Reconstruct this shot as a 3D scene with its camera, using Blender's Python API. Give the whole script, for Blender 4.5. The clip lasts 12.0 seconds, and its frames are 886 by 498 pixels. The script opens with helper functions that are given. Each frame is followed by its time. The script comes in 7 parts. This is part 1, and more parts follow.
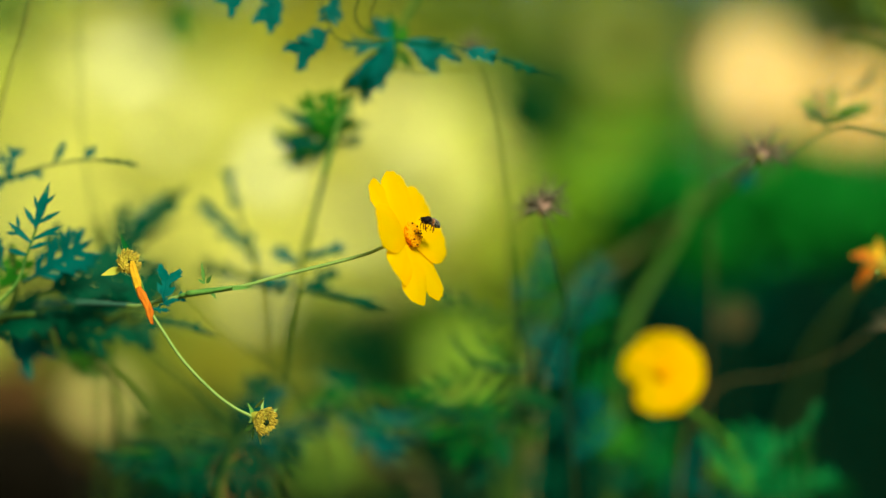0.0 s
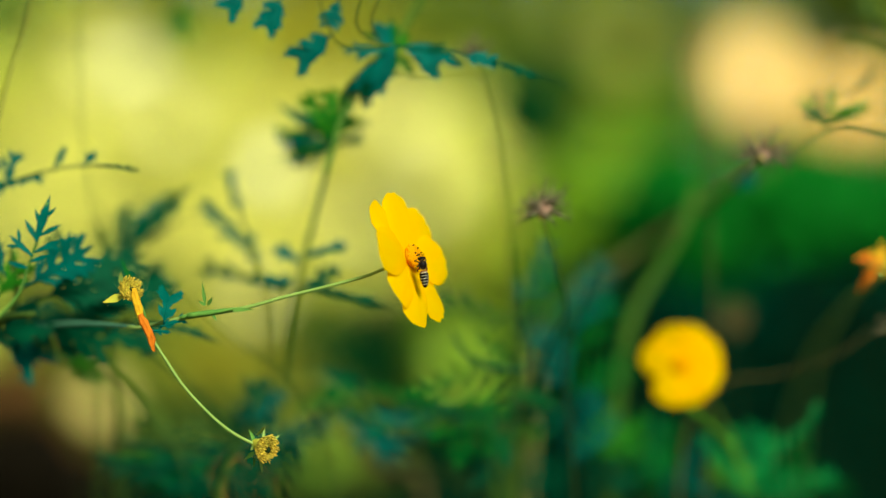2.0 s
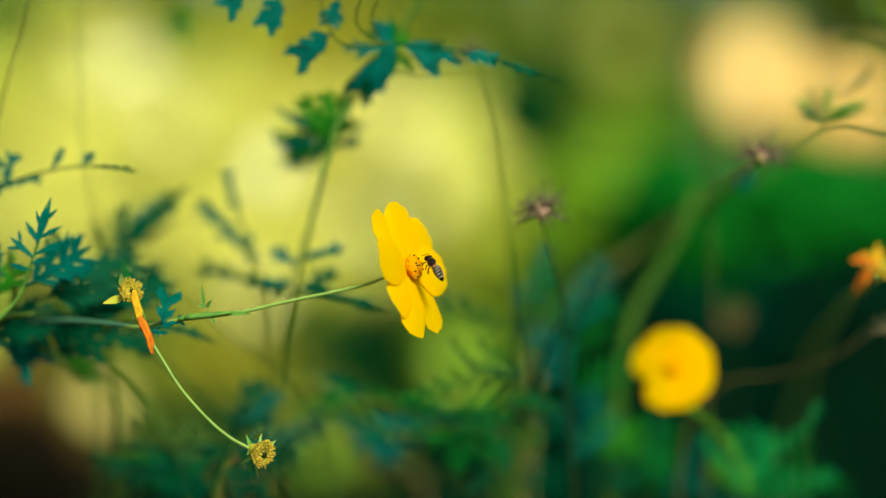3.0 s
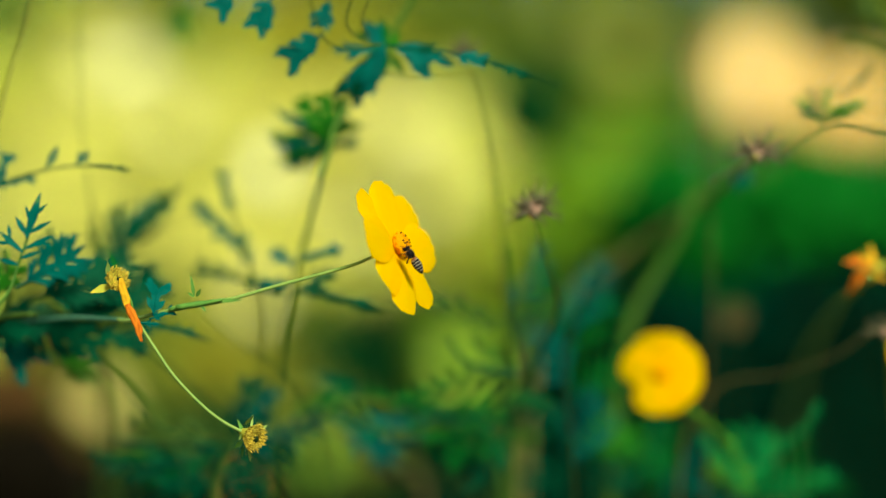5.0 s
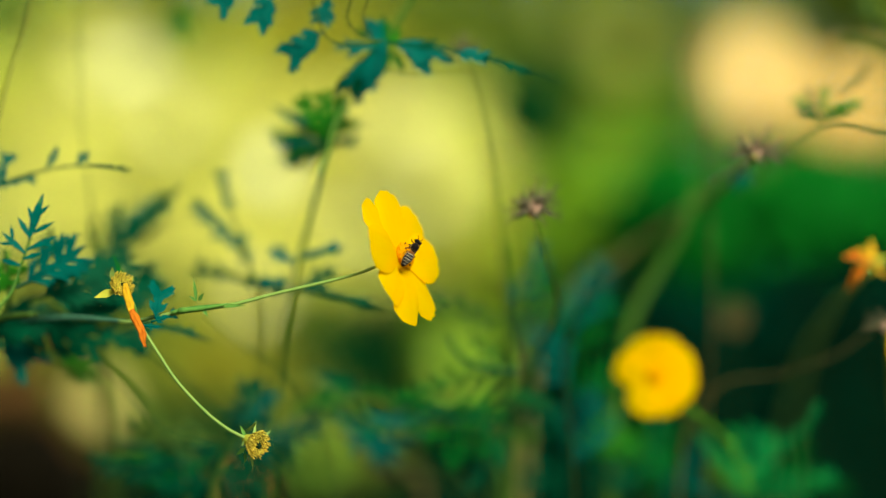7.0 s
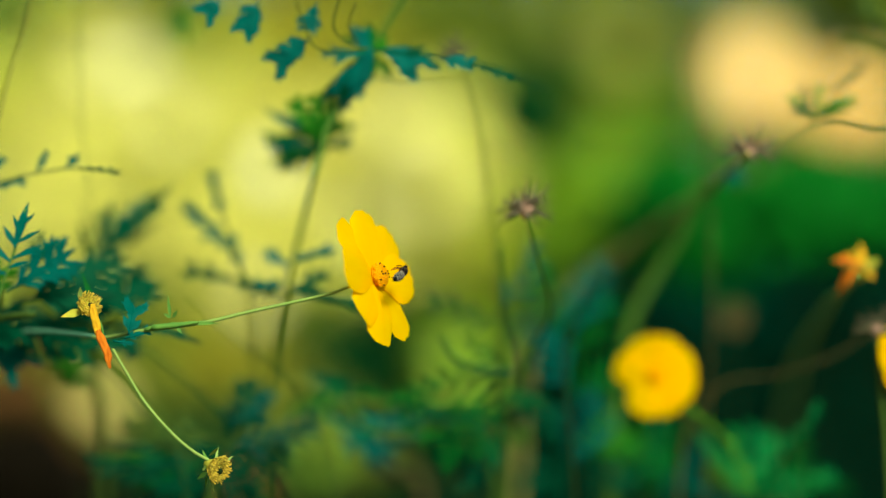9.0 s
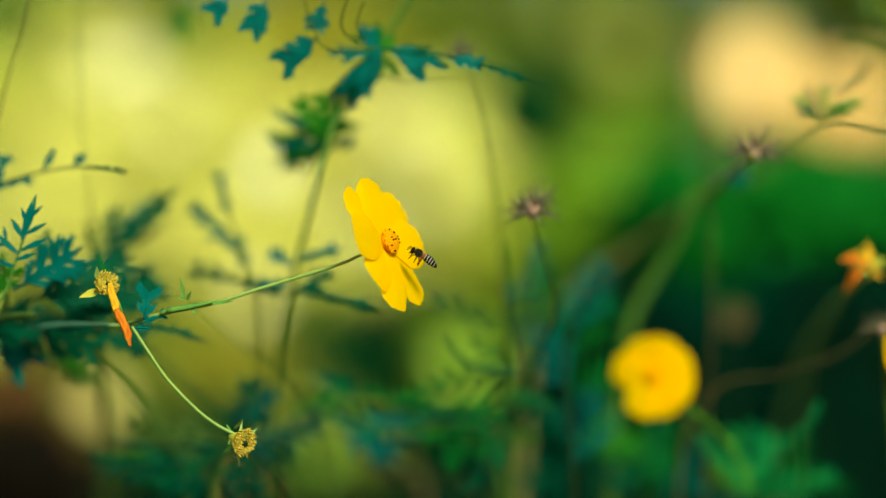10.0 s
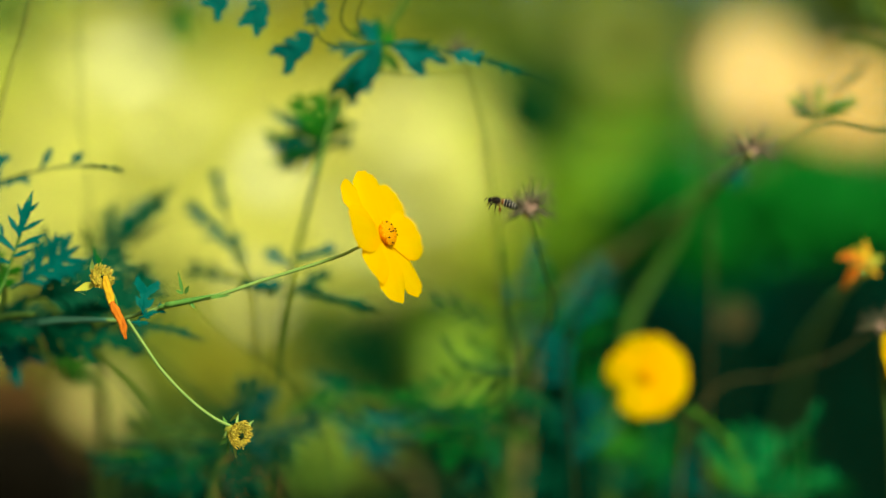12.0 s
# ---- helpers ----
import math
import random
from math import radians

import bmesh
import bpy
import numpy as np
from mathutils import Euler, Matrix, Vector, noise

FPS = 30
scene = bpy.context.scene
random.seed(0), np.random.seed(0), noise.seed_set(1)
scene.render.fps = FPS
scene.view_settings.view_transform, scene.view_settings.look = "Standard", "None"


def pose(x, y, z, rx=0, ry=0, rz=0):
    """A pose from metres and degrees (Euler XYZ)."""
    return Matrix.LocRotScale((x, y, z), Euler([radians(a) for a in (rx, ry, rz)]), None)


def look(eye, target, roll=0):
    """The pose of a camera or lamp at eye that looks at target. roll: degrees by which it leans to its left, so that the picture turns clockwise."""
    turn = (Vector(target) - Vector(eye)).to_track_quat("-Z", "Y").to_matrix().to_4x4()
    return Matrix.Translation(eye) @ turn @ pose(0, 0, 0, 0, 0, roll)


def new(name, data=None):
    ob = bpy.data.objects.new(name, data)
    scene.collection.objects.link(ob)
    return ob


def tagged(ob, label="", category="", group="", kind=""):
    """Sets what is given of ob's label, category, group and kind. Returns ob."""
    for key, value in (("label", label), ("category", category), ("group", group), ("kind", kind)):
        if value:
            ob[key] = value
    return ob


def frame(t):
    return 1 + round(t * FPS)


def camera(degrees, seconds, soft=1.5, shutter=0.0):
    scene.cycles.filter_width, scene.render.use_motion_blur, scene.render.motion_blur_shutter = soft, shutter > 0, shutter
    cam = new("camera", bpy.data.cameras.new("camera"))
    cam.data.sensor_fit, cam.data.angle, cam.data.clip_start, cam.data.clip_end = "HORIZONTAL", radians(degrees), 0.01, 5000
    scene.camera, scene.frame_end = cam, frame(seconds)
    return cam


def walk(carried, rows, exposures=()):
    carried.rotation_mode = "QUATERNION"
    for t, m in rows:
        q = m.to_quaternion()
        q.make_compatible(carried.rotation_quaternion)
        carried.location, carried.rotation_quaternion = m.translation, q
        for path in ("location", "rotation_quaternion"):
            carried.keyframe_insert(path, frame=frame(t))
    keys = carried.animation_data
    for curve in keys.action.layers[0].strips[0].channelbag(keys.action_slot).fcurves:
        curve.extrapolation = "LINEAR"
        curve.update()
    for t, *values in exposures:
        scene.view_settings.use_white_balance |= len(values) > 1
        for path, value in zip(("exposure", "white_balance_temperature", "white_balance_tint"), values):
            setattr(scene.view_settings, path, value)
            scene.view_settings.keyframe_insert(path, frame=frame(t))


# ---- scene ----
# A bee at a yellow cosmos flower in a sunny garden, seen through a fast short-telephoto lens.

# ---- camera: held still at flower height, wide open, focused on the flower ----
cam = camera(24, 12.0, soft=1.35, shutter=0.12)
cam.data.dof.use_dof = True
cam.data.dof.focus_distance = 0.768
cam.data.dof.aperture_fstop = 1.8
EYE = (0, 0, 0.75)
walk(cam, [(0, look(EYE, (0, 1, 0.75))), (12, look(EYE, (0, 1, 0.75)))], exposures=[(0, 0.58, 6750, -11), (12, 0.58, 6750, -11)])

# ---- light: afternoon sun from behind and to the right, clear sky ----
world = bpy.data.worlds.new("garden_sky")
scene.world = world
world.use_nodes = True
sky = world.node_tree.nodes.new("ShaderNodeTexSky")
sky.sky_type = "NISHITA"
sky.sun_disc = False
sky.sun_elevation = radians(37)
sky.sun_rotation = radians(156)
world.node_tree.links.new(sky.outputs[0], world.node_tree.nodes["Background"].inputs[0])
world.node_tree.nodes["Background"].inputs[1].default_value = 0.085
sun_data = bpy.data.lights.new("sun", "SUN")
sun_data.energy = 4.0
sun_data.angle = radians(16)
sun_data.color = (1.0, 0.95, 0.86)
sun = new("sun", sun_data)
sun.matrix_world = look((1.8, -3.2, 3.8), (0, 0.9, 0.45))


# ---- materials ----
def material(name, colour, other=None, scale=200.0, rough=0.6, bump=0.2, through_light=0.0, metal=0.0,
             stretch=(1, 1, 1), per_piece=0.0, glow_through=None, shine=0.04):
    """A mottled surface of two colours at two scales, with fine relief; through_light: share of light that passes (leaves, petals)."""
    m = bpy.data.materials.new(name)
    m.use_nodes = True
    nt = m.node_tree
    n, l = nt.nodes, nt.links
    bsdf = n["Principled BSDF"]
    other = other or tuple(c * 0.7 for c in colour)
    coord = n.new("ShaderNodeTexCoord")
    mapping = n.new("ShaderNodeMapping")
    mapping.inputs["Scale"].default_value = stretch
    l.new(coord.outputs["Object"], mapping.inputs[0])
    coarse = n.new("ShaderNodeTexNoise")
    coarse.inputs["Scale"].default_value = scale * 0.22
    coarse.inputs["Detail"].default_value = 3
    fine = n.new("ShaderNodeTexNoise")
    fine.inputs["Scale"].default_value = scale
    fine.inputs["Detail"].default_value = 5
    l.new(mapping.outputs[0], coarse.inputs["Vector"])
    l.new(mapping.outputs[0], fine.inputs["Vector"])
    both = n.new("ShaderNodeMix")
    both.inputs[0].default_value = 0.45
    l.new(coarse.outputs[0], both.inputs[2])
    l.new(fine.outputs[0], both.inputs[3])
    ramp = n.new("ShaderNodeValToRGB")
    ramp.color_ramp.elements[0].position, ramp.color_ramp.elements[1].position = 0.35, 0.65
    ramp.color_ramp.elements[0].color = (*other, 1)
    ramp.color_ramp.elements[1].color = (*colour, 1)
    l.new(both.outputs[0], ramp.inputs[0])
    tint = ramp.outputs[0]
    if per_piece:
        island = n.new("ShaderNodeNewGeometry")
        span = n.new("ShaderNodeMapRange")
        span.inputs[3].default_value, span.inputs[4].default_value = 1 - per_piece, 1 + per_piece
        l.new(island.outputs["Random Per Island"], span.inputs[0])
        hsv = n.new("ShaderNodeHueSaturation")
        l.new(span.outputs[0], hsv.inputs["Value"])
        l.new(tint, hsv.inputs["Color"])
        tint = hsv.outputs[0]
    l.new(tint, bsdf.inputs["Base Color"])
    bsdf.inputs["Roughness"].default_value = rough
    bsdf.inputs["Metallic"].default_value = metal
    bsdf.inputs["Specular IOR Level"].default_value = shine
    relief = n.new("ShaderNodeBump")
    relief.inputs["Strength"].default_value = bump
    relief.inputs["Distance"].default_value = 0.3 / scale
    l.new(fine.outputs[0], relief.inputs["Height"])
    l.new(relief.outputs[0], bsdf.inputs["Normal"])
    if through_light:
        thin = n.new("ShaderNodeBsdfTranslucent")
        if glow_through:
            thin.inputs[0].default_value = (*glow_through, 1)
        else:
            l.new(tint, thin.inputs[0])
        mix = n.new("ShaderNodeMixShader")
        mix.inputs[0].default_value = through_light
        l.new(bsdf.outputs[0], mix.inputs[1])
        l.new(thin.outputs[0], mix.inputs[2])
        l.new(mix.outputs[0], n["Material Output"].inputs[0])
    return m


def wing_material():
    m = bpy.data.materials.new("bee_wing")
    m.use_nodes = True
    n, l = m.node_tree.nodes, m.node_tree.links
    bsdf = n["Principled BSDF"]
    bsdf.inputs["Base Color"].default_value = (0.12, 0.09, 0.06, 1)
    bsdf.inputs["Roughness"].default_value = 0.5
    bsdf.inputs["Specular IOR Level"].default_value = 0.2
    clear = n.new("ShaderNodeBsdfTransparent")
    mix = n.new("ShaderNodeMixShader")
    mix.inputs[0].default_value = 0.014
    l.new(clear.outputs[0], mix.inputs[1])
    l.new(bsdf.outputs[0], mix.inputs[2])
    l.new(mix.outputs[0], n["Material Output"].inputs[0])
    return m


PETAL = material("yellow_petal", (0.99, 0.585, 0.001), (0.99, 0.555, 0.001), 260, 0.6, 0.06, 0.5, stretch=(0.25, 2.5, 1))
DISC = material("orange_disc", (0.98, 0.49, 0.012), (0.97, 0.43, 0.012), 1500, 0.8, 0.3, 0.5)
FLORET = material("orange_floret", (0.98, 0.57, 0.015), (0.97, 0.50, 0.01), 1800, 0.85, 0.3, 0.5)
ANTHER = material("dark_anther", (0.035, 0.008, 0.004), (0.015, 0.004, 0.002), 2000, 0.7, 0.3)
STEM = material("green_stem", (0.13, 0.25, 0.04), (0.07, 0.17, 0.03), 400, 0.5, 0.2, stretch=(1, 1, 0.3))
PALE_STEM = material("pale_green_stem", (0.25, 0.33, 0.075), (0.17, 0.26, 0.055), 400, 0.5, 0.2)
OLIVE_STEM = material("olive_stem", (0.055, 0.095, 0.014), (0.035, 0.065, 0.012), 300, 0.6, 0.2)
# stem green darkened nearly to black, with the shade put into it
SHADE_STEM = material("shade_toned_stem", (0.012, 0.028, 0.008), (0.007, 0.017, 0.005), 300, 0.7, 0.2)
BROWN_STEM = material("brown_stem", (0.085, 0.065, 0.02), (0.055, 0.042, 0.015), 300, 0.7, 0.3)
LEAF_STEM = material("leafy_green_stem", (0.075, 0.16, 0.02), (0.05, 0.11, 0.015), 300, 0.6, 0.2)
TAN_STEM = material("tan_stem", (0.30, 0.27, 0.07), (0.21, 0.18, 0.05), 300, 0.7, 0.3)
BLUISH_STEM = material("bluish_green_stem", (0.10, 0.24, 0.13), (0.07, 0.17, 0.10), 300, 0.6, 0.2)
TEAL_LEAF = material("blue_green_leaf", (0.006, 0.130, 0.100), (0.004, 0.081, 0.062), 220, 0.55, 0.2, 0.25)
DEEP_LEAF = material("deep_green_leaf", (0.003, 0.078, 0.032), (0.002, 0.047, 0.019), 220, 0.55, 0.2, 0.25)
GREEN_LEAF = material("green_leaf", (0.036, 0.21, 0.012), (0.018, 0.14, 0.008), 220, 0.55, 0.2, 0.3)
MEADOW_LEAF = material("meadow_green_leaf", (0.008, 0.13, 0.014), (0.005, 0.08, 0.010), 220, 0.55, 0.2, 0.3)
FRESH_LEAF = material("fresh_green_leaf", (0.030, 0.33, 0.060), (0.012, 0.22, 0.065), 220, 0.55, 0.2, 0.3)
LIME_LEAF = material("lime_green_leaf", (0.14, 0.36, 0.02), (0.09, 0.27, 0.02), 220, 0.55, 0.2, 0.3)
WITHERED = material("withered_orange_petal", (0.80, 0.24, 0.02), (0.50, 0.10, 0.01), 420, 0.8, 0.8, 0.2, stretch=(2, 2, 0.4))
WITHERED_YELLOW = material("withered_yellow_petal", (0.90, 0.55, 0.03), (0.66, 0.33, 0.02), 420, 0.8, 0.8, 0.2)
BRACT = material("yellow_green_bract", (0.60, 0.48, 0.05), (0.35, 0.38, 0.04), 500, 0.6, 0.3, 0.2)
SPENT = material("spent_floret", (0.62, 0.42, 0.05), (0.30, 0.24, 0.03), 900, 0.8, 0.5, per_piece=0.45)
ACHENE = material("brown_achene", (0.17, 0.14, 0.075), (0.08, 0.07, 0.04), 600, 0.8, 0.4)
PINK_ACHENE = material("pinkish_achene_core", (0.46, 0.27, 0.19), (0.30, 0.16, 0.11), 600, 0.8, 0.4)
BEE_BLACK = material("bee_black", (0.006, 0.005, 0.005), (0.009, 0.006, 0.005), 3000, 0.35, 0.3)
BEE_CREAM = material("bee_cream_band", (0.68, 0.61, 0.47), (0.50, 0.43, 0.31), 4000, 0.8, 0.5)
BEE_FUZZ = material("bee_brown_fuzz", (0.24, 0.15, 0.07), (0.10, 0.06, 0.03), 3000, 0.9, 0.5)
BEE_AMBER = material("bee_amber_leg", (0.30, 0.10, 0.02), (0.10, 0.035, 0.01), 3000, 0.45, 0.3)
BEE_EYE = material("bee_eye", (0.02, 0.012, 0.01), (0.01, 0.007, 0.006), 6000, 0.2, 0.3)
BEE_WING = wing_material()
# pale yellows brighter than real leaves: full sun is put into the colour
SUNNY = material("sun_toned_yellow_green_foliage", (0.80, 0.80, 0.13), (0.695, 0.70, 0.085), 9, 0.6, 0.2, 0.5, per_piece=0.25)
PALE_SUNNY = material("sun_toned_pale_yellow_foliage", (0.90, 0.865, 0.29), (0.845, 0.81, 0.23), 9, 0.6, 0.2, 0.5, per_piece=0.25)
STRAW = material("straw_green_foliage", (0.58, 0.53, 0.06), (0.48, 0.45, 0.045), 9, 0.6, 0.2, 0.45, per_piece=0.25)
LIME = material("lime_foliage", (0.30, 0.48, 0.03), (0.22, 0.39, 0.022), 9, 0.6, 0.2, 0.35, per_piece=0.3)
OLIVE = material("olive_foliage", (0.20, 0.26, 0.03), (0.14, 0.19, 0.022), 9, 0.6, 0.2, 0.3, per_piece=0.3)
MID_GREEN = material("mid_green_foliage", (0.024, 0.27, 0.022), (0.015, 0.18, 0.017), 9, 0.6, 0.2, 0.3, per_piece=0.3)
# darkened greens: the shade among the shrubs is put into the leaf colour
DARK_GREEN = material("deep_shade_toned_foliage", (0.0006, 0.024, 0.011), (0.0004, 0.012, 0.006), 9, 0.7, 0.2, 0.2, per_piece=0.3, shine=0.015)
MID_DARK = material("shade_toned_green_foliage", (0.015, 0.10, 0.02), (0.008, 0.06, 0.014), 9, 0.6, 0.2, 0.25, per_piece=0.3)
TEAL_SHADE = material("bluish_shade_toned_foliage", (0.001, 0.060, 0.034), (0.0006, 0.036, 0.020), 9, 0.7, 0.2, 0.2, per_piece=0.3, shine=0.015)
RUST = material("rusty_dry_foliage", (0.17, 0.085, 0.022), (0.09, 0.045, 0.013), 9, 0.8, 0.2, 0.2, per_piece=0.3)
# dry brown taken almost to black; the deep shade is in the colour
DRY_DARK = material("shade_toned_dry_foliage", (0.014, 0.010, 0.005), (0.007, 0.006, 0.004), 9, 0.8, 0.2, 0.1, per_piece=0.3, shine=0.015)
BARK = material("bark", (0.055, 0.045, 0.025), (0.03, 0.024, 0.014), 60, 0.9, 0.6)
PANEL = material("bright_highlight_metal", (0.80, 0.54, 0.215), (0.72, 0.47, 0.18), 30, 0.68, 0.1, metal=1.0)
DULL_PANEL = material("dim_highlight_metal", (0.80, 0.53, 0.17), (0.72, 0.46, 0.14), 30, 0.74, 0.1, metal=1.0)
POST = material("weathered_post", (0.16, 0.12, 0.07), (0.09, 0.065, 0.04), 60, 0.9, 0.5)
BANK = material("sunlit_grass_bank", (0.57, 0.66, 0.10), (0.48, 0.58, 0.075), 6, 0.9, 0.6)
SOIL = material("grassy_soil", (0.055, 0.075, 0.02), (0.07, 0.045, 0.022), 14, 0.95, 0.7)



def waxy(name, colour, sheen, rough, gloss=0.8):
    """A broad waxy leaf, added to throw the sun back as a glint in the sheen colour."""
    m = material(name, colour, None, 30, rough, 0.05, 0.25, shine=gloss)
    m.node_tree.nodes["Principled BSDF"].inputs["Specular Tint"].default_value = (*sheen, 1)
    return m


WAXY_CREAM = waxy("cream_waxy_leaf", (0.80, 0.74, 0.28), (1.0, 0.88, 0.50), 0.38, 0.55)
WAXY_WHITE = waxy("pale_waxy_leaf", (0.78, 0.74, 0.40), (1.0, 0.97, 0.74), 0.35, 0.42)
WAXY_LIME = waxy("lime_waxy_leaf", (0.20, 0.32, 0.02), (0.85, 1.0, 0.20), 0.38, 0.52)
WAXY_GREEN = waxy("green_waxy_leaf", (0.12, 0.28, 0.02), (0.6, 1.0, 0.15), 0.42, 0.3)
WAXY_OLIVE = waxy("olive_waxy_leaf", (0.20, 0.24, 0.03), (1.0, 0.92, 0.28), 0.42, 0.42)
WAXY_TAN = waxy("tan_waxy_leaf", (0.34, 0.26, 0.07), (1.0, 0.82, 0.28), 0.38, 0.7)
WAXY_RUST = waxy("rust_waxy_leaf", (0.30, 0.12, 0.04), (1.0, 0.56, 0.18), 0.44, 0.2)

# ---- small tools ----
PLACE = {}


def thing(name, at, label, category, group=""):
    ob = new(name)
    ob.empty_display_size = 0.02
    ob.location = at
    PLACE[ob] = Vector(at)
    return tagged(ob, label, category, group)


def part(name, bm, mat, parent, label="", at=None, smooth=True):
    """Links a bmesh, made in world space, as one mesh object under a thing or part; at: its origin."""
    origin = Vector(at) if at is not None else PLACE[parent]
    bmesh.ops.translate(bm, verts=bm.verts, vec=-origin)
    mesh = bpy.data.meshes.new(name)
    bm.to_mesh(mesh)
    bm.free()
    for p in mesh.polygons:
        p.use_smooth = smooth
    mesh.materials.append(mat)
    ob = new(name, mesh)
    ob.parent = parent
    ob.location = origin - PLACE[parent]
    PLACE[ob] = origin
    if label:
        ob["label"] = label
    return ob


def piece(name, mesh, parent, m):
    """One more object on a shared mesh, at the pose m in its parent's space."""
    ob = new(name, mesh)
    ob.parent = parent
    ob.matrix_basis = m
    return ob


def mesh_of(name, bm, mat):
    mesh = bpy.data.meshes.new(name)
    bm.to_mesh(mesh)
    bm.free()
    for p in mesh.polygons:
        p.use_smooth = True
    mesh.materials.append(mat)
    return mesh


def spline(points, steps=6):
    """A smooth line through the points (Catmull-Rom)."""
    p = [Vector(q) for q in points]
    p = [2 * p[0] - p[1]] + p + [2 * p[-1] - p[-2]]
    out = []
    for i in range(1, len(p) - 2):
        for k in range(steps):
            s = k / steps
            out.append(0.5 * (2 * p[i] + (p[i + 1] - p[i - 1]) * s + (2 * p[i - 1] - 5 * p[i] + 4 * p[i + 1] - p[i + 2]) * s * s
                              + (3 * p[i] - p[i - 1] - 3 * p[i + 1] + p[i + 2]) * s ** 3))
    out.append(p[-2])
    return out


def tube(bm, points, r0, r1, sides=8, steps=6, knots=0.0):
    line = spline(points, steps)
    rings = []
    for i, c in enumerate(line):
        d = (line[min(i + 1, len(line) - 1)] - line[max(i - 1, 0)]).normalized()
        a = d.cross(Vector((0.3, 0.9, 0.2))).normalized()
        b = d.cross(a)
        r = r0 + (r1 - r0) * i / (len(line) - 1)
        r *= 1 + knots * math.sin(i * 2.3)
        rings.append([bm.verts.new(c + r * (a * math.cos(2 * math.pi * k / sides) + b * math.sin(2 * math.pi * k / sides))) for k in range(sides)])
    for q, w in zip(rings, rings[1:]):
        for k in range(sides):
            bm.faces.new((q[k], q[(k + 1) % sides], w[(k + 1) % sides], w[k]))
    bm.faces.new(rings[0][::-1])
    bm.faces.new(rings[-1])


def shrivel(bm, points, r0, r1, seed):
    """A dried, crumpled petal: a limp roll with deep creases."""
    tube(bm, points, r0, r1, 14, 12)
    a, b = Vector(points[0]), Vector(points[-1])
    u = (b - a).normalized()
    side = u.cross(Vector((0, 1, 0))).normalized()
    for v in bm.verts:
        f = min(1, max(0, (v.co - a).dot(u) / (b - a).length))
        mid = spline(points, 12)
        c = min(mid, key=lambda p: (p - v.co).length)
        w = (v.co - c).dot(side)
        v.co -= side * w * (1 - min(1, 0.45 + 2.5 * f, 0.2 + 2.6 * (1 - f)))
        q = Vector((0, 0, f * 3.1 + seed))
        v.co += side * (w * 0.35 * noise.noise(q * 1.7) + 0.25 * max(r0, r1) * noise.noise(q + Vector((5, 0, 0))))
        v.co += Vector((0, 1, 0)) * max(r0, r1) * (0.55 * math.cos(w / max(r0, r1) * 5.5) * 0.5 + 0.35 * noise.noise(v.co * 420))


def blob(bm, centre, radii, turn=None, rough=0.0, u=12, v=8):
    """An ellipsoid, a little uneven."""
    made = bmesh.ops.create_uvsphere(bm, u_segments=u, v_segments=v, radius=1.0)["verts"]
    for w in made:
        k = 1 + rough * noise.noise(w.co * 3.1 + Vector(centre) * 900)
        w.co = Vector((w.co.x * radii[0], w.co.y * radii[1], w.co.z * radii[2])) * k
        if turn:
            w.co = turn @ w.co
        w.co += Vector(centre)


def blade(bm, a, b, width, normal, sag=0.0, fold=0.25, widest=0.4):
    """One lance-shaped lobe from a to b, folded along its midrib."""
    a, b = Vector(a), Vector(b)
    u = (b - a)
    length = u.length
    u.normalize()
    n = (Vector(normal) - u * u.dot(Vector(normal))).normalized()
    s = u.cross(n)
    rows = []
    for i in range(7):
        f = i / 6
        w = width * 0.5 * ((0.25 + 0.75 * (f / widest) ** 0.7) if f < widest else ((1 - f) / (1 - widest)) ** 0.85)
        w = max(w, width * 0.02)
        c = a + u * length * f - n * sag * length * f * f
        rows.append((bm.verts.new(c + s * w + n * fold * w), bm.verts.new(c), bm.verts.new(c - s * w + n * fold * w)))
    for q, w in zip(rows, rows[1:]):
        bm.faces.new((q[0], q[1], w[1], w[0]))
        bm.faces.new((q[1], q[2], w[2], w[1]))


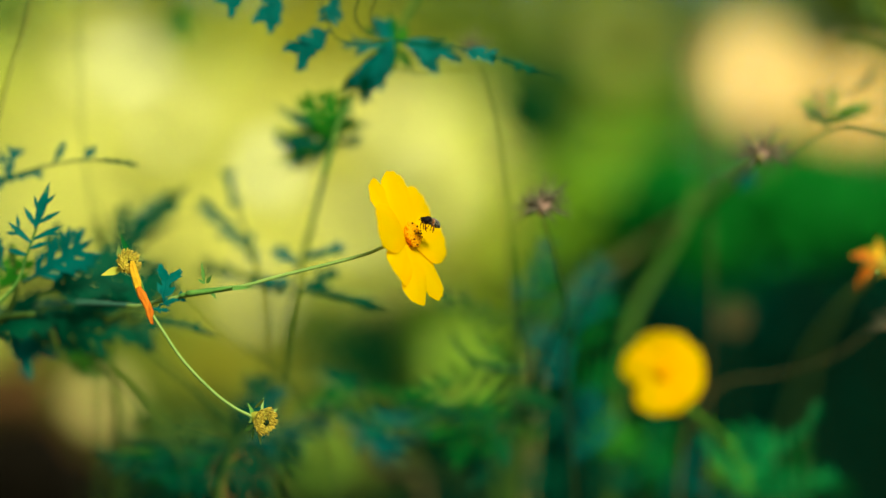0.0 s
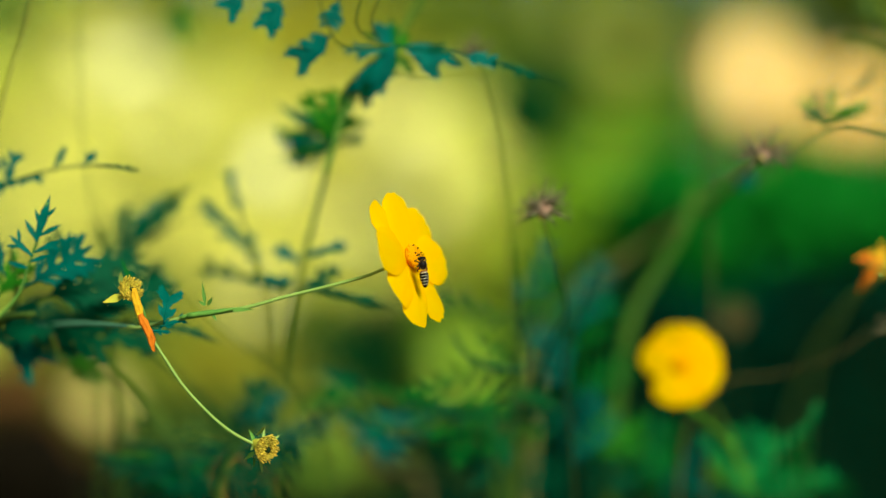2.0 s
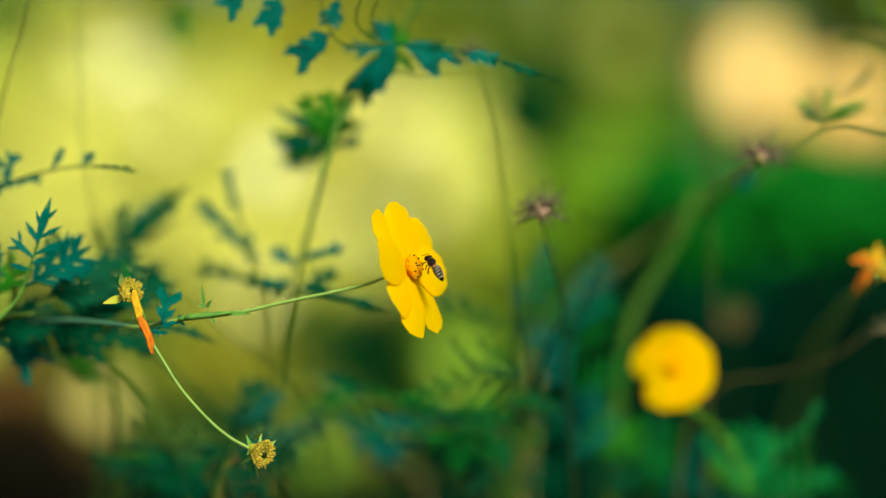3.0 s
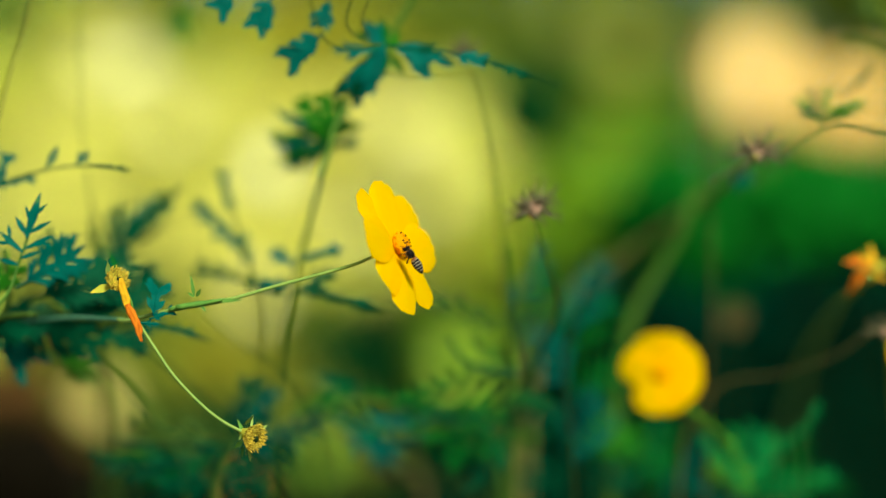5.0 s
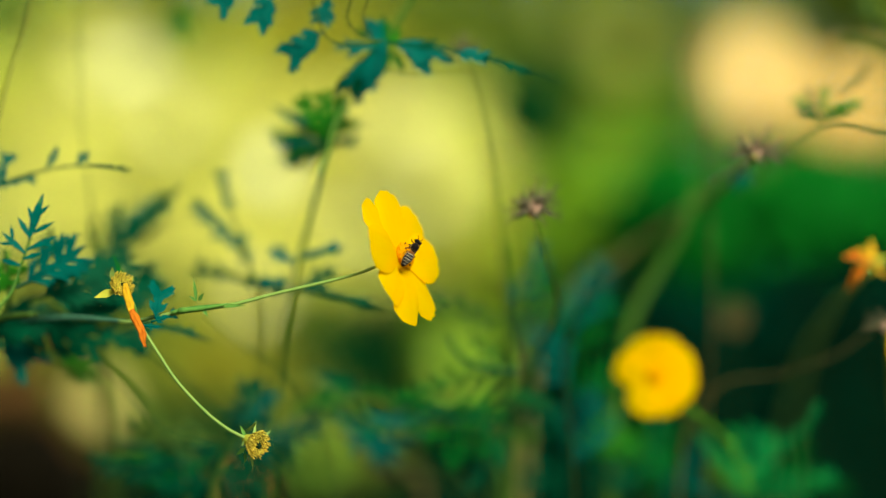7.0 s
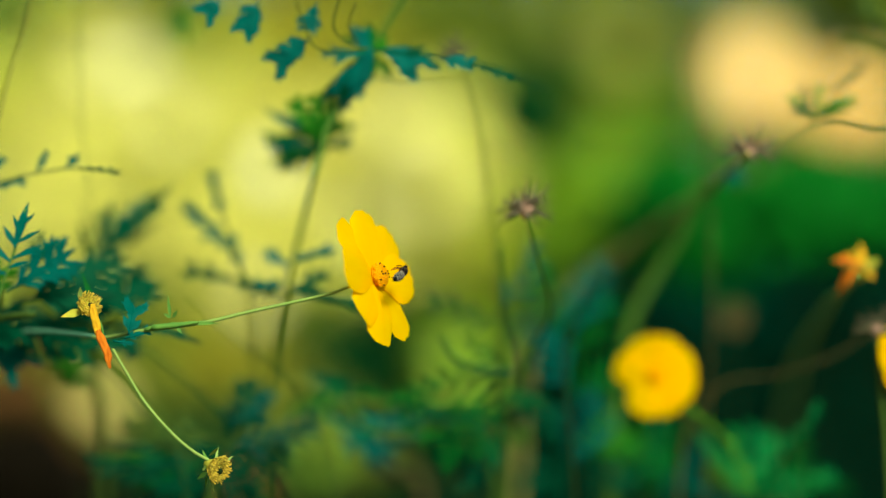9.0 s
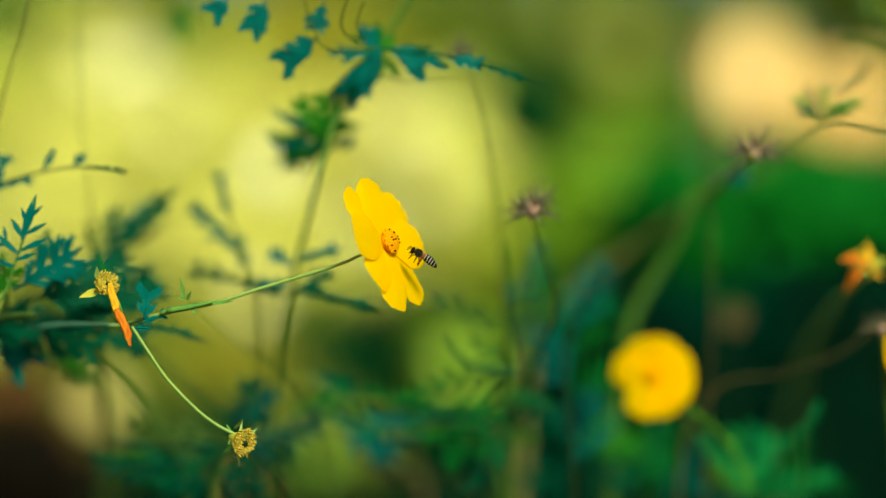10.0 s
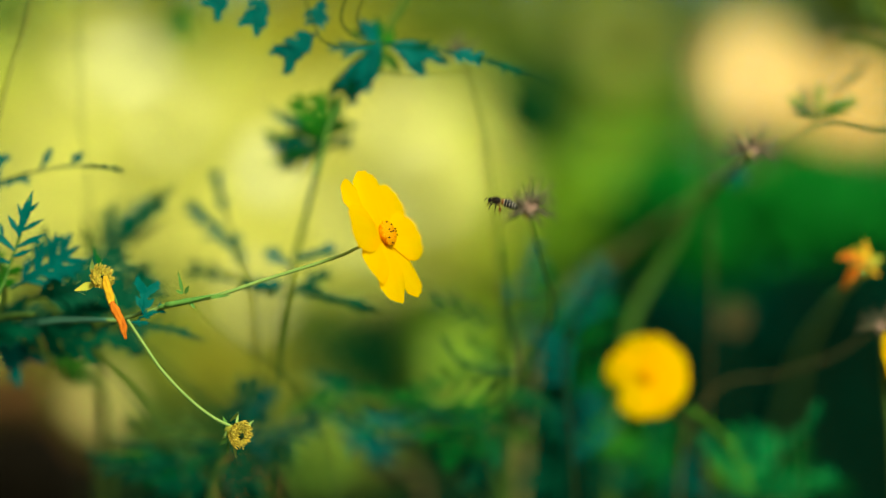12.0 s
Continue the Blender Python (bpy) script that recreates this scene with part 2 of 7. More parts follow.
def leaf(parent, a, b, width, pairs, mat, lean=(0.1, -1, 0.25), name="leaf", stout=0.28, seed=None):
    """A cut, feathery cosmos leaf: a thin midrib from a to b with pairs of lobes that are toothed in turn."""
    rnd = random.Random(seed if seed is not None else int(abs(a[0] * 7919 + a[2] * 104729 + b[0] * 1299709) * 1000))
    a, b = Vector(a), Vector(b)
    u = b - a
    length = u.length
    u.normalize()
    n = Vector(lean) + Vector((rnd.uniform(-.35, .35), 0, rnd.uniform(-.3, .3)))
    n = (n - u * u.dot(n)).normalized()
    s = u.cross(n)
    arch = rnd.uniform(-0.08, 0.08) * length
    bm = bmesh.new()

    def spine(f):
        return a + u * length * f + s * arch * math.sin(math.pi * f) - n * 0.10 * length * f * f
    tube(bm, [spine(0), spine(0.33), spine(0.66), spine(0.95)], 0.010 * length + 0.0003, 0.0002, 5, 3)
    lamina = max(width * stout * 0.75, 0.07 * length)
    blade(bm, spine(0.12), spine(0.72), lamina, n, 0.0, 0.15, 0.55)
    blade(bm, spine(0.5), spine(1.0), lamina * 1.15, n, 0.05, 0.15, 0.4)
    for i in range(pairs):
        f = 0.20 + 0.50 * (i / max(1, pairs - 1)) if pairs > 1 else 0.42
        reach = width * 0.66 * math.sin(math.pi * (0.28 + 0.55 * (1 - f))) * rnd.uniform(0.8, 1.15)
        for side in (-1, 1):
            ang = radians(rnd.uniform(34, 52))
            d = (u * math.cos(ang) + s * side * math.sin(ang) + n * rnd.uniform(-0.2, 0.25)).normalized()
            root = spine(f + rnd.uniform(-0.03, 0.03))
            blade(bm, root, root + d * reach, reach * stout, n, rnd.uniform(0, 0.2), 0.2, 0.45)
            if reach > 0.006:
                for k, back in ((0.38, 1), (0.50, -1), (0.62, 1)):
                    d2 = (d * 0.9 + (u * back * 0.6 + s * side * 0.35 * -back) * 0.8).normalized()
                    q = root + d * reach * k
                    blade(bm, q, q + d2 * reach * 0.42, reach * stout * 0.5, n, 0.1, 0.2, 0.3)
    for k in (-1, 1):
        q = spine(0.72)
        blade(bm, q, q + (u * 0.75 + s * k * 0.6).normalized() * lamina * 1.1, lamina * 0.55, n, 0.1, 0.2, 0.3)
    ob = part(name, bm, mat, parent)
    return ob


def deeper(p, f):
    """The point f times as far from the eye along its own line of sight."""
    return Vector(EYE) + (Vector(p) - Vector(EYE)) * f


def spray(parent, a, b, reach, count, mat, width=0.0022, seed=1, name="leaf", deep=1.0):
    """A thread-leaved cosmos frond: a thin arching midrib with slender, twice forked segments on both sides."""
    rnd = random.Random(seed)
    a, b = deeper(a, deep), deeper(b, deep)
    u = (b - a).normalized()
    s = u.cross(Vector((0.1, -1, 0.2))).normalized()
    arch = rnd.uniform(-0.15, 0.15) * (b - a).length

    def spine(f):
        return a + (b - a) * f + s * arch * math.sin(math.pi * f)
    bm = bmesh.new()
    tube(bm, [spine(0), spine(0.35), spine(0.7), spine(1)], width * 0.3, width * 0.15, 5, 4)
    for k in range(count):
        f = 0.12 + 0.86 * k / (count - 1)
        e = 1 if k % 2 else -1
        ang = radians(rnd.uniform(24, 56))
        d = (u * math.cos(ang) + s * e * math.sin(ang) + Vector((0, rnd.uniform(-.5, .5), 0))).normalized()
        long = reach * (1.05 - 0.6 * f) * rnd.uniform(0.65, 1.3)
        q = spine(f)
        face = (rnd.uniform(-.5, .5), -1, rnd.uniform(-.2, .8))
        blade(bm, q, q + d * long, width * rnd.uniform(0.7, 1.15), face, rnd.uniform(-.05, .25), 0.25, 0.45)
        for g, back in ((0.3, 1), (0.45, -1), (0.62, 1)):
            d2 = (d + s * e * rnd.uniform(0.5, 0.9) * back + u * 0.4 + Vector((0, rnd.uniform(-.3, .3), 0))).normalized()
            blade(bm, q + d * long * g, q + d * long * g + d2 * long * rnd.uniform(0.32, 0.5), width * 0.6, face, 0.1, 0.25, 0.4)
    blade(bm, spine(0.8), b + u * reach * 0.25, width, (0.1, -1, 0.3), 0.1, 0.25, 0.4)
    return part(name, bm, mat, parent)


def rod(parent, points, r0, r1, mat, name="stem", label="", at=None, knots=0.0):
    bm = bmesh.new()
    tube(bm, points, r0, r1, 10, 7, knots)
    return part(name, bm, mat, parent, label, at)


# ---- setting ----
def ground():
    bm = bmesh.new()
    n = 40
    grid = []
    for i in range(n + 1):
        row = []
        for j in range(n + 1):
            u, v = i / n * 2 - 1, j / n * 2 - 1
            x, y = 150 * u * abs(u) ** 1.5, 150 * v * abs(v) ** 1.5 + 1
            row.append(bm.verts.new((x, y, 0.03 * noise.noise(Vector((x, y, 0)) * 0.8) - 0.03)))
        grid.append(row)
    for i in range(n):
        for j in range(n):
            bm.faces.new((grid[i][j], grid[i + 1][j], grid[i + 1][j + 1], grid[i][j + 1]))
    mesh = mesh_of("ground", bm, SOIL)
    tagged(new("ground", mesh), "dark garden soil with sparse grass", "ground", kind="structure")


def leaf_cloud(name, centres, count, size, mat, seed, facing=0.8):
    """Many small folded leaves scattered through overlapping ellipsoids (x, y, z, rx, ry, rz)."""
    rng = np.random.default_rng(seed)
    c = np.array(centres)
    share = np.cbrt(c[:, 3] * c[:, 4] * c[:, 5]) ** 2
    pick = rng.choice(len(c), count, p=share / share.sum())
    d = rng.normal(size=(count, 3))
    d /= np.linalg.norm(d, axis=1)[:, None]
    r = rng.uniform(0.25, 1.0, count) ** 0.5
    pos = c[pick, :3] + d * c[pick, 3:] * r[:, None]
    u = d * 0.4 + rng.normal(size=(count, 3))
    u /= np.linalg.norm(u, axis=1)[:, None]
    n = d * 0.3 + rng.normal(size=(count, 3)) * 0.55 + np.array((0.38, -0.55, 0.62)) * facing
    n -= u * (u * n).sum(1)[:, None]
    n /= np.linalg.norm(n, axis=1)[:, None]
    s = np.cross(u, n)
    k = size * rng.uniform(0.6, 1.3, count)[:, None]
    v = np.stack([pos - u * k * 0.5, pos + s * k * 0.28 + n * k * 0.08 - u * k * 0.08, pos + u * k * 0.55,
                  pos - s * k * 0.28 + n * k * 0.08 - u * k * 0.08, pos + u * k * 0.03], axis=1).reshape(-1, 3)
    base = np.arange(count)[:, None] * 5
    f = np.concatenate([base + np.array(t) for t in ((0, 1, 4), (1, 2, 4), (4, 2, 3), (0, 4, 3))])
    mesh = bpy.data.meshes.new(name)
    mesh.from_pydata(v.tolist(), [], f.tolist())
    mesh.materials.append(mat)
    return mesh


def shrub(at, radii, mat, label, count=700, size=0.036, seed=1, lumps=7):
    """A leafy bush on a few thin stems; at: the middle of its crown."""
    rnd = random.Random(seed)
    x, y, z = at
    base = thing("shrub", (x, y, -0.03), label, "shrub", "garden shrubs")
    for k in range(3):
        top = Vector((x + rnd.uniform(-.5, .5) * radii[0], y + rnd.uniform(-.4, .4) * radii[1], max(0.1, z + rnd.uniform(-.2, .3) * radii[2])))
        foot = Vector((x + rnd.uniform(-.03, .03), y + rnd.uniform(-.03, .03), -0.04))
        mid = (top + foot) / 2 + Vector((rnd.uniform(-.04, .04), rnd.uniform(-.04, .04), 0))
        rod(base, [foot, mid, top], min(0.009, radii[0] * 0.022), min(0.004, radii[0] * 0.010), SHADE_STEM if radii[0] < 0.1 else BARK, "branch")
    c = [(0, 0, z + 0.03, radii[0] * 0.75, radii[1] * 0.8, radii[2] * 0.75)]
    for k in range(lumps):
        a = rnd.uniform(0, 6.28)
        f = rnd.uniform(0.4, 0.75)
        c.append((f * radii[0] * math.cos(a), rnd.uniform(-.5, .5) * radii[1], z + 0.03 + f * radii[2] * math.sin(a),
                  radii[0] * rnd.uniform(.25, .55), radii[1] * rnd.uniform(.4, .8), radii[2] * rnd.uniform(.25, .6)))
    crown = new("crown", leaf_cloud("crown", c, int(count * 4.2), size, mat, seed))
    crown.parent = base
    tagged(crown, kind="stuff")
    return base


def hedge():
    rnd = random.Random(5)
    c = [(rnd.uniform(-3.4, 3.4), 7.9 + rnd.uniform(-.3, .3), rnd.uniform(0.1, 3.4), 0.5, 0.35, 0.4) for k in range(15)]
    c += [(-3.2 + 0.53 * k, 7.9, 0.5 + 0.9 * j, 0.5, 0.3, 0.55) for k in range(13) for j in range(4)]
    ob = new("hedge", leaf_cloud("hedge", c, 34000, 0.13, OLIVE, 3))
    tagged(ob, "tall olive-green clipped hedge closing the garden", "hedge", kind="stuff")


def grass_bank():
    """A sunlit grassy slope behind the shrubs, with tufts over it."""
    bm = bmesh.new()
    nx, ny = 36, 14
    grid = []
    for i in range(nx + 1):
        row = []
        for j in range(ny + 1):
            f = j / ny
            x = -3.2 + 3.45 * i / nx
            p = Vector((x, 5.0 + 2.4 * f, -0.05 + 1.75 * math.sin(f * 1.5) * (1 - 0.12 * math.cos(x * 1.3))))
            p.z += 0.06 * noise.noise(p * 2.3) * min(1, 4 * f)
            row.append(bm.verts.new(p))
        grid.append(row)
    for i in range(nx):
        for j in range(ny):
            bm.faces.new((grid[i][j], grid[i + 1][j], grid[i + 1][j + 1], grid[i][j + 1]))
    tagged(new("grass_bank", mesh_of("grass_bank", bm, BANK)), "sunlit yellow-green grassy bank", "bank", kind="structure")


def highlight_panel(at, across, tall, mat, label):
    """An added peach metal sheet with rounded corners, leaning back on a post to mirror the sun."""
    x, y, z = at
    base = thing("highlight_panel", (x, y + 0.03, -0.03), label, "panel", "garden panels")
    bm = bmesh.new()
    corner = 0.42 * min(across, tall)
    ring = []
    for cx, cz, start in ((1, 1, 0), (-1, 1, 90), (-1, -1, 180), (1, -1, 270)):
        for k in range(7):
            a = radians(start + 15 * k)
            ring.append((cx * (across / 2 - corner) + corner * math.cos(a), cz * (tall / 2 - corner) + corner * math.sin(a)))
    m = Matrix.Translation(at) @ pose(0, 0, 0, -17, 0, 6)
    front = [bm.verts.new(m @ Vector((u, 0, v))) for u, v in ring]
    back = [bm.verts.new(m @ Vector((u, 0.004, v))) for u, v in ring]
    bm.faces.new(front)
    bm.faces.new(back[::-1])
    for k in range(len(ring)):
        n = (k + 1) % len(ring)
        bm.faces.new((front[k], back[k], back[n], front[n]))
    bmesh.ops.recalc_face_normals(bm, faces=bm.faces)
    part("sheet", bm, mat, base, smooth=False)
    rod(base, [(x, y + 0.04, -0.06), (x, y + 0.04, z * 0.5), (x, y + 0.04, z)], 0.018, 0.016, POST, "post")



ground()
hedge()
grass_bank()
# both panels are added so that sun glare shows as soft peach discs
highlight_panel((0.7768, 5.2, 1.1885), 0.155, 0.180, PANEL, "added peach metal panel mirroring the sun as a bright blurred highlight")
highlight_panel((1.0306, 5.2, 1.1208), 0.25, 0.125, DULL_PANEL, "added duller peach metal panel for a dimmer blurred highlight")

Y_LABEL = "yellow-green leafy shrub, sunlight in its leaf colour, at the garden's far side"
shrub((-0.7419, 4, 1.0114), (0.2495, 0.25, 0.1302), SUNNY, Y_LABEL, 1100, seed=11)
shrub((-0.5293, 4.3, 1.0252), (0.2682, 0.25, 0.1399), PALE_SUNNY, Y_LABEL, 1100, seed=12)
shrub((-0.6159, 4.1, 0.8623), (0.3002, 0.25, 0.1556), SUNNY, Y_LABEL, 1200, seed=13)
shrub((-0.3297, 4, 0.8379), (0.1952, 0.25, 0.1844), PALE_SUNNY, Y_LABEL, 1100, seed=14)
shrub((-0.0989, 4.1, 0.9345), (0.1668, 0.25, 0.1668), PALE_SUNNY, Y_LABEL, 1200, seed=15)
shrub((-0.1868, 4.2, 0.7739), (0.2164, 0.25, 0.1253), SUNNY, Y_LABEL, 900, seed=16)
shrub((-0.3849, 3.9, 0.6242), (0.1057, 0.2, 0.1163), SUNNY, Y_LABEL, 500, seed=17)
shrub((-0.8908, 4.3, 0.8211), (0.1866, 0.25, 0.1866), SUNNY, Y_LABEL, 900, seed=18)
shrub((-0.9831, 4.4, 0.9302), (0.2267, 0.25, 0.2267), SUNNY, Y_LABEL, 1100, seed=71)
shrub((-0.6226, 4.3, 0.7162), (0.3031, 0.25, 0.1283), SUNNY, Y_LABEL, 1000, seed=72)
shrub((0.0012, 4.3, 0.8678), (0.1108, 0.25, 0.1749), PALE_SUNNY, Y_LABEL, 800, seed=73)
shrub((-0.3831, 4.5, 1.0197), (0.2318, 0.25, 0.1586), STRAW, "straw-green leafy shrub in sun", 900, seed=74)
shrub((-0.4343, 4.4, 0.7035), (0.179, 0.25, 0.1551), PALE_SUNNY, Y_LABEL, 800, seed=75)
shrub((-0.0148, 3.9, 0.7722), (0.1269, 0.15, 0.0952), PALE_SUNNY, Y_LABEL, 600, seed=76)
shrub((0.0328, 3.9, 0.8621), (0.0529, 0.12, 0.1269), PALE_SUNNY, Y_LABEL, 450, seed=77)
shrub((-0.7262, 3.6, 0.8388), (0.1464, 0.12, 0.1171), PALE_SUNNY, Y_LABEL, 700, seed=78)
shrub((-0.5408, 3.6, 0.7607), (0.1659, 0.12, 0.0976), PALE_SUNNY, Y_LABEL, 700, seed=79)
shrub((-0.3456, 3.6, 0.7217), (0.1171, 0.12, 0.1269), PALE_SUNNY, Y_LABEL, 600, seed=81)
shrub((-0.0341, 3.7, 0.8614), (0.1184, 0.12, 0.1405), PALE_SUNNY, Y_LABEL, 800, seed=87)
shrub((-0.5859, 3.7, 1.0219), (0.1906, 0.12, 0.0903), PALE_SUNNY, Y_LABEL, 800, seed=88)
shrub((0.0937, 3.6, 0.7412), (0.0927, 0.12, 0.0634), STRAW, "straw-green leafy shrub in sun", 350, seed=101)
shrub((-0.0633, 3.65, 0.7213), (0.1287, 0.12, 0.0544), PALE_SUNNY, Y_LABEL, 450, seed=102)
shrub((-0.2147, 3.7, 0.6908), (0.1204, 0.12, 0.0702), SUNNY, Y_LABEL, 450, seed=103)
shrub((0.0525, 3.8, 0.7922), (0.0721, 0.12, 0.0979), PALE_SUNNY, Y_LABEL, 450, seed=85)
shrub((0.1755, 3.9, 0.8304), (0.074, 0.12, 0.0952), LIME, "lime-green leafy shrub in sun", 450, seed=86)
shrub((-0.247, 4.95, 1.2211), (0.2282, 0.25, 0.1476), STRAW, "straw-green leafy shrub in sun", 900, seed=21)
shrub((-0.8424, 4.9, 1.3293), (0.2259, 0.15, 0.0664), STRAW, "straw-green leafy shrub in sun", 500, seed=82)
shrub((-0.3773, 4.9, 1.316), (0.1727, 0.15, 0.0731), STRAW, "straw-green leafy shrub in sun", 450, seed=83)
shrub((0.442, 5, 1.2191), (0.0813, 0.1, 0.0813), LIME, "lime-green leafy shrub in sun", 250, seed=84)
shrub((-0.5779, 4.8, 1.2979), (0.0781, 0.15, 0.0911), OLIVE, "olive-green leafy twig above the shrubs", 250, seed=22)
shrub((-0.8079, 3.9, 1.2005), (0.1057, 0.1, 0.074), OLIVE, "olive-green leafy shrub in the garden", 400, seed=23)
shrub((0.0483, 4.95, 1.2614), (0.2148, 0.25, 0.1476), OLIVE, "olive-green leafy shrub in the garden", 700, seed=24)
shrub((0.4066, 4.9, 1.2296), (0.2259, 0.25, 0.1727), OLIVE, "olive-green leafy shrub in the garden", 800, seed=25)
shrub((0.2445, 4.6, 1.0506), (0.0998, 0.2, 0.0686), DARK_GREEN, "shrub with half shade in its dark green colour", 400, seed=26)
shrub((0.3319, 4, 0.9463), (0.1193, 0.2, 0.0868), LIME, "lime-green leafy shrub in sun", 400, seed=27)
shrub((0.1742, 4.4, 0.8049), (0.1312, 0.2, 0.1432), LIME, "lime-green leafy shrub in sun", 600, seed=28)
shrub((0.4073, 3.7, 0.8012), (0.1906, 0.25, 0.1104), MID_GREEN, "fresh green leafy shrub at the garden edge", 900, seed=31)
shrub((0.6581, 3.7, 0.8212), (0.2107, 0.25, 0.0803), MID_GREEN, "fresh green leafy shrub at the garden edge", 900, seed=32)
G_LABEL = "fresh green leafy shrub at the garden edge"
for k, (px, r) in enumerate(((0.1708, 0.060), (0.2217, 0.060), (0.2806, 0.070), (0.3335, 0.065))):
    shrub((px, 1.5 + 0.05 * (k % 2), 0.766 + 0.006 * k), (r, 0.05, 0.048), MID_GREEN, G_LABEL, 260, 0.018, 80 + k)
shrub((0.4073, 3.7, 0.9416), (0.0301, 0.1, 0.1003), MID_GREEN, "slim fresh green upright shrub", 200, seed=33)
shrub((0.4664, 4.7, 1.1209), (0.1402, 0.2, 0.2039), OLIVE, "olive-green leafy shrub at the garden edge", 700, seed=36)
shrub((0.4734, 4.3, 1.2175), (0.0583, 0.2, 0.1049), OLIVE, "olive-green leafy shrub at the garden edge", 350, seed=35)
shrub((0.442, 2.2, 1.0101), (0.0716, 0.1, 0.0507), OLIVE, "olive-green leafy shrub above the highlight panels", 350, seed=34)
D_LABEL = "dense shrub with shade in its dark green colour"
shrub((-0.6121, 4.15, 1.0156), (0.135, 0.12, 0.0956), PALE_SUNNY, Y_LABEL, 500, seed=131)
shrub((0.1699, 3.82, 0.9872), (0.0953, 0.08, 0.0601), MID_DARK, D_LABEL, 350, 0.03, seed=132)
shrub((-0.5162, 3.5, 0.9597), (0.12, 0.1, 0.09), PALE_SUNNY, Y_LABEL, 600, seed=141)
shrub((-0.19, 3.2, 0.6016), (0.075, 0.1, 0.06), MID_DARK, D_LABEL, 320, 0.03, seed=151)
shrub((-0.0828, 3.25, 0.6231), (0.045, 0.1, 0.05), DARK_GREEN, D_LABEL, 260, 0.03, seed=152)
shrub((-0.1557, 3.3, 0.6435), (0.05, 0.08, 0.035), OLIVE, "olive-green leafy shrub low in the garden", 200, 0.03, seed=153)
shrub((-0.4199, 2.2, 0.4989), (0.10, 0.08, 0.045), DRY_DARK, "dried shrub with deep shade in its near-black colour", 320, 0.03, seed=163)
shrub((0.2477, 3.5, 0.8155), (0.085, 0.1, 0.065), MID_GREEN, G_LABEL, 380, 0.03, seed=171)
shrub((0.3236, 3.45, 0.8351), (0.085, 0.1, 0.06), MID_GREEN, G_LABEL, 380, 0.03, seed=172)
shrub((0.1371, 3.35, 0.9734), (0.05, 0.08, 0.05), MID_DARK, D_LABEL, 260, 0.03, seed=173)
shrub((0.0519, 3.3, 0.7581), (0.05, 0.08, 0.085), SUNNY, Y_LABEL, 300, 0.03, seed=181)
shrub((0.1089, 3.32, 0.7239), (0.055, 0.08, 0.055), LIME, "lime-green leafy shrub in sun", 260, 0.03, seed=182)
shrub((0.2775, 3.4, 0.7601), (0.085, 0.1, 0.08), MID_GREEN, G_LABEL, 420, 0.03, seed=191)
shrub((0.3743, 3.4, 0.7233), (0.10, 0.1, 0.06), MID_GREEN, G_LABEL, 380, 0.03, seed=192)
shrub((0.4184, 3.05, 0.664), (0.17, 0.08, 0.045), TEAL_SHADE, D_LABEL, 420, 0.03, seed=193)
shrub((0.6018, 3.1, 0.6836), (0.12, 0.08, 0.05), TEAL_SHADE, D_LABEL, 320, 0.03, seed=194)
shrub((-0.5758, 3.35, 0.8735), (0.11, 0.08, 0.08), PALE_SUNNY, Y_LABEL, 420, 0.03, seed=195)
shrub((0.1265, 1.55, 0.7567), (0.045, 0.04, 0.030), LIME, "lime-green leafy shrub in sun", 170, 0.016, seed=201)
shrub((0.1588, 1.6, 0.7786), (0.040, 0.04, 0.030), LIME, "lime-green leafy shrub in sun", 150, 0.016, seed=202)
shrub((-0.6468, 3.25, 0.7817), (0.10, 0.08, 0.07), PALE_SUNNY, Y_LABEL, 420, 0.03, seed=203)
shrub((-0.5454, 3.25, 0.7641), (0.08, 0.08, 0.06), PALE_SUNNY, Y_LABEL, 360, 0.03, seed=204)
shrub((-0.3953, 2.0, 0.5391), (0.085, 0.06, 0.045), DRY_DARK, "dried shrub with deep shade in its near-black colour", 300, 0.03, seed=211)
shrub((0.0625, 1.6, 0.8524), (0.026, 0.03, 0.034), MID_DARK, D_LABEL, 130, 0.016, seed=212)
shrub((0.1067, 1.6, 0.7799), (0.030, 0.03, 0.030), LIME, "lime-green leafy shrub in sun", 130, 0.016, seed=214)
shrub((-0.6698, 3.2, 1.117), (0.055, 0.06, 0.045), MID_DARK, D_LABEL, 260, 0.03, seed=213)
O_LABEL = "olive-green leafy shrub in the garden"
shrub((0.14, 3.42, 0.7277), (0.0556, 0.08, 0.0538), MID_GREEN, G_LABEL, 220, 0.03, seed=134)
shrub((-0.1788, 4.02, 1.0726), (0.1853, 0.1, 0.0523), STRAW, "straw-green leafy shrub in sun", 400, seed=133)
L_LABEL = "lime-green leafy shrub in sun"
shrub((0.165, 3.9, 1.0387), (0.1057, 0.08, 0.0613), MID_DARK, D_LABEL, 350, 0.03, seed=111)
shrub((0.2086, 4.5, 1.1722), (0.1159, 0.12, 0.0671), OLIVE, O_LABEL, 300, 0.03, seed=112)
shrub((0.3183, 3.9, 0.9784), (0.0529, 0.06, 0.0444), STRAW, "straw-green leafy shrub in sun", 120, 0.03, seed=113)
shrub((0.4002, 4.5, 1.1905), (0.0708, 0.06, 0.0659), STRAW, "straw-green leafy shrub in sun", 120, 0.03, seed=114)
shrub((0.2544, 3.4, 0.8477), (0.106, 0.1, 0.0691), LIME, L_LABEL, 350, 0.03, seed=115)
shrub((0.411, 3.6, 0.873), (0.0537, 0.1, 0.0439), LIME, L_LABEL, 160, 0.03, seed=116)
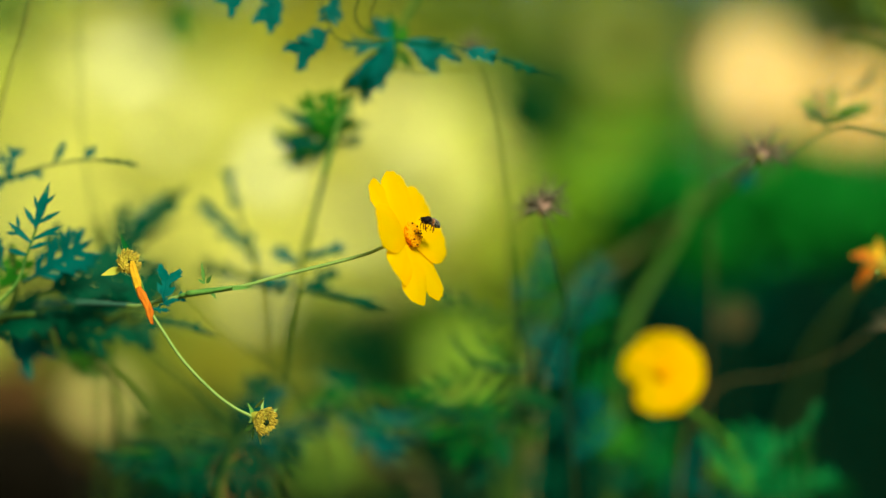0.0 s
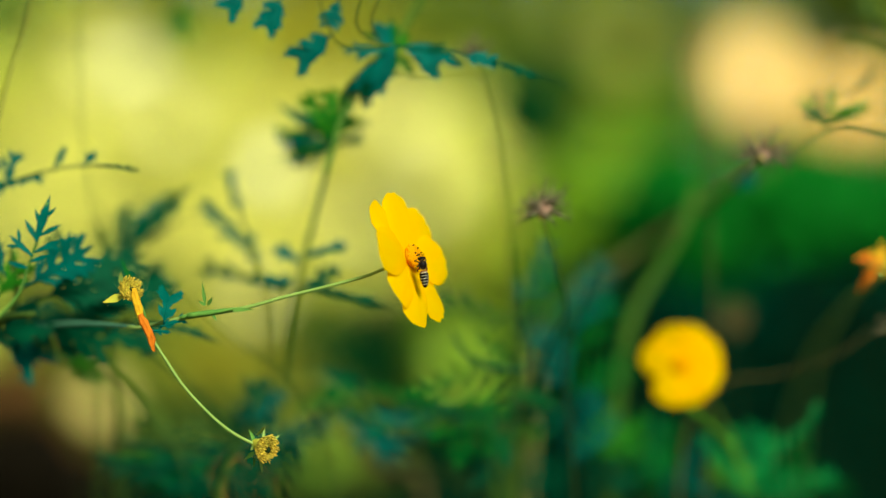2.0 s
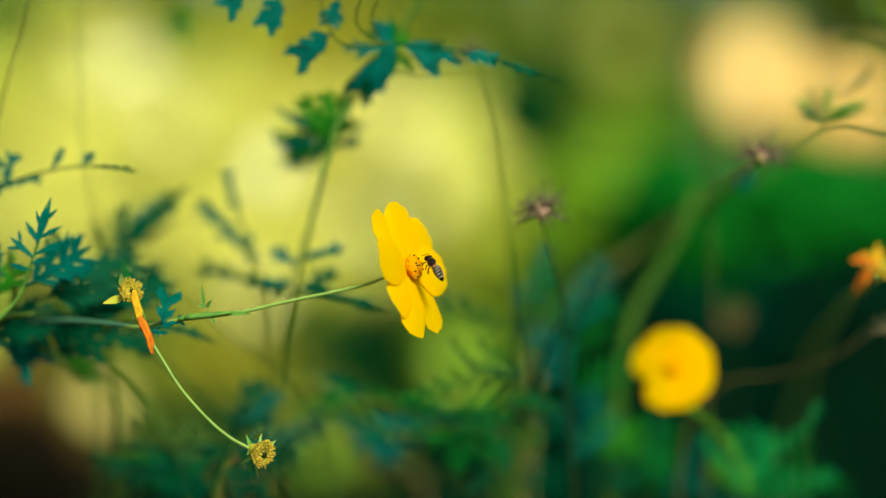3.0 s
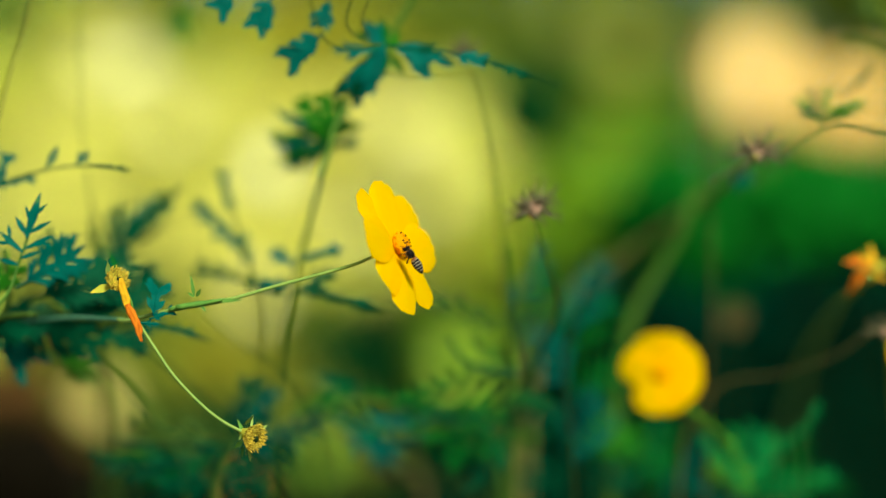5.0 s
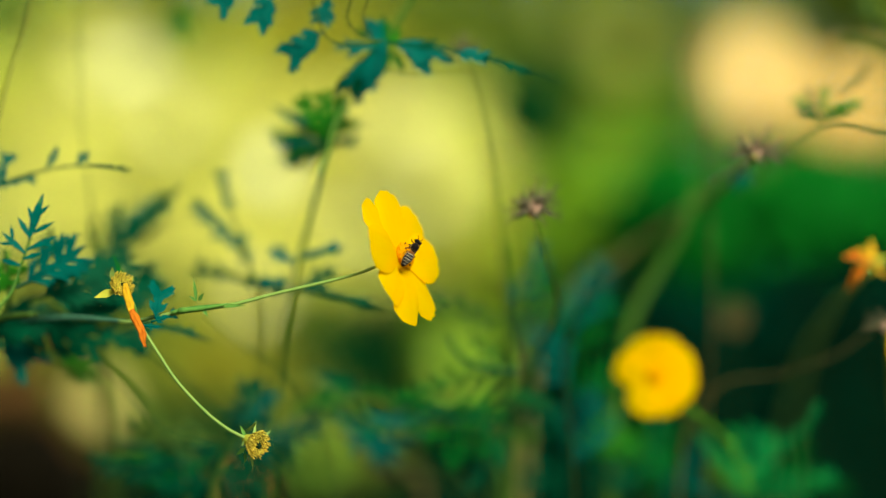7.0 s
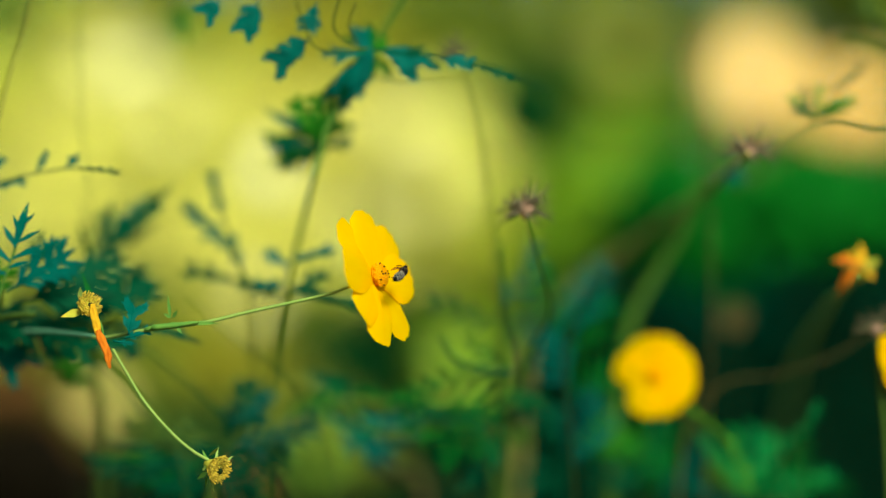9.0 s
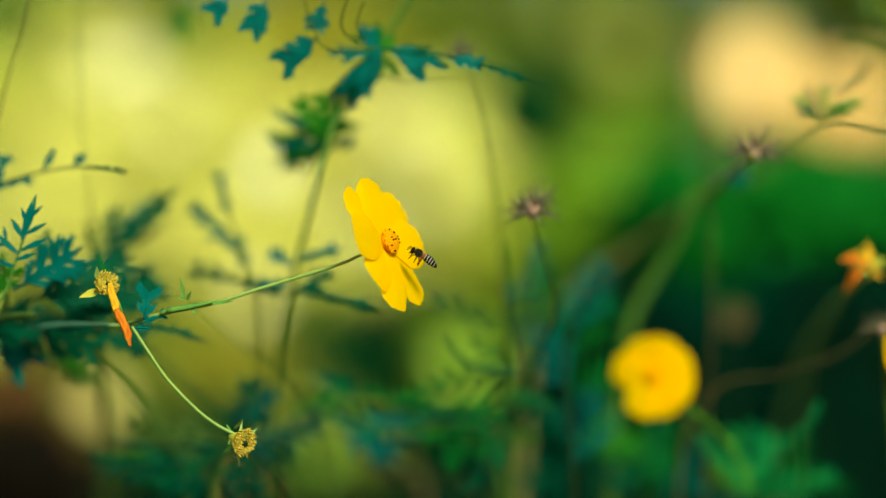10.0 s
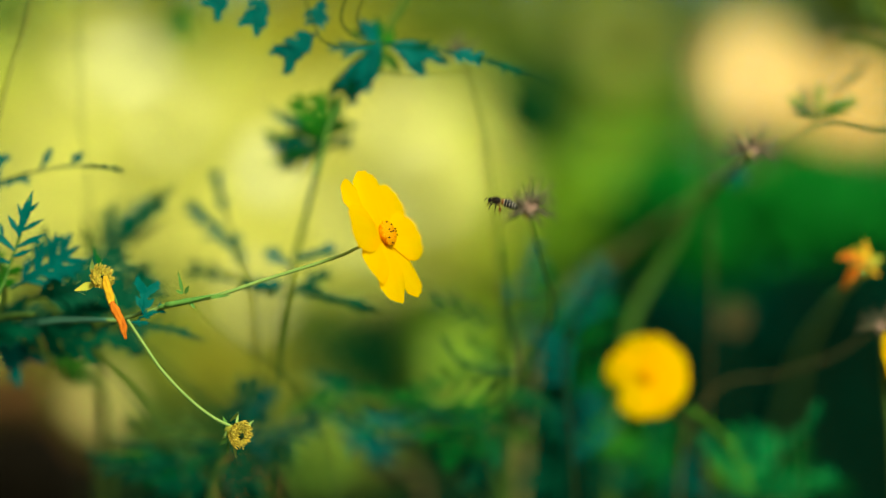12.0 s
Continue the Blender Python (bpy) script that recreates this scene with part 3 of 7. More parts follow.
shrub((-0.4432, 3.6, 1.1561), (0.0488, 0.08, 0.0732), OLIVE, O_LABEL, 200, 0.03, seed=117)
shrub((-0.0477, 4, 1.1795), (0.1302, 0.1, 0.0597), OLIVE, O_LABEL, 350, 0.03, seed=118)
shrub((0.9579, 4.8, 1.2849), (0.1171, 0.12, 0.0651), OLIVE, "olive-green leafy shrub above the highlight panels", 300, 0.03, seed=121)
shrub((0.5625, 4.6, 0.9383), (0.0686, 0.1, 0.0624), MID_GREEN, "fresh green leafy shrub at the garden edge", 200, 0.03, seed=122)
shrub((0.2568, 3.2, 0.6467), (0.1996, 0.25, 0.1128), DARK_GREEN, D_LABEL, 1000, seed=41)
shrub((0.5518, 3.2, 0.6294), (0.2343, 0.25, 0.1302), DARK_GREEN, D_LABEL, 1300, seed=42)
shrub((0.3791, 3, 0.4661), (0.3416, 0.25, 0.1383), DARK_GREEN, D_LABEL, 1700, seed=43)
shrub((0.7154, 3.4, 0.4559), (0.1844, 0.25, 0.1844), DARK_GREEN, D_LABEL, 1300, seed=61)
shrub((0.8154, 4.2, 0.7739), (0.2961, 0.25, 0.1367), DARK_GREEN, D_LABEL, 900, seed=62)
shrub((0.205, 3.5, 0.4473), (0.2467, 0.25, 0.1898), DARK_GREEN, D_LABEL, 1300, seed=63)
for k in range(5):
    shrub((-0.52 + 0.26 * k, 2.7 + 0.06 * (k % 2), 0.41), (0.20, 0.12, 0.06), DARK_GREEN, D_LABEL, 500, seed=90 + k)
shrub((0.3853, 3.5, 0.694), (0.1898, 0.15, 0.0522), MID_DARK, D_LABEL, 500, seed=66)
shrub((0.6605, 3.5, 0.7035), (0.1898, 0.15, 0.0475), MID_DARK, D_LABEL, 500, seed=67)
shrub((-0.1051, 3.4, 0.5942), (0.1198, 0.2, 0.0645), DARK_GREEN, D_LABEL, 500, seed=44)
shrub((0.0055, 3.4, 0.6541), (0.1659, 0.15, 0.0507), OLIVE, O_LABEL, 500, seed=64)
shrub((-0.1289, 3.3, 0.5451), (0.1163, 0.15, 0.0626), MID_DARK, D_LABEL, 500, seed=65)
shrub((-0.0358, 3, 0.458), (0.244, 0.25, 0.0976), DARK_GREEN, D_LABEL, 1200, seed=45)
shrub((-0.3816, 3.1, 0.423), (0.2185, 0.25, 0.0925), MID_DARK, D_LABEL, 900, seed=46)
shrub((-0.5568, 3.4, 0.6403), (0.1936, 0.2, 0.083), OLIVE, "olive-green leafy shrub in the garden", 700, seed=47)
shrub((-0.4671, 2.9, 0.5385), (0.0865, 0.15, 0.0865), OLIVE, "olive-green leafy shrub in sun", 350, seed=48)
shrub((0.0204, 2.9, 0.5935), (0.055, 0.12, 0.055), LIME, "lime-green leafy shrub in sun", 300, seed=49)
shrub((-0.1347, 2.7, 0.4872), (0.0512, 0.12, 0.0512), OLIVE, O_LABEL, 300, seed=50)
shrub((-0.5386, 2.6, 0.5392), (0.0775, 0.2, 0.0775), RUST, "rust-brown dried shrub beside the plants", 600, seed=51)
shrub((-0.5316, 2.6, 0.4476), (0.1128, 0.2, 0.0493), DRY_DARK, "dried shrub with deep shade in its near-black colour", 700, seed=53)
shrub((-0.3158, 3.2, 0.56), (0.1215, 0.15, 0.0738), STRAW, "straw-green leafy shrub in sun", 600, seed=52)

# broad waxy leaves added as sun reflectors for soft bright discs, each on its own stem
for at, size, way, mat in (
    ((0.3689, 4.2, 1.152), 0.0888, (0.13, -0.952, 0.278), WAXY_OLIVE),
    ((0.2087, 2.6, 0.8762), 0.0352, (0.132, -0.944, 0.301), WAXY_GREEN),
    ((0.0176, 2.5, 0.6117), 0.0387, (0.169, -0.922, 0.348), WAXY_LIME),
    ((-0.1336, 2.2, 0.5347), 0.0296, (0.199, -0.908, 0.368), WAXY_GREEN),
    ((-0.345, 2.1, 0.5991), 0.0433, (0.254, -0.901, 0.351), WAXY_TAN),
    ((-0.1651, 1.75, 0.5522), 0.0199, (0.217, -0.902, 0.372), WAXY_RUST),
    ((-0.4587, 2.2, 0.6122), 0.0203, (0.276, -0.897, 0.346), WAXY_RUST),
    ((-0.1883, 2.3, 0.8404), 0.0412, (0.217, -0.929, 0.301), WAXY_WHITE),
    ((-0.3891, 2.6, 0.9847), 0.0395, (0.253, -0.927, 0.275), WAXY_WHITE),
    ((-0.082, 3.6, 0.9608), 0.0586, (0.187, -0.938, 0.293), WAXY_CREAM),
    ((-0.0114, 3.5, 0.8411), 0.0493, (0.175, -0.935, 0.309), WAXY_CREAM),
    ((-0.0478, 3.6, 0.9706), 0.0488, (0.182, -0.939, 0.292), WAXY_CREAM),
    ((-0.5731, 3.5, 1.0546), 0.0531, (0.26, -0.925, 0.277), WAXY_CREAM),
    ((-0.4462, 3.4, 0.9583), 0.0553, (0.243, -0.926, 0.289), WAXY_CREAM),
    ((-0.2854, 3.2, 0.6771), 0.0486, (0.218, -0.918, 0.33), WAXY_CREAM),
    ((-0.6351, 3.4, 0.8477), 0.0498, (0.269, -0.914, 0.304), WAXY_CREAM),
    ((0.2577, 4.4, 1.2522), 0.0525, (0.146, -0.952, 0.268), WAXY_OLIVE),
    ((-0.1327, 3.4, 0.7924), 0.0516, (0.194, -0.929, 0.315), WAXY_CREAM),
):
    spot = Vector(at)
    twig = thing("glint_shoot", (spot.x, spot.y + 0.02, -0.03), "added upright shoot whose broad glossy leaf mirrors the sun", "shoot", "glossy shoots")
    rod(twig, [(spot.x, spot.y + 0.02, -0.05), (spot.x, spot.y + 0.025, spot.z * 0.6), (spot.x, spot.y + 0.004, spot.z - size * 0.42)], 0.004, 0.0015, OLIVE_STEM)
    n = Vector(way)
    u = (Vector((0, 0, 1)) - n * n.z).normalized()
    side = u.cross(n)
    bm = bmesh.new()
    rows = []
    for k in range(9):
        f = k / 8
        half = size * 0.5 * math.sin(math.pi * (0.04 + 0.92 * f)) ** 0.6
        mid = spot + u * size * (f - 0.5)
        rows.append([bm.verts.new(mid + side * half * g - n * 0.02 * size * abs(g)) for g in (-1, -0.5, 0, 0.5, 1)])
    for q, w in zip(rows, rows[1:]):
        for k in range(4):
            bm.faces.new((q[k], q[k + 1], w[k + 1], w[k]))
    part("leaf", bm, mat, twig)


# ---- flowers ----
def petal_mesh(radius, variant):
    """One obovate, toothed, faintly pleated petal along x; its face looks to z."""
    rnd = random.Random(variant)
    bm = bmesh.new()
    nu, nv = 12, 9
    teeth = [rnd.uniform(-.02, .02) for k in range(nv)]
    grid = []
    for i in range(nu):
        f = i / (nu - 1)
        row = []
        half = radius * 0.385 * (0.20 + 0.80 * math.sin(math.pi * 0.5 * min(1, f / 0.72)) ** 1.2) * (1 - 0.10 * max(0, (f - 0.72) / 0.28) ** 2)
        for j in range(nv):
            v = j / (nv - 1) * 2 - 1
            end = 1 - 0.17 * v ** 4 - 0.015 * v * v - 0.018 * abs(math.sin(2.2 * math.pi * v)) + teeth[j] * 0.5
            x = radius * (0.035 + 0.965 * f * (end if f > 0.55 else 1 - (1 - end) * f / 0.55))
            z = radius * (0.025 * math.sin(math.pi * f) - 0.03 * f * f - 0.025 * v * v * f + 0.007 * math.cos(5 * math.pi * v) * f)
            row.append(bm.verts.new((x, v * half, z)))
        grid.append(row)
    for i in range(nu - 1):
        for j in range(nv - 1):
            bm.faces.new((grid[i][j], grid[i + 1][j], grid[i + 1][j + 1], grid[i][j + 1]))
    mesh = mesh_of("petal", bm, PETAL)
    return mesh


def floret_mesh():
    bm = bmesh.new()
    tube(bm, [(0, 0, 0), (0, 0, 0.0005), (0, 0, 0.0009)], 0.00035, 0.00055, 6, 2)
    for k in range(5):
        a = k * 2 * math.pi / 5
        blade(bm, (0.0004 * math.cos(a), 0.0004 * math.sin(a), 0.0009), (0.0009 * math.cos(a), 0.0009 * math.sin(a), 0.0010), 0.0005, (0, 0, 1))
    return mesh_of("floret", bm, FLORET)


def anther_mesh():
    bm = bmesh.new()
    tube(bm, [(0, 0, 0.0007), (0, 0, 0.0011), (0, 0, 0.0015)], 0.00022, 0.00032, 6, 2)
    return mesh_of("anther", bm, ANTHER)


PETALS = [petal_mesh(0.0268, k) for k in range(3)]
FLORET_MESH, ANTHER_MESH = floret_mesh(), anther_mesh()


def bloom(stalk, centre, axis, spin, size=1.0, cup=8, tilts=(0,) * 8, anthers=9, seed=3, missing=(), broad=(1,) * 8, aside=(0.0, 0.0), twist=5.0, reach=(1,) * 8, shift=(0,) * 8, dome=0.45):
    """The eight petals, the disc with its florets and the green calyx of a cosmos flower, as parts of its stalk."""
    rnd = random.Random(seed)
    z = Vector(axis).normalized()
    x = Vector((0, 0, 1)).cross(z).normalized()
    y = z.cross(x)
    m = Matrix((x, y, z)).transposed().to_4x4()
    m.translation = Vector(centre) - PLACE[stalk]
    m = m @ Matrix.Scale(size, 4)
    for k in range(8):
        turn = spin + 45 * k + shift[k] + rnd.uniform(-3, 3)
        if k in missing:
            continue
        piece("petal", PETALS[k % 3], stalk, m @ pose(0, 0, 0.0006 * ((k + 1) % 2), 0, 0, turn) @ pose(0, 0, 0, rnd.uniform(-twist, twist), -(cup + tilts[k]), 0) @ Matrix.Diagonal((reach[k], broad[k], 1, 1)))
    across = Vector((1, 0, 0)) - z * z.x
    m_disc = Matrix.Translation(across.normalized() * aside[0] + Vector((0, 0, aside[1]))) @ m
    r = 0.0043
    bm = bmesh.new()
    blob(bm, (0, 0, 0), (r, r, r * dome), None, 0.08)
    piece("disc", mesh_of("disc", bm, DISC), stalk, m_disc @ pose(0, 0, 0.0016))
    dark = set(rnd.sample(range(0, 58), anthers + 1))
    for k in range(64):
        f = math.sqrt((k + 0.5) / 64)
        a = k * 2.39996
        rr = r * 0.98 * f
        h = r * (dome - 0.06) * math.sqrt(max(0, 1 - f * f)) + 0.0018
        lean = m_disc @ pose(rr * math.cos(a), rr * math.sin(a), h) @ pose(0, 0, 0, 0, 0, math.degrees(a)) @ pose(0, 0, 0, 0, 38 * f, 0)
        piece("floret", FLORET_MESH, stalk, lean)
        if k in dark:
            piece("anther", ANTHER_MESH, stalk, lean)
    bm = bmesh.new()
    tube(bm, [(0, 0, -0.0075), (0, 0, -0.005), (0, 0, -0.0024), (0, 0, -0.0008)], 0.0010, 0.0032, 10, 4)
    piece("calyx", mesh_of("calyx", bm, STEM), stalk, m)
    bm = bmesh.new()
    blade(bm, (0.002, 0, -0.003), (0.011, 0, -0.0015), 0.0032, (0, 0, 1))
    sepal = mesh_of("sepal", bm, STEM)
    for k in range(8):
        piece("sepal", sepal, stalk, m @ pose(0, 0, 0, 0, 0, spin + 22 + 45 * k))


def spent_head(stalk, centre, axis, r, sepals=7, seed=1, long=1.0):
    """A withered flower head: a cup of shrivelled florets, with narrow green sepals behind."""
    rnd = random.Random(seed)
    z = Vector(axis).normalized()
    x = Vector((0.2, 1, 0.1)).cross(z).normalized()
    y = z.cross(x)
    m = Matrix((x, y, z)).transposed().to_4x4()
    m.translation = Vector(centre) - PLACE[stalk]
    bm = bmesh.new()
    tube(bm, [(0, 0, -r * 1.1), (0, 0, -r * 0.7), (0, 0, -r * 0.1), (0, 0, r * 0.2)], r * 0.25, r * 0.75, 10, 4)
    piece("receptacle", mesh_of("receptacle", bm, BRACT), stalk, m)
    bm = bmesh.new()
    for k in range(340):
        f = math.sqrt((k + 0.5) / 340)
        a = k * 2.39996
        root = Vector((r * 0.72 * f * math.cos(a), r * 0.72 * f * math.sin(a), -0.1 * r))
        tip = root * (1.22 + rnd.uniform(-.12, .16)) + Vector((rnd.uniform(-.14, .14) * r, rnd.uniform(-.14, .14) * r, r * rnd.uniform(0.45, 0.75) * (0.62 + 0.5 * f * f - 0.45 * f ** 6)))
        tube(bm, [root, (root + tip) / 2 + Vector((rnd.uniform(-.08, .08) * r, rnd.uniform(-.08, .08) * r, 0)), tip], r * 0.055, r * 0.036, 4, 2)
    tagged(piece("floret_mass", mesh_of("floret_mass", bm, SPENT), stalk, m), kind="stuff")
    # solid dark blob painted in for the shaded hollow between the florets
    bm = bmesh.new()
    blob(bm, (0.10 * r, 0.05 * r, r * 0.22), (r * 0.26, r * 0.20, r * 0.22), None, 0.4, 10, 8)
    piece("dark_hollow", mesh_of("dark_hollow", bm, SHADE_STEM), stalk, m)
    bm = bmesh.new()
    blade(bm, (r * 0.5, 0, -r * 0.6), (r * 1.75 * long, 0, -r * 0.1), r * 0.42, (0, 0, 1), -0.15)
    sepal = mesh_of("sepal", bm, PALE_STEM)
    for k in range(sepals):
        at = m @ pose(0, 0, 0, 0, 0, 360 / sepals * k + rnd.uniform(-12, 12)) @ pose(0, 0, 0, 0, rnd.uniform(-35, 15), 0)
        upward = (at.to_3x3() @ Vector((1, 0, 0))).z
        piece("sepal", sepal, stalk, at @ Matrix.Scale(1.0 + 0.3 * upward, 4))


def seed_head(stalk, centre, axis, r, count=22, seed=1, core=0.27):
    """A burst of slender bristly achenes on a pinkish core."""
    rnd = random.Random(seed)
    z = Vector(axis).normalized()
    x = Vector((0.2, 1, 0.1)).cross(z).normalized()
    y = z.cross(x)
    m = Matrix((x, y, z)).transposed().to_4x4()
    m.translation = Vector(centre) - PLACE[stalk]
    bm = bmesh.new()
    blob(bm, (0, 0, 0), (r * core, r * core, r * core * 1.07), None, 0.25, 10, 8)
    piece("core", mesh_of("core", bm, PINK_ACHENE), stalk, m)
    bm = bmesh.new()
    tube(bm, [(0, 0, 0.1 * r), (0, 0, 0.5 * r), (0.02 * r, 0, 0.8 * r)], r * 0.07, r * 0.035, 5, 3)
    for e in (-1, 1):
        tube(bm, [(0.02 * r, 0, 0.8 * r), (e * 0.05 * r, 0, 0.95 * r), (e * 0.12 * r, 0, 1.08 * r)], r * 0.02, r * 0.01, 4, 2)
    ach = mesh_of("achene", bm, ACHENE)
    for k in range(count):
        f = (k + 0.5) / count
        tilt = 105 * math.sqrt(f) + rnd.uniform(-8, 8)
        piece("achene", ach, stalk, m @ pose(0, 0, 0, 0, 0, k * 137.5) @ pose(0, 0, 0, 0, tilt, 0) @ Matrix.Scale(rnd.uniform(.8, 1.15), 4))


# ---- the flowering cosmos in focus ----
hero = thing("cosmos_plant", (-0.1896, 0.8, -0.0242), "flowering cosmos with one open yellow bloom and spent heads", "plant")
rod(hero, [(-0.1991, 0.84, -0.0675), (-0.215, 0.84, 0.3494), (-0.2287, 0.84, 0.5999), (-0.2102, 0.83, 0.7052), (-0.1777, 0.815, 0.7215), (-0.157, 0.8, 0.7251)], 0.0035, 0.0012, OLIVE_STEM, "main_stem")
flower_stalk = rod(hero, [(-0.1194, 0.788, 0.7286), (-0.1135, 0.784, 0.7287), (-0.0993, 0.773, 0.732), (-0.076, 0.77, 0.7358), (-0.0593, 0.77, 0.7402), (-0.0384, 0.77, 0.7454), (-0.028, 0.77, 0.7483), (-0.0234, 0.77, 0.7502), (-0.0159, 0.77, 0.7529)], 0.00080, 0.00052, PALE_STEM,
                   "flower_stalk", "slender pale green flower stalk", (-0.0236, 0.77, 0.7504))
rod(flower_stalk, [(-0.1945, 0.85, 0.7226), (-0.1707, 0.835, 0.7262), (-0.1445, 0.815, 0.729), (-0.1172, 0.787, 0.7287)], 0.0011, 0.0008, BLUISH_STEM, "lower_stalk")
bm = bmesh.new()
tube(bm, [(-0.0975, 0.7715, 0.7326), (-0.0908, 0.7712, 0.7343), (-0.0834, 0.7708, 0.7352), (-0.075, 0.7705, 0.736)], 0.0008, 0.0007, 8, 4, 0.12)
tube(bm, [(-0.0947, 0.7695, 0.7335), (-0.0853, 0.7692, 0.7346), (-0.0776, 0.769, 0.736)], 0.0011, 0.0005, 8, 4, 0.15)
part("sheath", bm, STEM, flower_stalk, "swollen green stem joint")
for a, b, w in (((-0.0881, 0.77, 0.7373), (-0.0892, 0.769, 0.7458), 0.0009), ((-0.0873, 0.77, 0.7373), (-0.0852, 0.768, 0.7404), 0.0010), ((-0.0881, 0.77, 0.7373), (-0.0906, 0.768, 0.739), 0.0008),
                ((-0.0802, 0.77, 0.7354), (-0.0698, 0.768, 0.7358), 0.0010), ((-0.086, 0.77, 0.7348), (-0.0836, 0.769, 0.7314), 0.0009)):
    bm = bmesh.new()
    blade(bm, a, b, w * 1.6, (0.1, -1, 0.2))
    part("bract", bm, STEM, flower_stalk)
leaf(flower_stalk, (-0.1038, 0.772, 0.7303), (-0.1019, 0.772, 0.7414), 0.01, 2, TEAL_LEAF, stout=0.5)
leaf(flower_stalk, (-0.1051, 0.772, 0.7293), (-0.095, 0.772, 0.7335), 0.0054, 2, TEAL_LEAF, stout=0.5)
leaf(flower_stalk, (-0.1093, 0.772, 0.728), (-0.1009, 0.772, 0.7272), 0.0038, 1, TEAL_LEAF, stout=0.5)
bloom(flower_stalk, (-0.0136, 0.77, 0.7535), (0.84, -0.46, 0.29), -10, 1.0, 1, (3, 2, 0, 0, 9, 6, 2, 1), broad=(0.95, 1.0, 0.95, 0.66, 0.88, 0.85, 0.86, 0.72), aside=(0.0010, 0.0016), twist=1.5,
      reach=(1, 1, 1, 1, 1, 0.84, 0.97, 1.02), shift=(11, 5, 2, 0, 0, 4, -5, 0), dome=0.40)

side_shoot = rod(hero, [(-0.116, 0.771, 0.7418), (-0.1125, 0.7712, 0.7393), (-0.1109, 0.7715, 0.7345), (-0.1113, 0.7718, 0.7303), (-0.1093, 0.772, 0.7282)], 0.0004, 0.0005, STEM,
                 "side_shoot", "thin side shoot with two withered heads", (-0.1093, 0.772, 0.7282))
shoot_stem = rod(side_shoot, [(-0.1093, 0.772, 0.7282), (-0.104, 0.7716, 0.7201), (-0.0964, 0.7712, 0.709), (-0.0859, 0.7708, 0.698), (-0.0777, 0.7704, 0.6917), (-0.0700, 0.77, 0.6878)], 0.00058, 0.00062, PALE_STEM,
                 "shoot_stem", "thin arching green stem", (-0.1093, 0.772, 0.7282))
spent_head(side_shoot, (-0.0662, 0.768, 0.6869), (0.72, -0.66, -0.22), 0.0057, 4, 6, 0.7)
for a, b, w, mat in (((-0.0693, 0.77, 0.6872), (-0.0725, 0.773, 0.6932), 0.00188, STEM),
                     ((-0.0672, 0.77, 0.688), (-0.0666, 0.773, 0.6951), 0.00125, PALE_STEM),
                     ((-0.0647, 0.77, 0.688), (-0.0608, 0.773, 0.6915), 0.00146, PALE_STEM),
                     ((-0.0701, 0.77, 0.6851), (-0.0742, 0.773, 0.6819), 0.00188, STEM),
                     ((-0.0681, 0.77, 0.683), (-0.0675, 0.773, 0.6769), 0.00125, PALE_STEM),
                     ((-0.0701, 0.77, 0.6834), (-0.0708, 0.773, 0.6785), 0.00104, STEM)):
    bm = bmesh.new()
    blade(bm, a, b, w, (0.1, -1, 0.2), 0.08, 0.3, 0.3)
    part("sepal", bm, mat, side_shoot)
spent_head(side_shoot, (-0.1162, 0.768, 0.7448), (0.5, -0.75, 0.35), 0.0052, 4, 5, 0.7)
bm = bmesh.new()
blade(bm, (-0.1183, 0.768, 0.7427), (-0.1257, 0.766, 0.7404), 0.0034, (0.1, -1, 0.3), 0.05, 0.3)
part("bract", bm, BRACT, side_shoot, "yellow withered bract")
bm = bmesh.new()
blade(bm, (-0.1164, 0.782, 0.7440), (-0.1222, 0.786, 0.7570), 0.0026, (0.3, -1, 0.2), 0.05, 0.3, 0.35)
part("bract", bm, MEADOW_LEAF, side_shoot, "narrow green bract behind the withered head")
bm = bmesh.new()
shrivel(bm, [(-0.1142, 0.7655, 0.7456), (-0.1133, 0.7653, 0.7407), (-0.112, 0.7652, 0.7361), (-0.1104, 0.765, 0.7315)], 0.0015, 0.0014, 1)
part("withered_petal", bm, WITHERED_YELLOW, side_shoot, "shrivelled yellow-orange petal")
bm = bmesh.new()
shrivel(bm, [(-0.1117, 0.764, 0.7361), (-0.1096, 0.764, 0.7316), (-0.1077, 0.764, 0.7276), (-0.1065, 0.764, 0.7224)], 0.0017, 0.0013, 5)
part("withered_petal", bm, WITHERED, side_shoot, "shrivelled orange petal")

leaf_spray = rod(hero, [(-0.1712, 0.795, 0.7276), (-0.162, 0.7925, 0.7373), (-0.1577, 0.79, 0.7481), (-0.1533, 0.7875, 0.7592), (-0.1494, 0.785, 0.7726)], 0.0007, 0.0004, STEM, "leaf_spray", "upright feathery leaf spray", (-0.1577, 0.787, 0.7459))
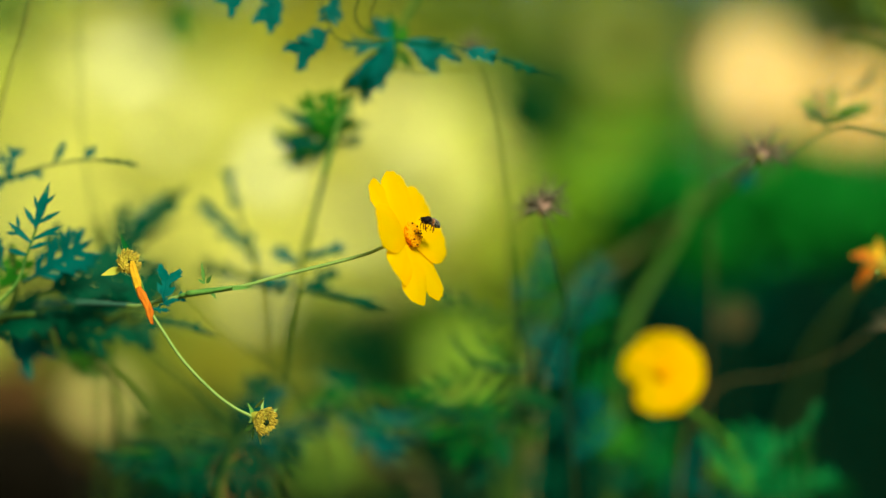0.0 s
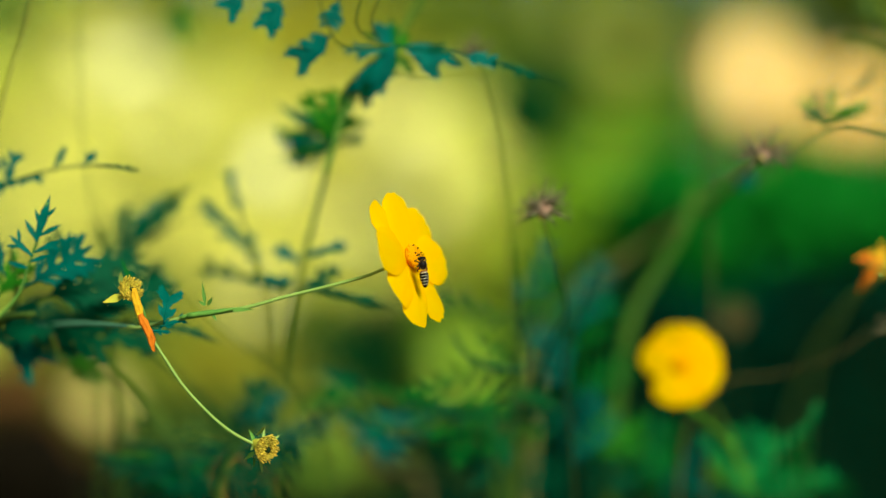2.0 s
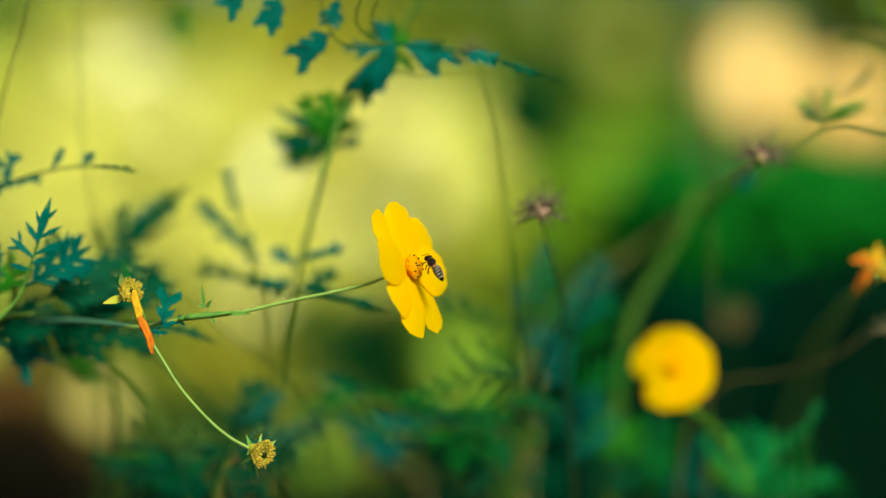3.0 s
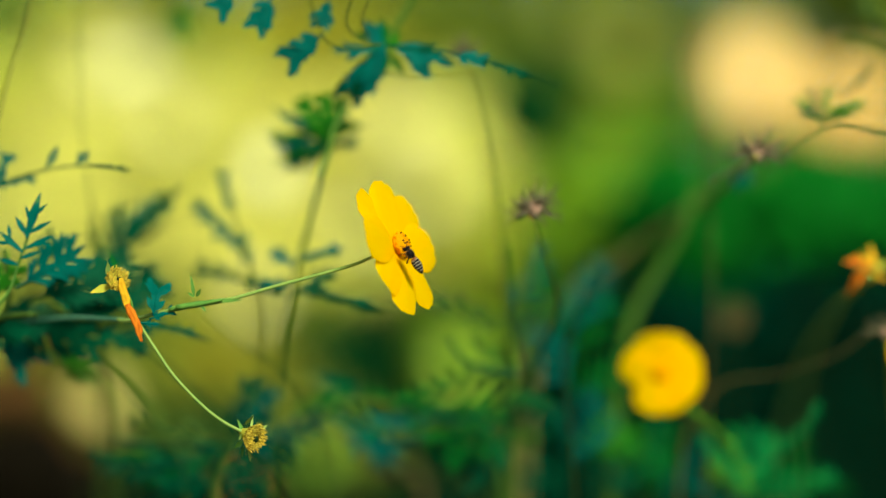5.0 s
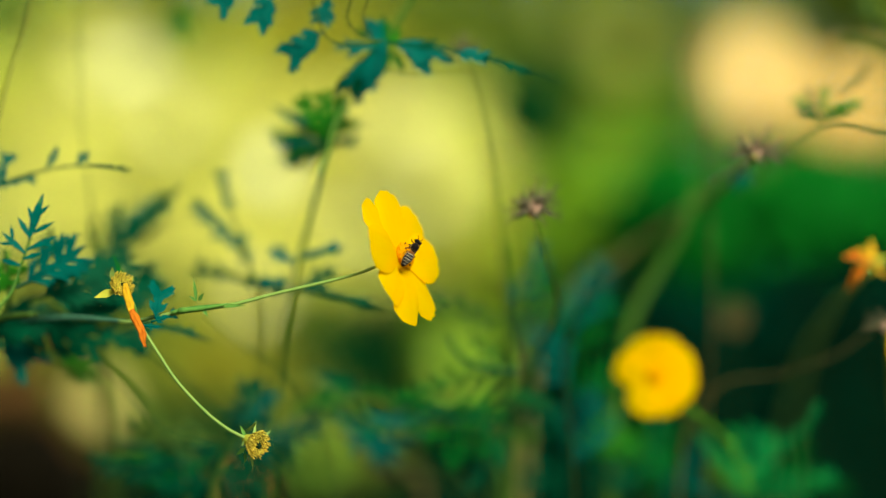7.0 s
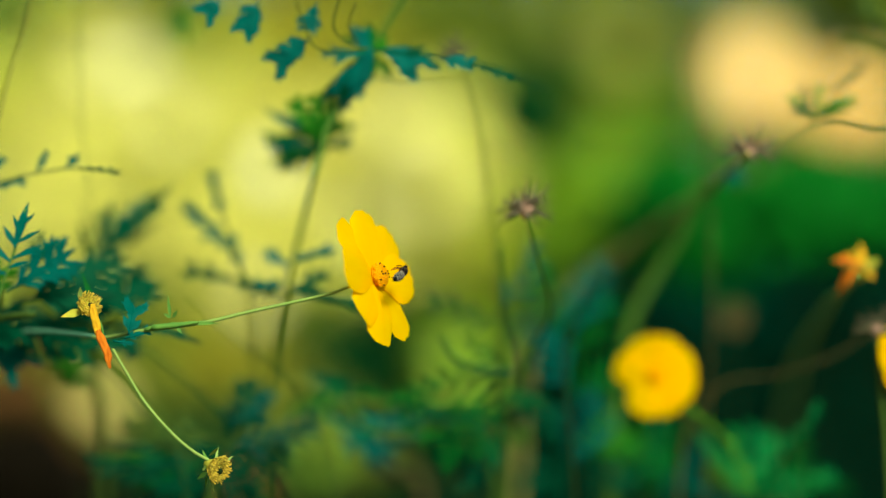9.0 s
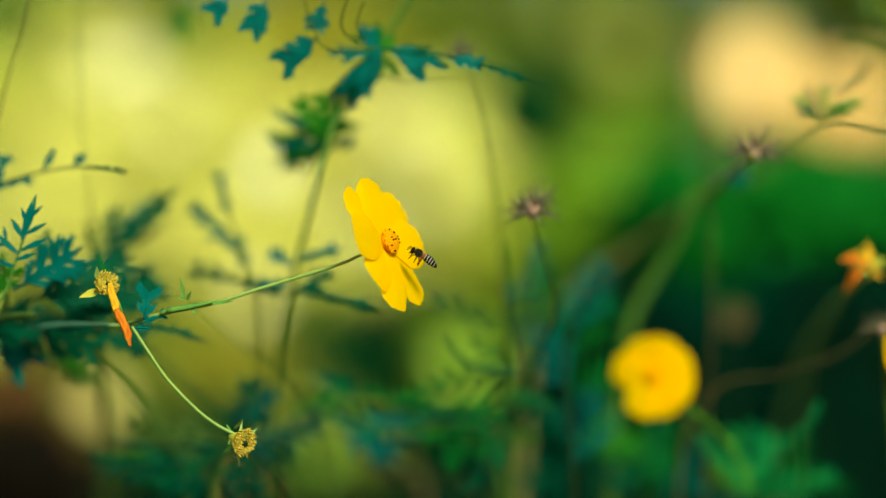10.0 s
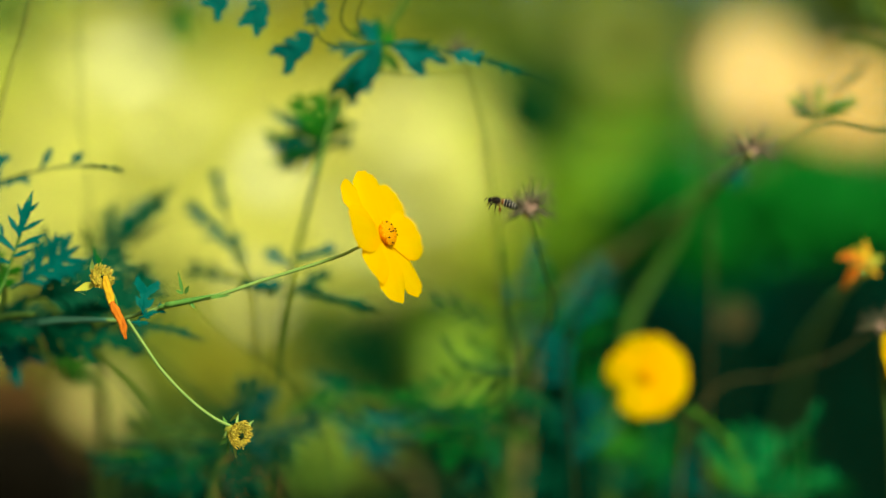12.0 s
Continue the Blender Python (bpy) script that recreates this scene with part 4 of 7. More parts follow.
for a, b, w in (((-0.1539, 0.786, 0.7577), (-0.1482, 0.784, 0.7749), 19), ((-0.1552, 0.786, 0.7523), (-0.1641, 0.786, 0.7604), 13), ((-0.1547, 0.786, 0.7536), (-0.1427, 0.783, 0.7589), 12),
                ((-0.1534, 0.786, 0.7583), (-0.1581, 0.786, 0.766), 12), ((-0.153, 0.786, 0.7596), (-0.1439, 0.783, 0.7642), 10), ((-0.1569, 0.786, 0.7477), (-0.1658, 0.79, 0.7502), 12),
                ((-0.1516, 0.785, 0.7626), (-0.1541, 0.785, 0.7702), 9), ((-0.1507, 0.785, 0.766), (-0.1456, 0.783, 0.7706), 8), ((-0.156, 0.786, 0.7502), (-0.1484, 0.784, 0.7528), 10),
                ((-0.1594, 0.786, 0.7558), (-0.1656, 0.787, 0.7562), 8), ((-0.1598, 0.786, 0.757), (-0.1607, 0.786, 0.763), 8), ((-0.149, 0.785, 0.7562), (-0.1444, 0.783, 0.7553), 8)):
    bm = bmesh.new()
    blade(bm, a, b, 0.0002 * w, (0.15, -1, 0.2), 0.05, 0.2, 0.55)
    part("leaflet", bm, TEAL_LEAF, leaf_spray)

# ---- leafy cosmos behind it ----
left_plant = thing("cosmos_plant", (-0.159, 0.81, -0.0097), "leafy blue-green cosmos without open flowers", "plant", "cosmos plants")
rod(left_plant, [(-0.1688, 0.86, -0.0636), (-0.2155, 0.86, 0.3865), (-0.2222, 0.85, 0.6212), (-0.1944, 0.83, 0.7052), (-0.1688, 0.815, 0.7281), (-0.1678, 0.81, 0.7524)], 0.003, 0.0008, OLIVE_STEM, "main_stem")
rod(left_plant, [deeper(q, 1.025) for q in ((-0.1766, 0.8, 0.773), (-0.157, 0.8, 0.7806), (-0.1375, 0.8, 0.7841), (-0.1169, 0.8, 0.7825))], 0.0005, 0.0003, DEEP_LEAF, "twig")
leaf(left_plant, deeper((-0.1679, 0.8, 0.7758), 1.025), deeper((-0.1627, 0.8, 0.7901), 1.025), 0.0095, 2, TEAL_LEAF, stout=0.4)
leaf(left_plant, deeper((-0.1657, 0.8, 0.7767), 1.025), deeper((-0.1527, 0.8, 0.7802), 1.025), 0.0074, 2, TEAL_LEAF, stout=0.4)
leaf(left_plant, deeper((-0.1614, 0.8, 0.7793), 1.025), deeper((-0.1766, 0.8, 0.7741), 1.025), 0.0087, 3, TEAL_LEAF, stout=0.4)
leaf(left_plant, deeper((-0.1501, 0.8, 0.7819), 1.025), deeper((-0.1453, 0.8, 0.7919), 1.025), 0.0056, 1, TEAL_LEAF, stout=0.5)
leaf(left_plant, deeper((-0.1388, 0.8, 0.7836), 1.025), deeper((-0.1336, 0.8, 0.7901), 1.025), 0.0056, 1, TEAL_LEAF, stout=0.5)
leaf(left_plant, (-0.134, 0.805, 0.7841), (-0.1182, 0.81, 0.7827), 0.0035, 3, DEEP_LEAF, stout=0.4)
leaf(left_plant, deeper((-0.1744, 0.8, 0.7806), 1.025), deeper((-0.1675, 0.8, 0.7862), 1.025), 0.0065, 2, TEAL_LEAF, stout=0.4)
leaf(left_plant, (-0.1614, 0.8, 0.7372), (-0.1343, 0.8, 0.7535), 0.0195, 4, TEAL_LEAF)
leaf(left_plant, (-0.1679, 0.8, 0.7415), (-0.1787, 0.8, 0.7567), 0.0195, 4, TEAL_LEAF)
leaf(left_plant, (-0.159, 0.81, 0.7326), (-0.1232, 0.82, 0.7436), 0.0217, 5, DEEP_LEAF)
leaf(left_plant, deeper((-0.1656, 0.81, 0.7283), 1.03), deeper((-0.1414, 0.81, 0.7173), 1.03), 0.0239, 5, DEEP_LEAF)
leaf(left_plant, deeper((-0.1679, 0.8, 0.7242), 1.045), deeper((-0.1549, 0.8, 0.7068), 1.045), 0.0195, 4, TEAL_LEAF)
leaf(left_plant, (-0.1565, 0.82, 0.7235), (-0.1292, 0.83, 0.712), 0.0174, 4, DEEP_LEAF)
leaf(left_plant, (-0.1744, 0.81, 0.7326), (-0.1634, 0.81, 0.748), 0.0152, 3, GREEN_LEAF)
leaf(left_plant, (-0.181, 0.82, 0.7146), (-0.161, 0.82, 0.7235), 0.0239, 4, DEEP_LEAF)
leaf(left_plant, (-0.1494, 0.83, 0.7412), (-0.1193, 0.84, 0.7525), 0.0195, 4, DEEP_LEAF)
leaf(left_plant, deeper((-0.1581, 0.84, 0.7092), 1.06), deeper((-0.1369, 0.85, 0.6995), 1.06), 0.0174, 4, GREEN_LEAF)
leaf(left_plant, (-0.1232, 0.82, 0.7235), (-0.0876, 0.82, 0.7169), 0.0065, 4, DEEP_LEAF)

leaf(left_plant, (-0.1418, 0.825, 0.7234), (-0.1202, 0.83, 0.7367), 0.02, 5, DEEP_LEAF)
leaf(left_plant, (-0.1404, 0.83, 0.7187), (-0.1125, 0.84, 0.7138), 0.0156, 5, DEEP_LEAF)
leaf(left_plant, (-0.161, 0.82, 0.7436), (-0.1494, 0.83, 0.7592), 0.0133, 4, DEEP_LEAF)
leaf(left_plant, (-0.1314, 0.83, 0.7322), (-0.1034, 0.84, 0.7366), 0.0133, 4, DEEP_LEAF)
plume = thing("cosmos_plant", (-0.1269, 0.86, 0.0134), "slim feathery cosmos shoot", "plant", "cosmos plants")
rod(plume, [(-0.1475, 1, -0.112), (-0.1502, 1, 0.3815), (-0.1525, 0.98, 0.628), (-0.1482, 0.92, 0.7103), (-0.1342, 0.87, 0.7502), (-0.1082, 0.86, 0.7747)], 0.0022, 0.0005, OLIVE_STEM, "main_stem")
leaf(plume, (-0.1327, 0.86, 0.7479), (-0.1047, 0.86, 0.7782), 0.0105, 7, DEEP_LEAF, stout=0.2)
leaf(plume, (-0.1342, 0.865, 0.7467), (-0.1099, 0.87, 0.7726), 0.0117, 8, TEAL_LEAF, stout=0.2)
leaf(plume, (-0.135, 0.86, 0.7409), (-0.1304, 0.86, 0.7724), 0.0093, 7, DEEP_LEAF, stout=0.2)
leaf(plume, (-0.1373, 0.86, 0.7316), (-0.1436, 0.86, 0.7642), 0.0093, 7, OLIVE_STEM, stout=0.2)
leaf(plume, (-0.1343, 0.86, 0.7432), (-0.1217, 0.86, 0.7666), 0.0093, 7, DEEP_LEAF, stout=0.2)
leaf(plume, (-0.1362, 0.86, 0.7223), (-0.1129, 0.86, 0.7432), 0.0163, 7, DEEP_LEAF, stout=0.24)
leaf(plume, (-0.1373, 0.86, 0.7129), (-0.1548, 0.86, 0.7362), 0.0163, 7, DEEP_LEAF, stout=0.24)

for a, b, w, mat in (((-0.1317, 0.88, 0.7502), (-0.1279, 0.88, 0.7765), 0.00191, OLIVE_STEM),
                     ((-0.1334, 0.88, 0.749), (-0.1365, 0.88, 0.7729), 0.00167, OLIVE_STEM),
                     ((-0.1298, 0.88, 0.7526), (-0.1231, 0.88, 0.7753), 0.00215, DEEP_LEAF),
                     ((-0.1358, 0.88, 0.7502), (-0.1417, 0.88, 0.7681), 0.00167, OLIVE_STEM),
                     ((-0.1381, 0.88, 0.7479), (-0.1477, 0.88, 0.7729), 0.00119, OLIVE_STEM),
                     ((-0.1274, 0.88, 0.755), (-0.1167, 0.88, 0.7729), 0.00286, DEEP_LEAF),
                     ((-0.1286, 0.88, 0.7514), (-0.1107, 0.88, 0.7634), 0.00239, DEEP_LEAF)):
    bm = bmesh.new()
    blade(bm, a, b, w, (0.2, -1, 0.2), -0.08, 0.25, 0.4)
    part("leaflet", bm, mat, plume)

mid_plant = thing("cosmos_plant", (-0.0724, 0.85, 0.0219), "thin-leaved cosmos shoot with small leaflets", "plant", "cosmos plants")
rod(mid_plant, [(-0.0834, 0.98, -0.0947), (-0.0848, 0.98, 0.3889), (-0.0843, 0.96, 0.6305), (-0.0766, 0.9, 0.721), (-0.0825, 0.86, 0.7526), (-0.0977, 0.85, 0.771)], 0.0009, 0.0003, OLIVE_STEM, "main_stem")
rod(mid_plant, [(-0.076, 0.852, 0.741), (-0.0828, 0.851, 0.7641), (-0.0885, 0.85, 0.7836)], 0.0006, 0.0003, OLIVE_STEM, "twig")
leaf(mid_plant, deeper((-0.0857, 0.85, 0.771), 1.04), deeper((-0.088, 0.85, 0.7825), 1.04), 0.0092, 2, TEAL_LEAF, stout=0.5)
leaf(mid_plant, deeper((-0.0862, 0.85, 0.7733), 1.04), deeper((-0.0839, 0.85, 0.7675), 1.04), 0.0069, 1, TEAL_LEAF, stout=0.6)
leaf(mid_plant, deeper((-0.0793, 0.85, 0.7502), 1.04), deeper((-0.0885, 0.85, 0.7594), 1.04), 0.0101, 2, TEAL_LEAF, stout=0.5)
leaf(mid_plant, deeper((-0.0862, 0.85, 0.7571), 1.04), deeper((-0.1, 0.85, 0.771), 1.04), 0.0083, 3, TEAL_LEAF, stout=0.5)
leaf(mid_plant, deeper((-0.0758, 0.85, 0.7433), 1.04), deeper((-0.0816, 0.85, 0.7548), 1.04), 0.0092, 2, TEAL_LEAF, stout=0.5)
leaf(mid_plant, deeper((-0.0747, 0.85, 0.7364), 1.04), deeper((-0.1023, 0.85, 0.7433), 1.04), 0.0092, 3, DEEP_LEAF, stout=0.4)

# ---- tall cosmos with the overhanging leaves ----
tall = thing("cosmos_plant", (-0.0715, 0.84, 0.0305), "tall cosmos with cut blue-green leaves along its stalk", "plant", "cosmos plants")
rod(tall, [(-0.08, 0.94, -0.0603), (-0.0813, 0.94, 0.4036), (-0.0767, 0.93, 0.6343), (-0.0688, 0.9, 0.7063), (-0.0626, 0.875, 0.7313), (-0.055, 0.86, 0.7572), (-0.0456, 0.845, 0.7892)], 0.0017, 0.0009, LEAF_STEM, "main_stem")
leaf(tall, deeper((-0.0597, 0.85, 0.7352), 1.02), deeper((-0.0217, 0.85, 0.7272), 1.02), 0.0065, 2, DEEP_LEAF, stout=0.8)
leaf(tall, (-0.06, 0.845, 0.7365), (-0.0738, 0.845, 0.7375), 0.0075, 2, TEAL_LEAF, stout=0.5)
leaf(tall, (-0.0585, 0.85, 0.7456), (-0.0386, 0.85, 0.7507), 0.0062, 2, TEAL_LEAF, stout=0.7)
leaf(tall, (-0.0581, 0.85, 0.7433), (-0.0701, 0.85, 0.7502), 0.0083, 3, TEAL_LEAF, stout=0.4)
leaf(tall, (-0.0599, 0.85, 0.7318), (-0.0424, 0.85, 0.7433), 0.0101, 3, DEEP_LEAF, stout=0.4)
leaf(tall, (-0.0613, 0.85, 0.7318), (-0.0816, 0.85, 0.7387), 0.0092, 3, DEEP_LEAF, stout=0.4)
leaf_tuft = rod(tall, [(-0.0486, 0.845, 0.78), (-0.0454, 0.8417, 0.789), (-0.0423, 0.8383, 0.7991), (-0.0371, 0.835, 0.8114)], 0.0013, 0.0011, STEM, "leaf_tuft", "dense tuft of feathery leaves", (-0.0454, 0.842, 0.789))
rnd = random.Random(21)
unit = 0.0002
for k in range(46):
    ang = radians(5 + 5.2 * k + rnd.uniform(-5, 5))
    long = (112 if 150 < math.degrees(ang) < 215 else 66 + 22 * math.sin(1.7 * k)) * unit * rnd.uniform(0.75, 1.1)
    foot = Vector((-0.0447, 0.842, 0.7953)) + Vector((rnd.uniform(-14, 8), rnd.uniform(-8, 8), rnd.uniform(-18, 12))) * unit
    tip = foot + Vector((math.cos(ang), rnd.uniform(-.35, .35), math.sin(ang))) * long
    foot, tip = deeper(foot, 1.035), deeper(tip, 1.035)
    bm = bmesh.new()
    blade(bm, foot, tip, unit * rnd.uniform(11, 17), (0.2 * math.cos(ang), -1, rnd.uniform(0, .4)), rnd.uniform(-.05, .25), 0.25, 0.45)
    side = (tip - foot).cross(Vector((0, 1, 0))).normalized()
    for f, e in ((0.35, 1), (0.5, -1), (0.65, 1)):
        q = foot + (tip - foot) * f
        blade(bm, q, q + ((tip - foot).normalized() * 0.8 + side * e * 0.6) * 20 * unit, unit * 5, (0, -1, 0.3))
    part("leaflet", bm, MEADOW_LEAF if k % 3 == 0 else GREEN_LEAF if 25 < math.degrees(ang) < 140 or k % 3 == 1 else TEAL_LEAF, leaf_tuft)
for a, b, w in (((-0.0436, 0.838, 0.7991), (-0.0573, 0.838, 0.812), 24), ((-0.0432, 0.838, 0.8002), (-0.0481, 0.836, 0.8142), 24), ((-0.0427, 0.838, 0.7998), (-0.0391, 0.838, 0.8125), 22)):
    leaf(leaf_tuft, a, b, unit * w * 2, 5, GREEN_LEAF, stout=0.24)
for a, b, w in (((-0.0461, 0.842, 0.7909), (-0.0635, 0.84, 0.781), 20), ((-0.0457, 0.842, 0.7918), (-0.0697, 0.84, 0.7944), 22), ((-0.0452, 0.842, 0.7936), (-0.0598, 0.835, 0.7887), 18)):
    leaf(leaf_tuft, deeper(a, 1.035), deeper(b, 1.035), unit * w * 1.5, 5, MEADOW_LEAF, stout=0.22)
for a, b, w, mat in (((-0.0532, 0.868, 0.7961), (-0.0730, 0.868, 0.8006), 18, MEADOW_LEAF),
                     ((-0.0527, 0.868, 0.7954), (-0.0720, 0.868, 0.7959), 18, TEAL_LEAF),
                     ((-0.0539, 0.868, 0.7961), (-0.0617, 0.868, 0.7832), 20, TEAL_LEAF),
                     ((-0.0522, 0.868, 0.7985), (-0.0574, 0.868, 0.8150), 20, GREEN_LEAF),
                     ((-0.0457, 0.868, 0.8008), (-0.0386, 0.868, 0.8055), 18, MEADOW_LEAF),
                     ((-0.0457, 0.868, 0.8032), (-0.0304, 0.868, 0.8011), 10, MEADOW_LEAF),
                     ((-0.0457, 0.868, 0.8055), (-0.0433, 0.868, 0.8150), 16, GREEN_LEAF),
                     ((-0.0499, 0.868, 0.7961), (-0.0433, 0.868, 0.7921), 16, MEADOW_LEAF),
                     ((-0.0537, 0.868, 0.7973), (-0.0657, 0.868, 0.7921), 16, TEAL_LEAF)):
    leaf(leaf_tuft, a, b, unit * w * 2, 4, mat, stout=0.3)

upper = rod(tall, [(-0.0395, 0.848, 0.8077), (-0.0307, 0.846, 0.8214), (-0.0215, 0.846, 0.8351), (-0.0142, 0.846, 0.8454), (-0.0055, 0.846, 0.8603)], 0.0011, 0.0011, LEAF_STEM, "upper_stalk", "green upper stalk", (-0.0298, 0.82, 0.8191))
for a, b, w, mat in (((-0.0202, 0.826, 0.8331), (-0.0289, 0.826, 0.8111), 0.00618, TEAL_LEAF),
                     ((-0.0212, 0.83, 0.8301), (-0.0261, 0.83, 0.8132), 0.00518, TEAL_LEAF),
                     ((-0.0242, 0.828, 0.8283), (-0.0377, 0.828, 0.8149), 0.00387, TEAL_LEAF),
                     ((-0.026, 0.828, 0.8243), (-0.0332, 0.828, 0.812), 0.00413, DEEP_LEAF),
                     ((-0.0228, 0.824, 0.8302), (-0.0411, 0.824, 0.8315), 0.00334, TEAL_LEAF),
                     ((-0.0288, 0.824, 0.8298), (-0.0355, 0.824, 0.8266), 0.00231, TEAL_LEAF),
                     ((-0.0212, 0.832, 0.8332), (-0.028, 0.832, 0.8432), 0.00519, TEAL_LEAF),
                     ((-0.0208, 0.834, 0.8339), (-0.0213, 0.834, 0.8443), 0.00364, MEADOW_LEAF),
                     ((-0.0253, 0.832, 0.8287), (-0.0183, 0.832, 0.8405), 0.0048, MEADOW_LEAF),
                     ((-0.019, 0.836, 0.8309), (-0.0141, 0.836, 0.8391), 0.00313, GREEN_LEAF),
                     ((-0.0191, 0.838, 0.8307), (-0.0214, 0.838, 0.8202), 0.00314, MEADOW_LEAF),
                     ((-0.0284, 0.832, 0.8269), (-0.0325, 0.832, 0.8071), 0.0052, TEAL_LEAF),
                     ((-0.0253, 0.832, 0.8337), (-0.0212, 0.832, 0.8418), 0.0048, TEAL_LEAF),
                     ((-0.0268, 0.832, 0.8292), (-0.0212, 0.832, 0.8188), 0.004, MEADOW_LEAF),
                     ((-0.0325, 0.832, 0.8202), (-0.0411, 0.832, 0.8123), 0.004, DEEP_LEAF),
                     ((-0.0177, 0.838, 0.8293), (-0.0127, 0.838, 0.8211), 0.00235, MEADOW_LEAF),
                     ((-0.0217, 0.834, 0.8361), (-0.0326, 0.834, 0.838), 0.0026, MEADOW_LEAF),
                     ((-0.0152, 0.824, 0.8315), (0.0049, 0.824, 0.8266), 0.00668, TEAL_LEAF),
                     ((-0.0087, 0.822, 0.8296), (-0.0022, 0.822, 0.8184), 0.00615, TEAL_LEAF),
                     ((-0.0009, 0.822, 0.8278), (0.0076, 0.822, 0.8233), 0.00308, TEAL_LEAF),
                     ((-0.0121, 0.824, 0.8302), (-0.0071, 0.824, 0.8235), 0.00308, TEAL_LEAF),
                     ((-0.0065, 0.824, 0.8306), (0.0013, 0.824, 0.8324), 0.00231, DEEP_LEAF)):
    bm = bmesh.new()
    a, b = Vector(a), Vector(b)
    face = Vector((rnd.uniform(-.25, .25), -1, rnd.uniform(0, .35)))
    blade(bm, a, b, w * 1.35, face, rnd.uniform(0, .15), 0.15, 0.45)
    across = (b - a).cross(Vector((0, 1, 0))).normalized()
    for f, e in ((0.40, 1), (0.55, -1), (0.7, 1)):
        q = a + (b - a) * f
        blade(bm, q, q + ((b - a).normalized() * 0.8 + across * e * 0.7) * 0.26 * (b - a).length, w * 0.4, face, 0.1, 0.25, 0.4)
    part("leaflet", bm, mat, upper)
rod(upper, [(-0.0184, 0.806, 0.8306), (-0.0053, 0.8133, 0.8292), (0.0147, 0.8205, 0.8276), (0.0328, 0.8277, 0.8238), (0.0512, 0.835, 0.8168)], 0.0006, 0.0003, DEEP_LEAF, "leaf_stalk")
leaf(upper, (0.0068, 0.812, 0.8268), (0.0211, 0.812, 0.8242), 0.0095, 3, TEAL_LEAF, stout=0.5)
leaf(upper, (0.0189, 0.812, 0.8251), (0.0388, 0.812, 0.8194), 0.0056, 3, DEEP_LEAF, stout=0.5)
rod(upper, [(-0.0209, 0.82, 0.8214), (-0.0099, 0.83, 0.8195), (0.0036, 0.84, 0.8208), (0.0175, 0.85, 0.8221)], 0.0003, 0.0002, OLIVE_STEM, "tendril")
rod(upper, [(-0.0204, 0.802, 0.8307), (-0.0314, 0.8045, 0.8292), (-0.0403, 0.807, 0.8312), (-0.0443, 0.8095, 0.8369), (-0.0493, 0.812, 0.8515)], 0.0004, 0.0003, OLIVE_STEM, "leaf_stalk")
leaf(upper, (-0.0432, 0.812, 0.8361), (-0.0583, 0.812, 0.8262), 0.0143, 3, TEAL_LEAF, stout=0.52)
leaf(upper, (-0.0405, 0.812, 0.8497), (-0.0443, 0.812, 0.8378), 0.0095, 3, TEAL_LEAF, stout=0.5)
leaf(upper, (-0.0634, 0.812, 0.8504), (-0.0707, 0.812, 0.8383), 0.0121, 3, TEAL_LEAF, stout=0.52)
leaf(upper, (-0.0779, 0.812, 0.8504), (-0.0845, 0.812, 0.8449), 0.01, 3, TEAL_LEAF, stout=0.52)
rod(upper, [(-0.0312, 0.8, 0.85), (-0.034, 0.804, 0.8396), (-0.0294, 0.808, 0.8335), (-0.0229, 0.812, 0.8317)], 0.0004, 0.0004, OLIVE_STEM, "tendril")
rod(upper, [(-0.0252, 0.8, 0.8478), (-0.0282, 0.806, 0.8398), (-0.0247, 0.812, 0.8339)], 0.0003, 0.0003, OLIVE_STEM, "tendril")

# ---- seed heads ----
S_LABEL = "dry brown cosmos seed head on a thin stalk"
seed_a = thing("seed_head", (0.0266, 0.81, 0.0342), S_LABEL, "seed head", "seed heads")
rod(seed_a, [(0.0315, 0.96, -0.1035), (0.0328, 0.96, 0.3962), (0.035, 0.95, 0.6318), (0.0414, 0.92, 0.6954), (0.0504, 0.86, 0.7246), (0.045, 0.825, 0.7435), (0.0391, 0.81, 0.7623)], 0.0020, 0.00040, OLIVE_STEM, "stalk")
seed_head(seed_a, (0.039, 0.817, 0.7666), (-0.05, -0.3, 1), 0.0118, 34, 1, 0.30)
seed_b = thing("seed_head", (0.042, 0.88, 0.0439), S_LABEL, "seed head", "seed heads")
rod(seed_b, [(0.0534, 1.12, -0.1547), (0.0443, 1.12, 0.3373), (0.0428, 1.12, 0.5802), (0.0495, 1.1, 0.6966), (0.0662, 1.08, 0.7239), (0.1032, 1.04, 0.7545), (0.1252, 0.97, 0.7752), (0.1262, 0.86, 0.7838), (0.1257, 0.825, 0.7865)], 0.0038, 0.0012, TAN_STEM, "stalk")
seed_head(seed_b, (0.1268, 0.832, 0.7877), (0.05, -0.35, 1), 0.0120, 32, 2, 0.28)
for a, b in (((0.1346, 0.93, 0.7876), (0.1326, 0.93, 0.7755)), ((0.1357, 0.93, 0.7868), (0.1382, 0.93, 0.7775))):
    bm = bmesh.new()
    blade(bm, a, b, 0.0045, (0.1, -1, 0.2), 0.05, 0.25, 0.45)
    part("bract", bm, TEAL_LEAF, seed_b)
seed_c = thing("seed_head", (0.0282, 0.86, 0.0134), S_LABEL, "seed head", "seed heads")
rod(seed_c, [(0.0315, 0.96, -0.0775), (0.0276, 0.96, 0.3962), (0.0286, 0.95, 0.6575), (0.0302, 0.92, 0.7303), (0.023, 0.885, 0.7934), (0.0142, 0.86, 0.8272)], 0.0012, 0.0003, OLIVE_STEM, "stalk")
seed_head(seed_c, (0.0115, 0.848, 0.8312), (-0.3, -0.2, 1), 0.0087, 16, 3, 0.10)
